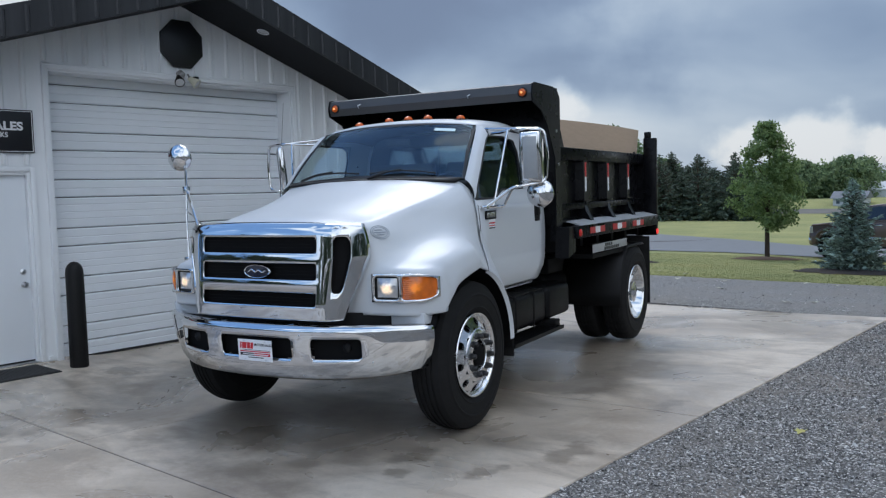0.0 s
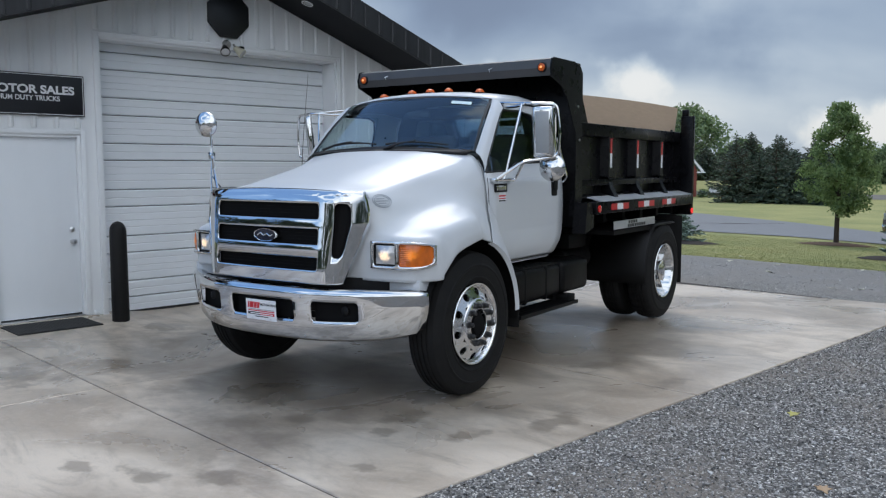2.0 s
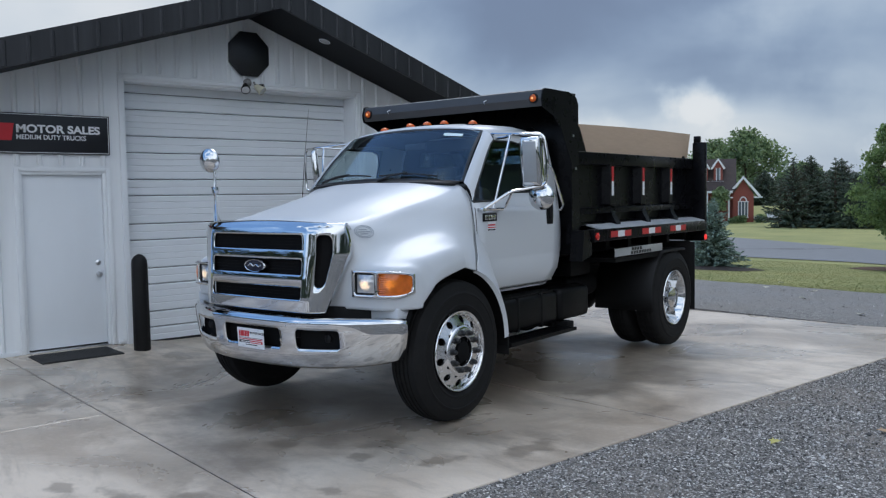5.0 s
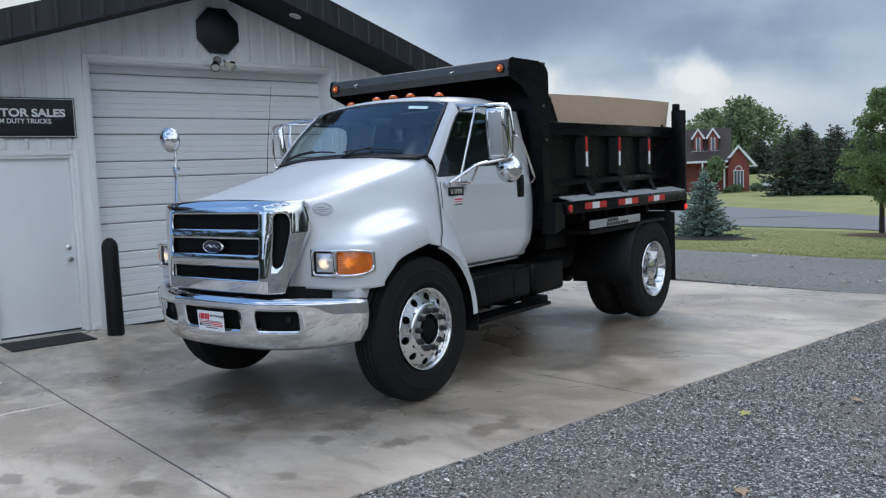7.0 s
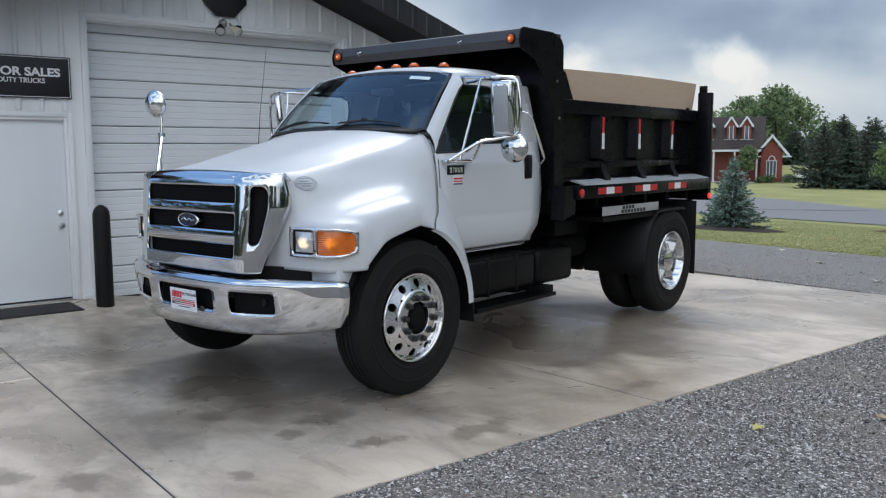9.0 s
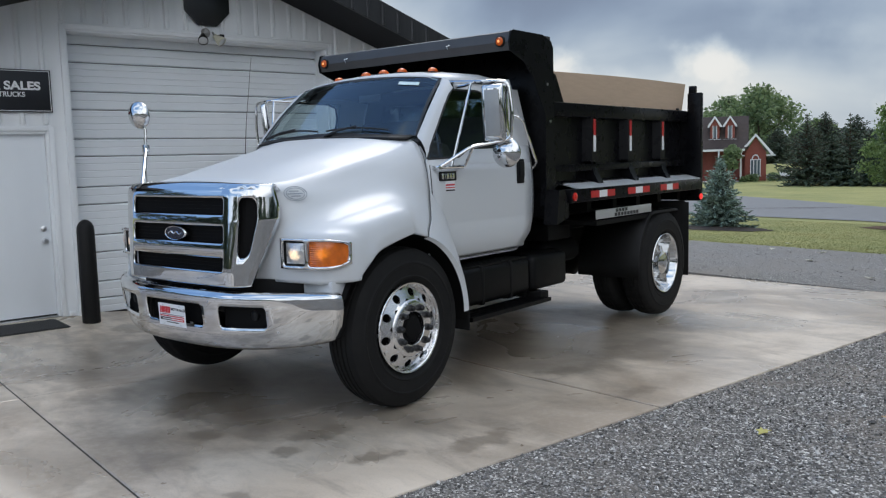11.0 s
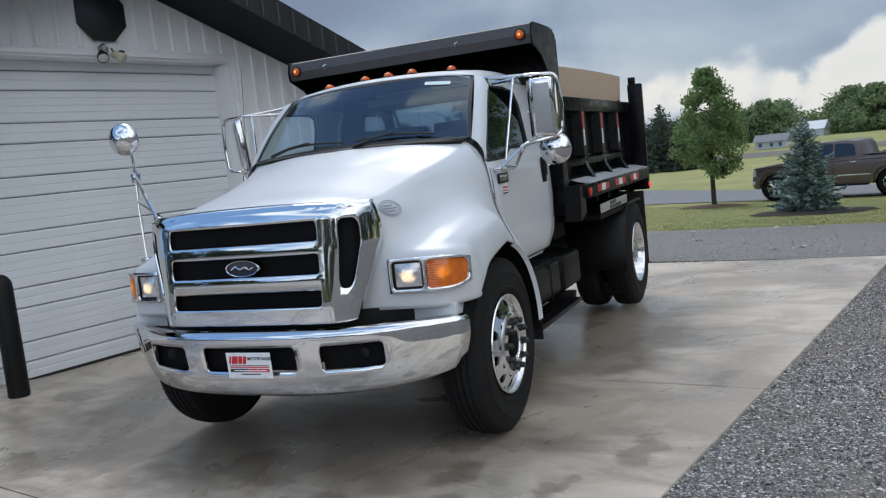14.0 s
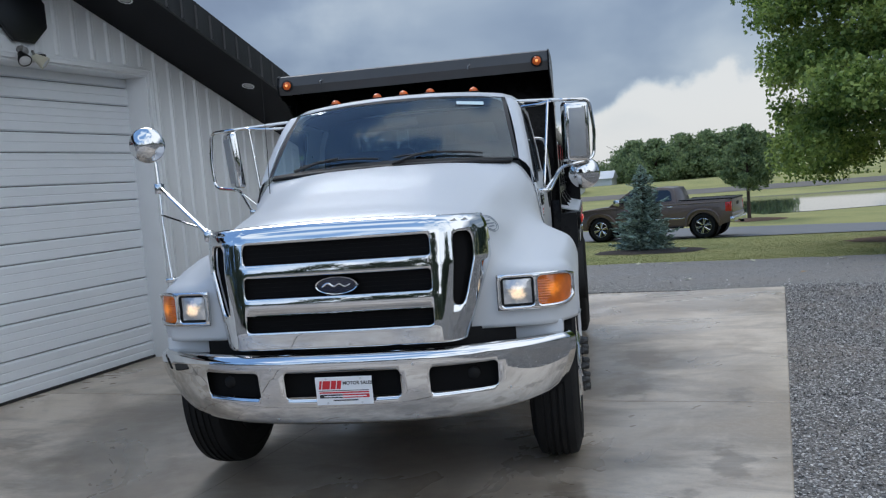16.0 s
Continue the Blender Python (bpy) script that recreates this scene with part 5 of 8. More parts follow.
def bar(x0, x1, z0, z1, m, parent, slant=0.0, y=-0.0028, name="print"):
    bm = bmesh.new()
    prism(bm, [(x0, z0), (x1, z0), (x1 + slant, z1), (x0 + slant, z1)], "y", y, y + 0.002)
    return part(name, bm, m, parent, smooth=0)


M["ink"] = mat("print_black", (0.02, 0.02, 0.022), 0.5)
for x0, w in ((-0.132, 0.012), (-0.115, 0.040), (-0.070, 0.026), (-0.039, 0.022)):
    bar(x0, x0 + w, 0.010, 0.053, M["red"], plate, 0.008)
bar(-0.130, 0.13, 0.0, 0.003, M["ink"], plate)
bar(-0.130, 0.13, -0.012, -0.005, M["red"], plate)
bar(-0.130, -0.01, -0.037, -0.018, M["ink"], plate)
bar(-0.008, 0.13, -0.037, -0.018, M["red"], plate)
bar(-0.105, 0.115, -0.031, -0.025, M["white"], plate, y=-0.0036)
bar(-0.06, 0.07, -0.052, -0.046, M["ink"], plate)
for x in (-0.09, 0.09):
    for z in (0.062, -0.062):
        part("screw", lathed([(0, 0.006), (-0.004, 0.005), (-0.004, 0.001)], "y", 8, at=(x, -0.0015, z)), M["stainless"], plate)


def writing(name, body, size, m, parent, mm, depth=0.0006, bold=0.0, align="LEFT"):
    c = bpy.data.curves.new(name, "FONT")
    c.body, c.size, c.extrude, c.offset, c.align_x = body, size, depth, bold, align
    ob = new(name + "_curve", c)
    dg = bpy.context.evaluated_depsgraph_get()
    me = bpy.data.meshes.new_from_object(ob.evaluated_get(dg))
    bpy.data.objects.remove(ob)
    me.materials.clear()
    me.materials.append(m)
    o = new(name, me)
    o.parent, o.matrix_local = parent, mm
    return o


writing("lettering", "MOTOR SALES", 0.024, M["ink"], plate, pose(-0.004, -0.0026, 0.032, 90), bold=0.0004)

# ----- headlights -----
def lamp_face(x):
    return float(np.interp(x, [.78, .88, 1.0, 1.05, 1.09, 1.12, 1.145, 1.165, 1.18], [-.712, -.704, -.684, -.667, -.643, -.615, -.578, -.535, -.49]))


M["lamp_glass"] = mat("headlamp_glass", (0.66, 0.66, 0.66), 0.12, 0.6, var=0.6, scale=16, tint=(0.30, 0.30, 0.32), bump=0.25, bump_scale=45, coat=1.0)


def lamp_glow(m, x, z, reach, strength, color, streak):
    """A lit bulb behind the lens: the glow is strongest at (x, z) on either lamp and fades outward, broken by the flutes."""
    n, l = m.node_tree.nodes, m.node_tree.links
    p = n["Principled BSDF"]
    p.inputs["Emission Color"].default_value = (*color, 1)
    sep, ax = n.new("ShaderNodeSeparateXYZ"), n.new("ShaderNodeMath")
    com, d, ln = n.new("ShaderNodeCombineXYZ"), n.new("ShaderNodeVectorMath"), n.new("ShaderNodeVectorMath")
    ax.operation, d.operation, ln.operation = "ABSOLUTE", "SUBTRACT", "LENGTH"
    l.new(n["Texture Coordinate"].outputs["Object"], sep.inputs["Vector"])
    l.new(sep.outputs["X"], ax.inputs[0])
    l.new(ax.outputs[0], com.inputs["X"])
    l.new(sep.outputs["Z"], com.inputs["Z"])
    l.new(com.outputs[0], d.inputs[0])
    d.inputs[1].default_value = (x, 0, z)
    l.new(d.outputs[0], ln.inputs[0])
    wave, wob, fall = n.new("ShaderNodeTexNoise"), n.new("ShaderNodeMath"), n.new("ShaderNodeMapRange")
    wave.inputs["Scale"].default_value, wave.inputs["Detail"].default_value = streak, 2.0
    l.new(com.outputs[0], wave.inputs["Vector"])
    wob.operation, wob.inputs[1].default_value = "MULTIPLY_ADD", reach * 1.1
    l.new(wave.outputs["Fac"], wob.inputs[0])
    l.new(ln.outputs["Value"], wob.inputs[2])
    fall.interpolation_type = "SMOOTHERSTEP"
    fall.inputs["From Min"].default_value, fall.inputs["From Max"].default_value = reach * 0.5, reach * 1.6
    fall.inputs["To Min"].default_value, fall.inputs["To Max"].default_value = strength, 0.0
    l.new(wob.outputs[0], fall.inputs["Value"])
    l.new(fall.outputs["Result"], p.inputs["Emission Strength"])


lamp_glow(M["lamp_glass"], 0.90, 1.062, 0.055, 1.25, (1.0, 0.72, 0.40), 34.0)
lamp_glow(M["amber"], 1.08, 1.068, 0.05, 0.55, (1.0, 0.32, 0.02), 30.0)


def round_end(x, z):
    """The lamp's outer end narrows, most of all from below."""
    t = min(1.0, max(0.0, (x - 1.08) / 0.10))
    mid = 1.065 + 0.012 * t * t
    return mid + (z - mid - 0.004 * t) * math.sqrt(1 - 0.55 * t ** 2.6)


def lamp_patch(x0, x1, z0, z1, off, bulge=0.0, n=10, cut=0.0, rib=0.0, m=6):
    rows = []
    for i in range(n + 1):
        u = i / n
        x = x0 + (x1 - x0) * u
        c = cut * max(0, (u - 0.55) / 0.45) ** 2
        rows.append([(x, lamp_face(x) - off - bulge * math.sin(math.pi * u) * math.sin(math.pi * k / m) - rib * (k % 2), round_end(x, z0 + c * 0.7 + (z1 - z0 - c) * k / m)) for k in range(m + 1)])
    return rows


for side in (1, -1):
    fl = (lambda r: r) if side > 0 else flip
    bm = bmesh.new()
    def bez(u, v):
        return (side * u, lamp_face(u) - 0.012, round_end(u, v))
    sheet(bm, [.795, .87, .94, 1.02, 1.06, 1.10, 1.13, 1.155, 1.178], [.972, 1.0, 1.06, 1.12, 1.158], [(.815, .985, .99, 1.142), (1.003, 1.172, .99, 1.142)], bez)
    bezel = part("headlight", bm, M["chrome"], truck, "chrome-framed headlight with amber turn lamp")
    solid(bezel, 0.022, 0.0)
    bm = bmesh.new()
    grid(bm, fl(lamp_patch(.806, .992, .985, 1.147, 0.001)))
    part("housing", bm, M["plastic"], bezel)
    bm = bmesh.new()
    grid(bm, fl(lamp_patch(.828, .972, 1.003, 1.129, 0.004, 0.020)))
    part("lens", bm, M["lamp_glass"], bezel, "clear fluted glass lens", smooth=70)
    bm = bmesh.new()
    grid(bm, fl(lamp_patch(1.004, 1.178, .988, 1.144, 0.002, 0.014, 14, 0.0, 0.0035, 24)))
    part("turn_lens", bm, M["amber"], bezel, "ribbed amber lens", smooth=50)

# oval sticker on the hood's side
loc, nrm = on_hood((1.6, -1.10, 1.60), (0.795 - 1.6, -0.585 + 1.10, 1.425 - 1.60))
q = nrm.to_track_quat("Z", "Y").to_matrix().to_4x4()
bm = bmesh.new()
for r in (1.0, 0.80):
    tube(bm, [(0.074 * r * math.cos(a), 0.053 * r * math.sin(a), 0.001) for a in (2 * math.pi * k / 32 for k in range(33))], 0.0022, 4)
for z, w in ((0.018, 0.036), (-0.001, 0.050), (-0.019, 0.032)):
    for k in range(int(w * 2 / 0.012)):
        x = -w + k * 0.0125
        box(bm, x, x + 0.009, z - 0.004, z + 0.004, 0, 0.002)
M["grey_print"] = mat("print_grey", (0.22, 0.25, 0.28), 0.5)
part("sticker", bm, M["grey_print"], hood, "grey oval emissions sticker").matrix_local = Matrix.Translation(loc + nrm * 0.005) @ q

# ----- cab -----
def glass(name, tint, ior=1.5, rough=0.0, wave=0.0):
    """Thin tinted sheet glass: clear to look through, with mirror gloss that grows at a glancing view."""
    m = bpy.data.materials.new(name)
    m.use_nodes = True
    n, l = m.node_tree.nodes, m.node_tree.links
    n.clear()
    o, mx, tr, gl, fr = n.new("ShaderNodeOutputMaterial"), n.new("ShaderNodeMixShader"), n.new("ShaderNodeBsdfTransparent"), n.new("ShaderNodeBsdfGlossy"), n.new("ShaderNodeLayerWeight")
    tr.inputs["Color"].default_value = (*tint, 1)
    gl.inputs["Color"].default_value = (0.84, 0.93, 1.0, 1)
    gl.inputs["Roughness"].default_value, fr.inputs["Blend"].default_value = rough, 0.5
    r0 = ((ior - 1) / (ior + 1)) ** 2
    p5, sc = n.new("ShaderNodeMath"), n.new("ShaderNodeMath")
    p5.operation, p5.inputs[1].default_value = "POWER", 5.0
    sc.operation, sc.inputs[1].default_value, sc.inputs[2].default_value = "MULTIPLY_ADD", 1 - r0, r0
    l.new(fr.outputs["Facing"], p5.inputs[0])
    l.new(p5.outputs[0], sc.inputs[0])
    if wave:
        co, mp, nz, bu = n.new("ShaderNodeTexCoord"), n.new("ShaderNodeMapping"), n.new("ShaderNodeTexNoise"), n.new("ShaderNodeBump")
        mp.inputs["Scale"].default_value = (4.0, 0.8, 0.8)
        nz.inputs["Scale"].default_value, nz.inputs["Detail"].default_value = 1.6, 1.0
        bu.inputs["Strength"].default_value, bu.inputs["Distance"].default_value = wave, 0.05
        l.new(co.outputs["Object"], mp.inputs["Vector"])
        l.new(mp.outputs["Vector"], nz.inputs["Vector"])
        l.new(nz.outputs["Fac"], bu.inputs["Height"])
        l.new(bu.outputs["Normal"], gl.inputs["Normal"])
    l.new(sc.outputs[0], mx.inputs["Fac"])
    l.new(tr.outputs["BSDF"], mx.inputs[1])
    l.new(gl.outputs["BSDF"], mx.inputs[2])
    l.new(mx.outputs["Shader"], o.inputs["Surface"])
    return m


M["windscreen"] = glass("tinted_windscreen", (0.78, 0.90, 0.92), 1.95, wave=0.10)
M["side_glass"] = glass("tinted_side_glass", (0.74, 0.80, 0.81), 1.85)
M["seal"] = mat("rubber_seal", (0.012, 0.012, 0.013), 0.55)
M["interior"] = mat("grey_interior", (0.032, 0.034, 0.036), 0.85, var=0.3, scale=8)

SIDE = [(0.862, 0.925), (0.90, 0.955), (1.0, 0.975), (1.15, 0.982), (1.30, 0.984), (1.42, 0.980), (1.52, 0.972), (1.60, 0.960)]   # height, half width


def side_x(z):
    return float(np.interp(z, [s[0] for s in SIDE], [s[1] for s in SIDE]))


def belt(y):
    """Lower edge of the side window: low at the front corner, then a step up."""
    return float(np.interp(y, [0.47, 0.86, 1.0, 1.9], [1.612, 1.622, 1.685, 1.70]))


def rear_edge(z):
    return float(np.interp(z, [0.86, 0.93, 1.02, 1.18, 1.6, 2.0, 2.2], [1.71, 1.79, 1.85, 1.885, 1.885, 1.85, 1.79]))


def upper_x(z):
    """Half width of the cab above the belt."""
    return float(np.interp(z, [1.60, 1.85, 2.05, 2.16, 2.22], [0.960, 0.925, 0.888, 0.858, 0.80]))


def a_front(z):
    """Front edge of the side window, along the raked pillar."""
    return float(np.interp(z, [1.60, 1.64, 1.85, 2.06, 2.13], [0.50, 0.505, 0.665, 0.835, 0.93]))


cab = part("cab", boxed(-0.90, 0.90, 1.76, 1.82, 0.87, 1.62, 0.02), M["paint"], truck, "white steel cab")
for side in (1, -1):
    # lower side skin up to the window
    rows = []
    zs = [s[0] for s in SIDE]
    for i in range(13):
        u = i / 12
        row = []
        for z in zs:
            y = 0.488 + (rear_edge(z) - 0.488) * u
            zz = z if z < 1.59 else belt(y)
            yy = 0.488 + (rear_edge(zz) - 0.488) * u
            x = side_x(min(zz, 1.6)) if zz < 1.6 else upper_x(zz)
            row.append((side * (x - 0.03 * max(0, (u - 0.94) / 0.06) ** 2), yy, zz))
        rows.append(row)
    bm = bmesh.new()
    grid(bm, rows)
    # under edge
    grid(bm, [[r[0], (r[0][0] * 0.86, r[0][1], r[0][2] + 0.01)] for r in rows])
    solid(part("side_panel", bm, M["paint"], cab, smooth=40), 0.01)
    # door skin, a touch proud, with its shut lines
    rows = []
    for i in range(11):
        u = i / 10
        row = []
        for z in (0.885, 0.90, 1.0, 1.10, 1.125, 1.15, 1.30, 1.42, 1.52, 1.57):
            y0, y1 = 0.515 + 0.12 * max(0, (1.0 - z)) ** 1.0, rear_edge(z) - 0.075
            y = y0 + (y1 - y0) * u
            swell = 0.006 if z < 1.11 else 0.0
            row.append((side * (side_x(z) + 0.005 + swell), y, z))
        rows.append(row)
    bm = bmesh.new()
    grid(bm, rows)
    door = part("door", bm, M["paint"], cab, "white cab door", smooth=40)
    solid(door, 0.012)
    edge = [p for p in rows[0]] + [rows[i][-1] for i in range(1, 11)]
    bm = bmesh.new()
    x = lambda z: side * (side_x(z) + 0.0015)
    tube(bm, [(x(z), 0.515 + 0.12 * max(0, 1 - z) - 0.004, z) for z in (0.88, 1.0, 1.15, 1.3, 1.45, 1.57)], 0.0035, 5)
    tube(bm, [(x(z), rear_edge(z) - 0.071, z) for z in (0.88, 0.93, 1.0, 1.15, 1.3, 1.45, 1.57)], 0.0035, 5)
    tube(bm, [(x(0.885), 0.52 + k * 0.111, 0.881) for k in range(11)], 0.004, 5)
    part("shut_line", bm, M["seal"], cab)
    # gap between hood and cab
    bm = bmesh.new()
    tube(bm, [(side * q[0], q[1], q[2]) for q in ((0.838, 0.50, 1.76), (0.88, 0.495, 1.71), (0.924, 0.489, 1.65), (0.962, 0.479, 1.54), (0.978, 0.486, 1.42), (1.007, 0.459, 1.31), (1.087, 0.369, 1.20), (1.162, 0.254, 1.145), (1.192, 0.214, 1.10))], 0.0014, 6)
    part("hood_gap", bm, M["seal"], cab)
    bm = bmesh.new()
    grid(bm, [[(side * (q[0] - 0.009), q[1] - 0.035, q[2]), (side * (q[0] - 0.009), q[1] + 0.035, q[2])] for q in ((0.88, 0.495, 1.71), (0.924, 0.489, 1.65), (0.962, 0.479, 1.54), (0.978, 0.486, 1.42), (1.007, 0.459, 1.31), (1.087, 0.369, 1.20), (1.162, 0.254, 1.145))])
    part("gap_flange", bm, M["paint"], cab, smooth=60)
    # handle
    bm = bmesh.new()
    box(bm, min(side * 0.980, side * 0.992), max(side * 0.980, side * 0.992), 1.585, 1.69, 1.40, 1.595, 0.008)
    handle = part("handle", bm, M["plastic"], door, "black pull handle")
    part("grip", boxed(min(side * 0.992, side * 1.008), max(side * 0.992, side * 1.008), 1.605, 1.668, 1.45, 1.575, 0.006), M["plastic"], handle)
    # front pillar, roof rail, rear pillar
    rows = []
    for k in range(9):
        t = k / 8
        a = Vector((side * 0.862, 0.505, 1.775)).lerp(Vector((side * 0.762, 0.935, 2.215)), t) + Vector((side * 0.012 * math.sin(math.pi * t), -0.012 * math.sin(math.pi * t), 0.012 * math.sin(math.pi * t)))
        zb = 1.60 + (2.135 - 1.60) * t
        b = Vector((side * upper_x(zb), a_front(zb), zb))
        m = a.lerp(b, 0.5) + Vector((side * 0.022, -0.006, 0.012))
        rows.append([a + Vector((0, 0.02, -0.02)), a, a.lerp(m, 0.5) + Vector((side * 0.008, -0.004, 0.004)), m, b, b + Vector((-side * 0.02, 0.0, 0))])
    bm = bmesh.new()
    grid(bm, rows)
    part("front_pillar", bm, M["paint"], cab, smooth=60)
    rows = []
    for y, z in ((1.42, 1.69), (1.43, 1.85), (1.44, 2.0), (1.40, 2.10), (1.2, 2.13), (0.94, 2.125)):
        zo = {1.69: 1.69, 1.85: 1.85, 2.0: 2.0, 2.10: 2.16, 2.13: 2.19, 2.125: 2.195}[z]
        yo = rear_edge(zo) if z < 2.12 else y
        rows.append([(side * (upper_x(z) - 0.018), y, z), (side * (upper_x(z) + 0.002), y + (0.004 if z < 2.1 else 0), z + (0.004 if z > 2.05 else 0)), (side * upper_x((z + zo) / 2), (y + yo) / 2, (z + zo) / 2), (side * (upper_x(zo) - (0.03 if z < 2.1 else 0)), yo, zo)])
    bm = bmesh.new()
    grid(bm, rows)
    part("window_frame", bm, M["paint"], cab, smooth=45)
    # side glass
    rows = []
    for k in range(9):
        z = 1.60 + 0.535 * k / 8
        rows.append([(side * (upper_x(max(z, belt(a_front(z) + (1.45 - a_front(z)) * i / 8))) - 0.014), a_front(z) + (1.45 - a_front(z)) * i / 8, max(z, belt(a_front(z) + (1.45 - a_front(z)) * i / 8) - 0.01) if k == 0 else max(z, belt(a_front(z) + (1.45 - a_front(z)) * i / 8) - 0.01 + 0.001 * k)) for i in range(9)])
    bm = bmesh.new()
    grid(bm, rows)
    part("side_window", bm, M["side_glass"], cab, "dark tinted side window")
    bm = bmesh.new()
    ring = [(a_front(z), z) for z in (1.61, 1.7, 1.8, 1.9, 2.0, 2.08, 2.125)] + [(y, 2.125) for y in (1.1, 1.3)] + [(1.40, 2.095), (1.435, 2.0), (1.425, 1.85), (1.42, 1.69)] + [(y, belt(y)) for y in (1.3, 1.1, 1.0, 0.93, 0.86, 0.7, 0.52)]
    ring.append(ring[0])
    tube(bm, [(side * (upper_x(z) + 0.001 - (0.006 if z < 2.1 else 0.008)), y, z) for y, z in ring], 0.009, 6)
    part("window_seal", bm, M["seal"], cab)
    # outside grab bar at the cab's rear corner
    bm = bmesh.new()
    tube(bm, rounded([(side * 0.905, 1.62, 1.945), (side * 0.965, 1.64, 1.94), (side * 0.985, 1.69, 1.90), (side * 1.005, 1.85, 1.56), (side * 0.98, 1.84, 1.52), (side * 0.955, 1.83, 1.52)], 0.03), 0.011, 8)
    part("grab_bar", bm, M["chrome"], cab, "bright grab bar")

# roof
def roof_row(y, zc, drop, w):
    out = []
    for k in range(-12, 13):
        u = k / 12
        out.append((u * w, y + 0.06 * u * u * (1 if y < 1.2 else 0), zc - drop * abs(u) ** 2.2 - 0.05 * max(0, (abs(u) - 0.86) / 0.14) ** 1.5))
    return out


bm = bmesh.new()
grid(bm, [roof_row(0.862, 2.262, 0.045, 0.775), roof_row(0.90, 2.280, 0.05, 0.80), roof_row(0.98, 2.300, 0.06, 0.84), roof_row(1.15, 2.318, 0.07, 0.858), roof_row(1.45, 2.325, 0.075, 0.858), roof_row(1.68, 2.312, 0.085, 0.85), roof_row(1.745, 2.285, 0.085, 0.83), roof_row(1.765, 2.24, 0.07, 0.815)])
roof_skin = part("roof_panel", bm, M["paint"], cab, smooth=60)
solid(roof_skin, 0.01)
bm = bmesh.new()
grid(bm, [roof_row(y, z - 0.035, 0.06, w - 0.035) for y, z, w in ((0.885, 2.268, 0.775), (0.98, 2.295, 0.83), (1.15, 2.312, 0.85), (1.45, 2.318, 0.85), (1.735, 2.285, 0.83))])
part("headliner", bm, M["interior"], cab, "dark cloth headliner", smooth=60)
# cab back with a window
bm = bmesh.new()
def back_at(u, v):
    return (u * float(np.interp(v, [1.6, 2.0, 2.25], [1.0, 0.955, 0.86])), 1.765, v)
sheet(bm, [-0.93, -0.5, 0, 0.5, 0.93], [1.6, 1.8, 2.0, 2.25], [(-0.68, 0.68, 1.72, 2.12)], back_at)
part("cab_back", bm, M["paint"], cab)
bm = bmesh.new()
sheet(bm, [-0.9, -0.5, 0, 0.5, 0.9], [1.2, 1.6, 1.8, 2.0, 2.23], [(-0.66, 0.66, 1.73, 2.11)], lambda u, v: (back_at(u, v)[0] * 0.97, 1.742, v))
part("back_trim", bm, M["interior"], cab)
part("rear_window", boxed(-0.67, 0.67, 1.758, 1.763, 1.71, 2.13), M["side_glass"], cab, "tinted rear window")

# windscreen
WS_N = 16
def screen(u, v):
    """u across from -1 to 1, v from the cowl to the roof."""
    b = Vector((u * 0.858, 0.392 + 0.118 * abs(u) ** 2.2, 1.802 - 0.024 * u * u))
    t = Vector((u * 0.760, 0.855 + 0.078 * abs(u) ** 2.2, 2.262 - 0.046 * u * u))
    return b.lerp(t, v) + Vector((0, -0.012, 0.014)) * math.sin(math.pi * v)
bm = bmesh.new()
grid(bm, [[screen(-1 + 2 * i / WS_N, k / 8) for i in range(WS_N + 1)] for k in range(9)])
windscreen = part("windscreen", bm, M["windscreen"], cab, "tinted curved windscreen", smooth=80)
bm = bmesh.new()
ring = [(-1 + 2 * i / 24, 0.0) for i in range(25)] + [(1, k / 10) for k in range(1, 11)] + [(1 - 2 * i / 24, 1.0) for i in range(1, 25)] + [(-1, 1 - k / 10) for k in range(1, 10)]
def seal_p(u, v, inset, up):
    c = Vector(screen(u, v))
    d = (Vector(screen(0, 0.5)) - c)
    d = d.normalized() * inset
    return c + d + Vector((0, -0.7, 0.7)) * up
rows = [[seal_p(u, v, 0.0 if q == 0 else 0.03, 0.003) for q in (0, 1)] for u, v in ring]
grid(bm, rows, close_u=True)
part("screen_seal", bm, M["seal"], windscreen, smooth=60)
bm = bmesh.new()
for k in range(9):
    u0 = -0.96 + 1.92 * k / 9
    a, b = screen(u0, 0.005), screen(u0 + 1.92 / 9, 0.005)
    c, d = Vector((b.x * 0.99, b.y - 0.06, b.z - 0.022)), Vector((a.x * 0.99, a.y - 0.06, a.z - 0.022))
    bm.faces.new([bm.verts.new(p) for p in (a, b, c, d)])
solid(part("cowl", weld(bm), M["plastic"], cab, "black plastic cowl"), 0.012)
# sun strip sticker high on the left side of the screen
p0, p1, p2, p3 = (screen(0.56, 0.90), screen(0.80, 0.89), screen(0.80, 0.83), screen(0.56, 0.84))
bm = bmesh.new()
bm.faces.new([bm.verts.new(p + Vector((0, -0.004, 0.004))) for p in (p0, p1, p2, p3)])
part("paper_sticker", bm, mat("pale_sticker", (0.55, 0.68, 0.70), 0.5), windscreen, "pale paper sticker")
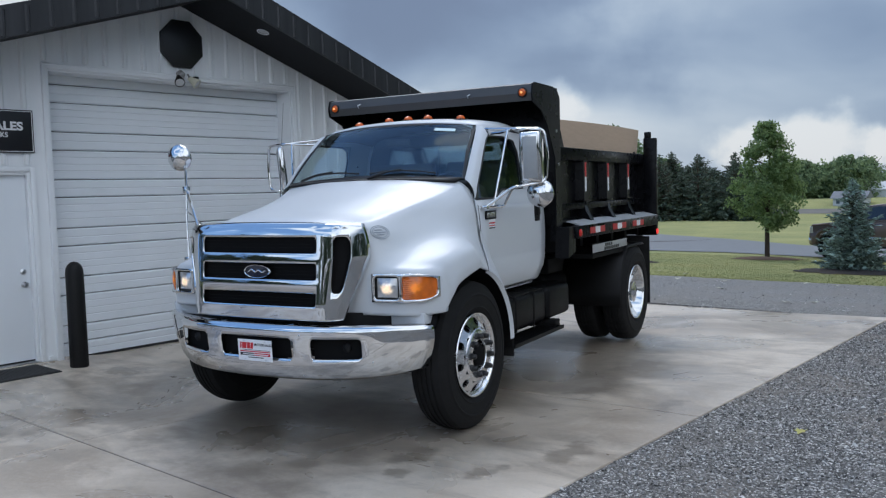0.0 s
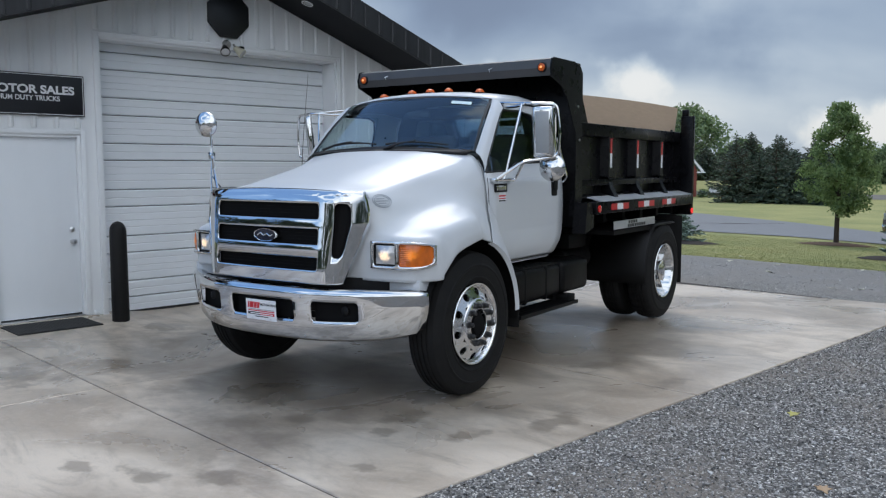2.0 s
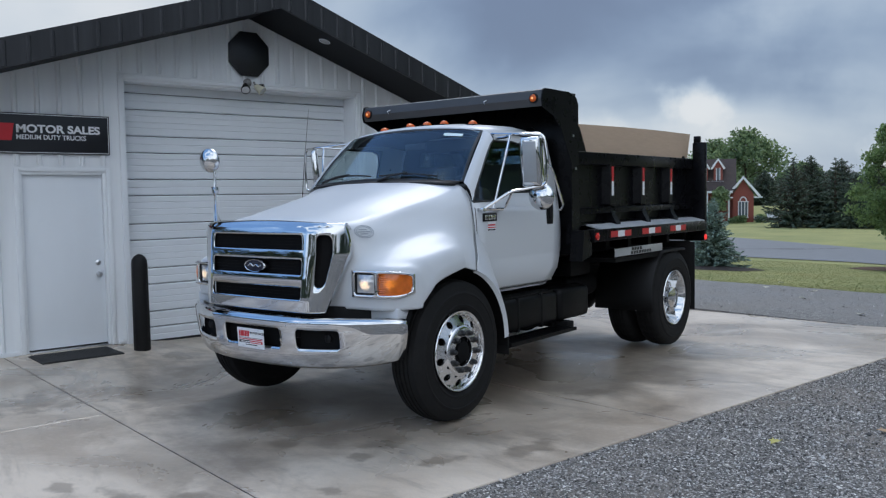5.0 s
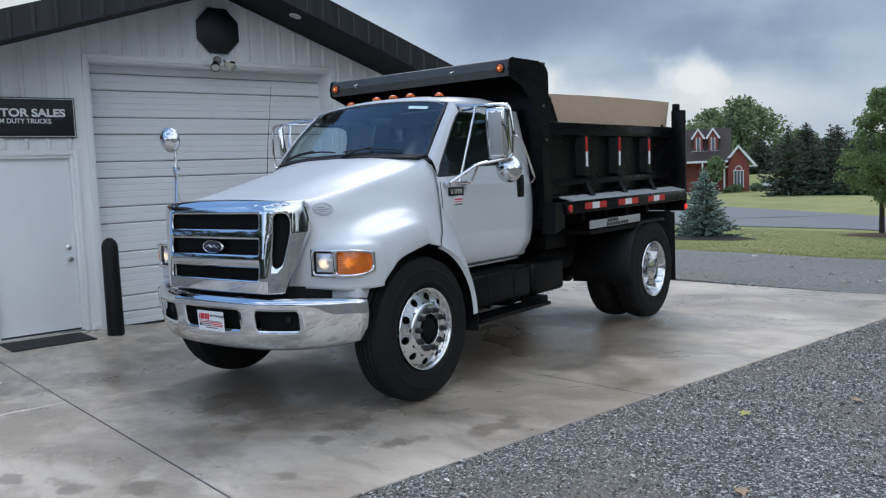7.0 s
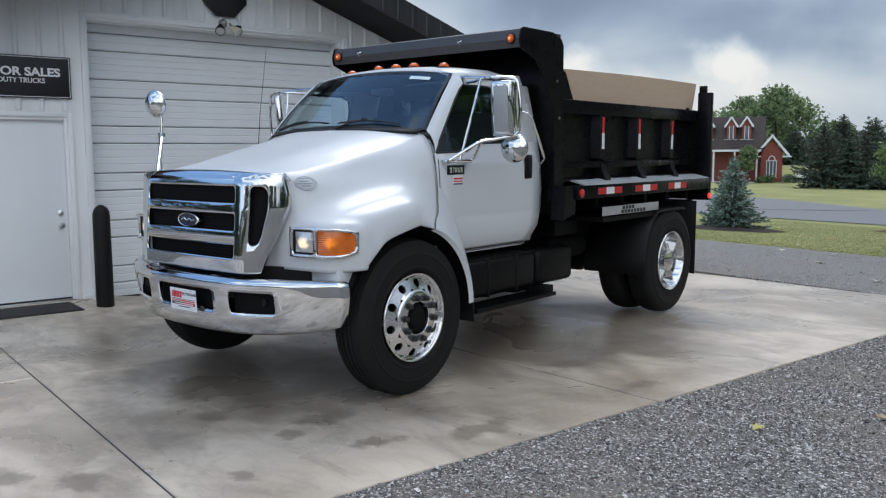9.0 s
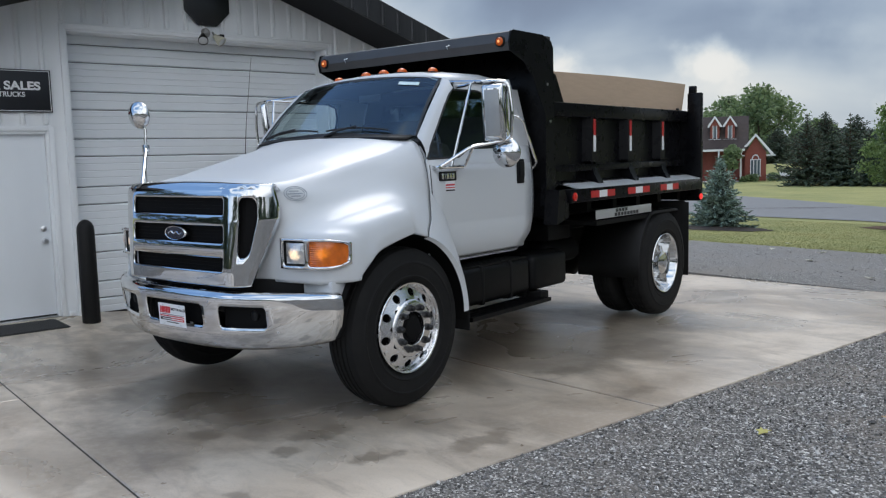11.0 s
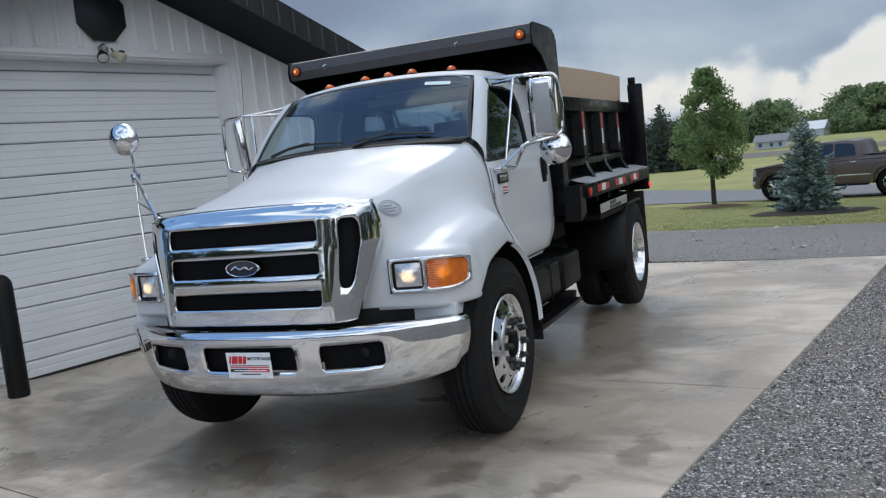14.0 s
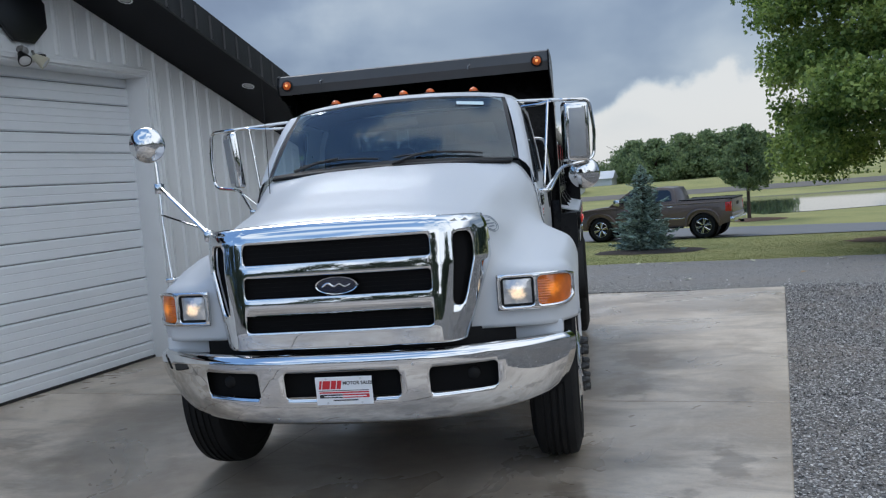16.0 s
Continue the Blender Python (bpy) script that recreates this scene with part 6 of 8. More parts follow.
# wipers
for x0, x1 in ((0.06, 0.74), (-0.72, -0.06)):
    bm = bmesh.new()
    a, b = screen(x0 if x0 > 0 else x0, 0.06), screen(x1, 0.06)
    pts = []
    for i in range(9):
        u = x0 + (x1 - x0) * i / 8
        pts.append(Vector(screen(u, 0.055 + 0.035 * math.sin(math.pi * i / 8))) + Vector((0, -0.016, 0.014)))
    tube(bm, pts, 0.007, 6)
    wiper = part("wiper", bm, M["seal"], windscreen, "black wiper blade")
    m = pts[4]
    tube_bm = bmesh.new()
    tube(tube_bm, [Vector((m.x - 0.30, m.y - 0.045, m.z - 0.055)), Vector((m.x - 0.15, m.y - 0.03, m.z - 0.01)), m + Vector((0, -0.006, 0.012))], [0.012, 0.009, 0.007], 6)
    part("arm", tube_bm, M["seal"], wiper)
# cab inside
part("dashboard", prismed([(0.52, 1.40), (0.52, 1.74), (0.62, 1.765), (0.86, 1.72), (0.95, 1.62), (0.93, 1.40)], "x", -0.86, 0.86, 0.02), M["interior"], cab)
for x0, x1 in ((0.10, 0.72), (-0.75, -0.05)):
    part("seat", prismed([(1.10, 1.25), (1.10, 1.38), (1.45, 1.36), (1.60, 1.95), (1.70, 1.95), (1.66, 1.25)], "x", x0, x1, 0.04), M["interior"], cab, "dark grey cloth seat")
bm = bmesh.new()
tube(bm, [(0.42 + 0.21 * math.cos(a), 1.02 + 0.21 * math.sin(a) * 0.5, 1.66 + 0.21 * math.sin(a) * 0.86) for a in (2 * math.pi * k / 24 for k in range(25))], 0.016, 8)
tube(bm, [(0.42, 1.03, 1.66), (0.42, 0.9, 1.58)], 0.03, 8)
tube(bm, [(0.22, 1.02, 1.66), (0.62, 1.02, 1.66)], 0.014, 6)
part("steering_wheel", bm, M["interior"], cab)
part("cab_floor", boxed(-0.9, 0.9, 0.45, 1.75, 0.88, 0.92), M["interior"], cab)
part("firewall", boxed(-0.84, 0.84, 0.47, 0.5, 0.9, 1.66), M["interior"], cab)
part("mirror_inside", boxed(-0.12, 0.12, 0.93, 0.96, 2.08, 2.14, 0.01), M["seal"], cab)
# five amber roof lamps
for x in (-0.52, -0.20, 0.0, 0.20, 0.52):
    z = 2.312 - 0.07 * (abs(x) / 0.858) ** 2.2
    bm = bmesh.new()
    box(bm, x - 0.042, x + 0.042, 1.06, 1.19, z - 0.015, z + 0.006, 0.005)
    lamp = part("roof_lamp", bm, M["plastic"], cab)
    bm = bmesh.new()
    rows = []
    for k in range(7):
        a = k / 6 * math.pi / 2
        rows.append([(x + 0.034 * math.cos(b) * math.cos(a), 1.12 + 0.055 * math.sin(b) * math.cos(a), z + 0.004 + 0.036 * math.sin(a)) for b in (2 * math.pi * j / 16 for j in range(16))])
    grid(bm, rows, close_v=True)
    part("lens", bm, M["amber_lit"], lamp, "lit amber lens", smooth=70)
# badges on the door
bm = bmesh.new()
box(bm, 0.983, 0.992, 0.59, 0.785, 1.455, 1.522, 0.003)
badge = part("badge", bm, M["plastic"], cab, "black model badge with bright figures")
for y, w in ((0.615, 0.022), (0.648, 0.008), (0.668, 0.024), (0.702, 0.024), (0.736, 0.024)):
    bm = bmesh.new()
    box(bm, 0.991, 0.9945, y, y + w, 1.468, 1.509, 0.002)
    if w > 0.01:
        box(bm, 0.9944, 0.9952, y + 0.007, y + w - 0.006, 1.478, 1.498)
    part("figure", bm, M["chrome"], badge)
part("sticker", boxed(0.9845, 0.9862, 0.66, 0.77, 1.378, 1.452), M["white"], cab, "small striped sticker")
part("stripe", boxed(0.9858, 0.987, 0.662, 0.768, 1.418, 1.43), M["red"], cab)
part("stripe", boxed(0.9858, 0.987, 0.662, 0.768, 1.40, 1.408), M["red"], cab)
part("stripe", boxed(0.9858, 0.987, 0.662, 0.768, 1.38, 1.39), M["ink"], cab)

# ----- mirrors -----
M["mirror"] = mat("mirror_glass", (0.9, 0.9, 0.9), 0.01, 1.0)


def door_mirror(s):
    out = 0.0 if s > 0 else 0.08      # the right-hand arms reach further out
    bm = bmesh.new()
    loop = [(1.17, 0.90, 2.16), (1.335, 0.965, 2.155), (1.36, 0.975, 1.95), (1.345, 0.98, 1.745), (1.19, 0.92, 1.715), (1.12, 0.80, 1.695)]
    tube(bm, rounded([(s * 0.80, 0.96, 2.185)] + [(s * (x + out * (1.6 if x > 1.3 else 1.0)), y, z) for x, y, z in loop] + [(s * 1.02, 0.545, 1.552)], 0.05), 0.0125, 8)
    tube(bm, [(s * 0.80, 0.98, 2.14), (s * 0.98, 0.93, 2.145), (s * (1.08 + out), 0.895, 2.16)], 0.011, 8)
    tube(bm, [(s * (1.055 + out), 0.90, 2.16), (s * 1.0, 0.72, 1.555)], 0.010, 8)
    tube(bm, rounded([(s * 1.02, 0.545, 1.552), (s * 1.04, 0.82, 1.552), (s * (1.12 + out), 0.82, 1.69)], 0.02), 0.010, 8)
    arm = part("mirror_arm", bm, M["chrome"], truck, "bright tubular mirror arms")
    for p in ((0.985, 0.55, 1.552), (0.985, 0.80, 1.552)):
        part("bracket", boxed(min(s * (p[0] - 0.02), s * (p[0] + 0.05)), max(s * (p[0] - 0.02), s * (p[0] + 0.05)), p[1] - 0.02, p[1] + 0.02, p[2] - 0.015, p[2] + 0.015, 0.005), M["chrome"], arm)
    bm = boxed(-0.098, 0.098, -0.05, 0.045, -0.21, 0.21, 0.03, 4)
    for v in bm.verts:
        if v.co.y < 0:
            v.co.x *= 0.90
            v.co.z *= 0.965
    head = part("mirror_head", bm, M["chrome"], truck, "tall chrome mirror head", smooth=50)
    head.matrix_local = pose(s * (1.235 + out * 0.7), 0.94, 1.935, 5, 0, 12 if s > 0 else -46) @ Matrix.Diagonal((1, 1 if s > 0 else 0.65, 1, 1))
    part("back_panel", boxed(-0.056, 0.056, -0.0535, -0.048, -0.165, 0.165, 0.0025), M["grey_panel"], head, "flat satin grey panel")
    part("mirror_glass", boxed(-0.072, 0.072, 0.043, 0.048, -0.185, 0.185, 0.002), M["mirror"], head)
    if s < 0:
        return
    bm = bmesh.new()
    lathe(bm, [(-0.052, 0.001), (-0.049, 0.035), (-0.038, 0.072), (-0.014, 0.104), (0.0, 0.112), (0.01, 0.11), (0.01, 0.001)], "y", 32)
    spot = part("round_mirror", bm, M["chrome"], truck, "round chrome spot mirror", smooth=50)
    spot.matrix_local = pose(s * 1.275, 1.02, 1.648, 0, 0, s * 10)
    part("stud", lathed([(-0.056, 0.001), (-0.056, 0.012), (-0.044, 0.014)], "y", 10, at=(-s * 0.035, 0, 0.015)), M["plastic"], spot)


for s in (1, -1):
    door_mirror(s)
# round mirror on its stalk over the right fender
bm = bmesh.new()
lathe(bm, [(-0.055, 0.001), (-0.052, 0.03), (-0.04, 0.065), (-0.015, 0.098), (0.0, 0.106), (0.012, 0.104), (0.012, 0.001)], "y", 36)
fm = part("fender_mirror", bm, M["chrome"], truck, "round chrome mirror on a stalk", smooth=50)
fm.matrix_local = pose(-1.265, -0.36, 2.01, 6, 0, 12)
bm = bmesh.new()
tube(bm, [(-1.265, -0.35, 1.99), (-1.235, -0.33, 1.90), (-1.225, -0.34, 1.74)], 0.011, 8)
tube(bm, [(-1.225, -0.34, 1.76), (-0.80, -0.655, 1.478)], 0.012, 8)
tube(bm, [(-1.225, -0.34, 1.74), (-1.215, -0.36, 1.55), (-1.17, -0.40, 1.20)], 0.007, 8)
tube(bm, [(-1.215, -0.36, 1.59), (-0.82, -0.60, 1.49)], 0.007, 8)
stalk = part("mirror_stalk", bm, M["chrome"], truck, "bright mirror stalk")
part("foot", boxed(-0.815, -0.765, -0.675, -0.625, 1.425, 1.492, 0.012), M["chrome"], stalk)
part("clamp", boxed(-1.245, -1.20, -0.365, -0.32, 1.72, 1.78, 0.006), M["chrome"], stalk)
part("foot", boxed(-1.20, -1.14, -0.43, -0.37, 1.19, 1.22, 0.008), M["chrome"], stalk)
part("antenna", tubed([(-0.77, 0.26, 1.60), (-0.776, 0.30, 1.95), (-0.814, 0.41, 2.47)], [0.0034, 0.0024, 0.0014], 5), M["plastic"], truck, "thin black whip antenna")

# ----- chassis, steps, tank -----
bm = bmesh.new()
for s in (1, -1):
    box(bm, min(s * 0.36, s * 0.44), max(s * 0.36, s * 0.44), -0.60, 4.85, 0.62, 0.87, 0.01)
for y in (0.2, 1.2, 2.2, 3.2, 4.7):
    box(bm, -0.36, 0.36, y, y + 0.1, 0.66, 0.83)
part("frame", bm, M["chassis"], truck, "black ladder frame")
part("rear_axle", lathed([(-0.95, 0.07), (-0.25, 0.08), (-0.16, 0.19), (0.16, 0.19), (0.25, 0.08), (0.95, 0.07)], "x", 20, at=(0, 3.92, 0.51)), M["chassis"], truck)
part("front_axle", prismed([(-0.07, 0.42), (0.07, 0.42), (0.07, 0.54), (-0.07, 0.54)], "x", -0.92, 0.92, 0.02), M["chassis"], truck)
part("prop_shaft", tubed([(0, 0.9, 0.62), (0, 3.8, 0.55)], 0.055, 12), M["chassis"], truck)
part("engine", boxed(-0.38, 0.38, -0.45, 0.6, 0.55, 1.2, 0.05), M["chassis"], truck)
for s in (1, -1):
    for y0 in (-0.62, 3.2):
        bm = bmesh.new()
        for k in range(4):
            pts = [(s * 0.46, y0 + i / 8 * 1.45, 0.585 + k * 0.018 + 0.09 * (abs(i - 4) / 4) ** 2) for i in range(9)]
            tube(bm, pts, 0.022, 6)
        part("leaf_spring", bm, M["chassis"], truck)
M["step"] = mat("step_black", (0.0045, 0.0045, 0.005), 0.4, var=0.4, scale=12, spec=0.12, tint=(0.009, 0.009, 0.0088), bump=0.1, bump_scale=200)
for s in (1, -1):
    def bx(x0, x1, *r, **k):
        return boxed(min(s * x0, s * x1), max(s * x0, s * x1), *r, **k)
    tank = part("step_box", bx(0.55, 1.03, 0.70, 1.70, 0.50, 0.79, bevel=0.045, seg=3), M["step"], truck, "black fuel tank box under the cab")
    part("rear_box", bx(0.55, 1.045, 1.715, 2.27, 0.505, 0.80, bevel=0.05, seg=3), M["step"], truck, "black side tank")
    bm = bmesh.new()
    for k in range(5):
        box(bm, min(s * (0.80 + k * 0.045), s * (0.825 + k * 0.045)), max(s * (0.80 + k * 0.045), s * (0.825 + k * 0.045)), 0.74, 1.66, 0.788, 0.80, 0.003)
    part("tread", bm, M["step"], tank)
    for y in (1.02, 1.40):
        part("strap", bx(0.54, 1.036, y, y + 0.035, 0.495, 0.796, bevel=0.012), M["chassis"], tank)
    part("bracket", bx(0.70, 1.09, 1.76, 1.88, 0.44, 0.50, bevel=0.008), M["chassis"], tank)
    bm = bmesh.new()
    box(bm, min(s * 0.93, s * 0.945), max(s * 0.93, s * 0.945), 0.74, 1.82, 0.425, 0.455)
    box(bm, min(s * 1.135, s * 1.15), max(s * 1.135, s * 1.15), 0.74, 1.82, 0.425, 0.455)
    for k in range(31):
        y = 0.74 + k * 0.0355
        box(bm, min(s * 0.945, s * 1.135), max(s * 0.945, s * 1.135), y, y + 0.013, 0.42, 0.452)
    for x in (0.99, 1.04, 1.09):
        box(bm, min(s * x, s * (x + 0.012)), max(s * x, s * (x + 0.012)), 0.74, 1.82, 0.425, 0.450)
    step = part("step", bm, M["step"], truck, "black grated cab step", smooth=0)
    for y in (0.85, 1.70):
        part("hanger", bx(0.94, 0.96, y, y + 0.05, 0.42, 0.56), M["chassis"], step)
    part("hose_cap", lathed([(0, 0.03), (0.02, 0.028), (0.02, 0.001)], "x", 14, at=(s * 1.0, 0.72, 0.76)), M["stainless"], tank)

# ----- dump bed -----
bed = part("bed_floor", boxed(-1.0, 1.0, 2.0, 4.88, 1.22, 1.28), M["black"], truck, "black steel dump bed")
bm = bmesh.new()
box(bm, -1.056, 1.056, 1.955, 2.03, 1.10, 2.55, 0.008)
bulkhead = part("bulkhead", bm, M["black"], bed)
for x in (-0.6, -0.2, 0.2, 0.6):
    part("rib", boxed(x - 0.04, x + 0.04, 1.92, 1.957, 1.2, 2.3, 0.006), M["black"], bulkhead)
# cab shield
bm = bmesh.new()
prism(bm, [(1.415, 2.435), (1.395, 2.50), (1.42, 2.575), (1.46, 2.588), (2.0, 2.588), (2.0, 2.565), (1.46, 2.562), (1.425, 2.548), (1.415, 2.50), (1.43, 2.44)], "x", -1.055, 1.055)
prism(bm, [(1.425, 2.435), (1.425, 2.45), (1.75, 2.50), (1.75, 2.485)], "x", -1.05, 1.05)
part("cab_shield", bm, M["shield"], bed, "black cab shield")
for s in (1, -1):
    bm = bmesh.new()
    prism(bm, [(1.40, 2.43), (1.385, 2.50), (1.41, 2.58), (1.445, 2.592), (1.86, 2.592), (1.985, 2.555), (2.03, 2.50), (2.03, 1.30), (1.90, 1.30), (1.90, 1.95), (1.72, 2.25), (1.60, 2.36)], "x", s * 1.055, s * 1.067)
    part("shield_side", bm, M["black"], bed)
    for y, z in ((1.93, 2.2), (1.97, 1.9)):
        part("bolt", lathed([(0, 0.012), (0.008, 0.012), (0.008, 0.001)], "x", 8, at=(s * 1.066, y, z)), M["stainless"], bed)
for x in (-0.985, 0.975):
    lamp = part("marker_lamp", lathed([(0.01, 0.044), (-0.006, 0.044), (-0.012, 0.036)], "y", 20, at=(x, 1.395, 2.505)), M["plastic"], bed)
    part("lens", lathed([(-0.010, 0.033), (-0.020, 0.027), (-0.024, 0.001)], "y", 20, at=(x, 1.395, 2.505)), M["amber_lit"], lamp, "lit amber lens")
    part("bulb", lathed([(-0.0235, 0.011), (-0.0265, 0.007), (-0.0275, 0.001)], "y", 12, at=(x, 1.395, 2.505)), M["bulb_lit"], lamp, "glowing bulb")
for x in (-0.72, 0.45):
    part("eye", tubed([(x, 1.41, 2.49), (x + 0.01, 1.37, 2.515), (x + 0.02, 1.41, 2.53)], 0.005, 6), M["stainless"], bed)
# sides
for s in (1, -1):
    def bx(x0, x1, *r, **k):
        return boxed(min(s * x0, s * x1), max(s * x0, s * x1), *r, **k)
    part("side_sheet", bx(0.955, 0.965, 2.02, 4.86, 1.26, 2.06), M["black"], bed)
    part("top_rail", bx(0.945, 1.055, 2.02, 4.83, 1.945, 2.065, bevel=0.012), M["black"], bed)
    for y in (2.765, 3.485, 4.225):
        bm = bmesh.new()
        yc = y
        prism(bm, [(s * 0.965, yc - 0.085), (s * 1.045, yc - 0.05), (s * 1.045, yc + 0.05), (s * 0.965, yc + 0.085)], "z", 1.56, 1.946)
        post = part("side_post", bm, M["black"], bed)
        bm = bmesh.new()
        prism(bm, [(s * 0.965, 1.30), (s * 1.12, 1.345), (s * 1.06, 1.45), (s * 1.03, 1.56), (s * 0.965, 1.56)], "y", yc - 0.045, yc + 0.045)
        part("gusset", bm, M["black"], post)
        part("tape_red", bx(1.045, 1.0475, yc - 0.022, yc + 0.022, 1.79, 1.935), M["tape_red"], post, "red reflective tape")
        part("tape_white", bx(1.045, 1.0475, yc - 0.022, yc + 0.022, 1.645, 1.79), M["tape_white"], post, "white reflective tape")
        part("foot_plate", bx(0.97, 1.065, yc - 0.10, yc + 0.10, 1.553, 1.563), M["black"], post)
    part("lower_bar", bx(0.965, 1.045, 2.05, 4.78, 1.475, 1.535, bevel=0.008), M["black"], bed)
    # sloped dirt shedder and rub rail
    bm = bmesh.new()
    prism(bm, [(s * 1.045, 1.374), (s * 1.205, 1.335), (s * 1.205, 1.323), (s * 1.045, 1.362)], "y", 2.20, 4.84)
    part("shelf_back", prismed([(s * 0.96, 1.395), (s * 1.046, 1.375), (s * 1.046, 1.362), (s * 0.96, 1.383)], "y", 2.07, 4.84), M["black"], bed)
    part("shelf", bm, M["shelf"], bed, "sloped side shelf, coloured pale for the sky it reflects")
    rail = part("rub_rail", bx(1.08, 1.218, 2.05, 4.84, 1.215, 1.330, bevel=0.01), M["black"], bed)
    for y0, y1 in ((2.38, 2.82), (3.08, 3.54), (3.79, 4.22)):
        d = (y1 - y0) / 3
        for k, m in enumerate(("tape_red", "tape_white", "tape_red")):
            part(m, bx(1.218, 1.2205, y0 + k * d, y0 + (k + 1) * d, 1.245, 1.305), M[m], rail)
    part("front_reflector", lathed([(0, 0.036), (0.01, 0.036), (0.016, 0.026), (0.018, 0.001)], "x", 18, at=(s * 1.217, 2.10, 1.268)), M["redlens"], rail)
    bm = bmesh.new()
    prism(bm, [(1.90, 1.20), (1.93, 1.40), (2.06, 1.60), (2.06, 1.20)], "x", s * 1.0, s * 1.06)
    prism(bm, [(1.86, 1.05), (1.90, 1.33), (1.99, 1.33), (2.05, 1.215), (2.05, 1.10)], "x", s * 1.06, s * 1.19)
    part("front_corner", bm, M["black"], bed)
    # board pockets and corner post
    bm = bmesh.new()
    prism(bm, [(2.05, 2.05), (2.05, 2.10), (2.13, 2.31), (2.19, 2.30), (2.33, 2.05)], "x", s * 0.962, s * 0.992)
    part("board_pocket", bm, M["black"], bed)
    bm = bmesh.new()
    box(bm, min(s * 1.05, s * 1.205), max(s * 1.05, s * 1.205), 4.835, 4.91, 1.085, 2.255, 0.012)
    box(bm, min(s * 0.945, s * 1.052), max(s * 0.945, s * 1.052), 4.845, 4.90, 1.085, 2.06)
    post = part("corner_post", bm, M["black"], bed)
    part("post_cap", bx(1.062, 1.135, 4.838, 4.905, 2.25, 2.33, bevel=0.01), M["black"], post)
    part("tail_lamp", lathed([(0, 0.032), (0.012, 0.030), (0.016, 0.001)], "x", 16, at=(s * 1.205, 4.85, 1.135)), M["red_lit"], post, "lit red marker lamp")
    # plywood board standing in the pockets
    bm = bmesh.new()
    n = 12
    rows = []
    for i in range(n + 1):
        u = i / n
        y = 2.26 + u * 2.80
        x = s * (0.935 + 0.012 * math.sin(math.pi * u))
        zt = 2.335 + 0.035 * u + 0.01 * math.sin(math.pi * u)
        yb = y - (0.10 * max(0.0, u - 0.9) / 0.1)      # the rear end is cut on the slant
        rows.append([(x, yb, 2.06), (x, y, zt), (x - s * 0.035, y, zt), (x - s * 0.035, yb, 2.06)])
    vs = grid(bm, rows, close_v=True)
    bm.faces.new(vs[0]), bm.faces.new(vs[-1])
    part("side_board", bm, M["ply"], bed, "bare plywood side board", smooth=30)
    # mudguards and flaps
    bm = bmesh.new()
    pts = [(0.60 * math.cos(radians(a)) + 3.92, 0.53 + 0.60 * math.sin(radians(a))) for a in range(60, 186, 9)] + [(3.315, 0.42)]
    pts = [(y, z) if z < 1.045 else (y, 1.045) for y, z in pts]
    grid(bm, [[(s * 0.55, y, z), (s * 1.20, y, z), (s * 1.215, y + 0.006, z - 0.02)] for y, z in pts])
    solid(part("mudguard", bm, M["plastic"], truck, "black plastic quarter fender", smooth=50), 0.008)
    guard = part("guard_plate", bx(1.195, 1.2, 2.50, 3.62, 1.048, 1.128, bevel=0.002), M["plate_metal"], truck, "pale metal strip with dark print")
    for k in range(4):
        part("print", bx(1.2, 1.2015, 2.87 + k * 0.062, 2.918 + k * 0.062, 1.091, 1.122), M["ink"], guard)
    for k in range(8):
        part("print", bx(1.2, 1.2015, 2.85 + k * 0.062, 2.898 + k * 0.062, 1.054, 1.085), M["ink"], guard)
    bm = bmesh.new()
    box(bm, min(s * 0.55, s * 1.18), max(s * 0.55, s * 1.18), 2.55, 3.60, 0.99, 1.03)
    part("guard_arm", bm, M["chassis"], truck)
    part("rear_flap", bx(0.60, 1.19, 4.555, 4.567, 0.30, 1.09, bevel=0.003), M["rubber"], truck, "black rubber mud flap")
part("tailgate", boxed(-0.95, 0.95, 4.80, 4.87, 1.20, 2.10, 0.01), M["black"], bed)
for s in (1, -1):
    part("subframe", boxed(min(s * 0.36, s * 0.45), max(s * 0.36, s * 0.45), 1.95, 4.80, 0.88, 1.10), M["chassis"], truck)
for y in (2.2, 2.7, 3.2, 3.7, 4.2, 4.7):
    part("cross_member", boxed(-1.0, 1.0, y, y + 0.08, 1.10, 1.22), M["chassis"], bed)
part("hoist", tubed([(0, 2.3, 0.85), (0, 3.6, 1.12)], 0.10, 14), M["chassis"], truck)
part("rear_crossbar", boxed(-1.05, 1.05, 4.70, 4.80, 0.98, 1.09, 0.01), M["chassis"], truck)
# fittings behind the cab
for s in (1, -1):
    part("air_tank", lathed([(-0.30, 0.001), (-0.29, 0.09), (-0.26, 0.115), (0.26, 0.115), (0.29, 0.09), (0.30, 0.001)], "y", 18, at=(s * 0.62, 2.75, 0.72)), M["chassis"], truck)
part("fuel_filter", lathed([(0, 0.06), (0.16, 0.06), (0.17, 0.001)], "z", 14, at=(0.80, 2.42, 0.62)), M["chassis"], truck)
part("battery_box", boxed(0.45, 0.80, 2.35, 2.75, 0.85, 1.0, 0.02), M["chassis"], truck)

# ---------- lawn, trees, house, pickup, pond ----------
def scatter_mesh(name, verts, faces, material, parent=None):
    me = bpy.data.meshes.new(name)
    me.from_pydata(verts, [], faces)
    me.materials.append(material)
    ob = new(name, me)
    if parent:
        ob.parent = parent
    return ob


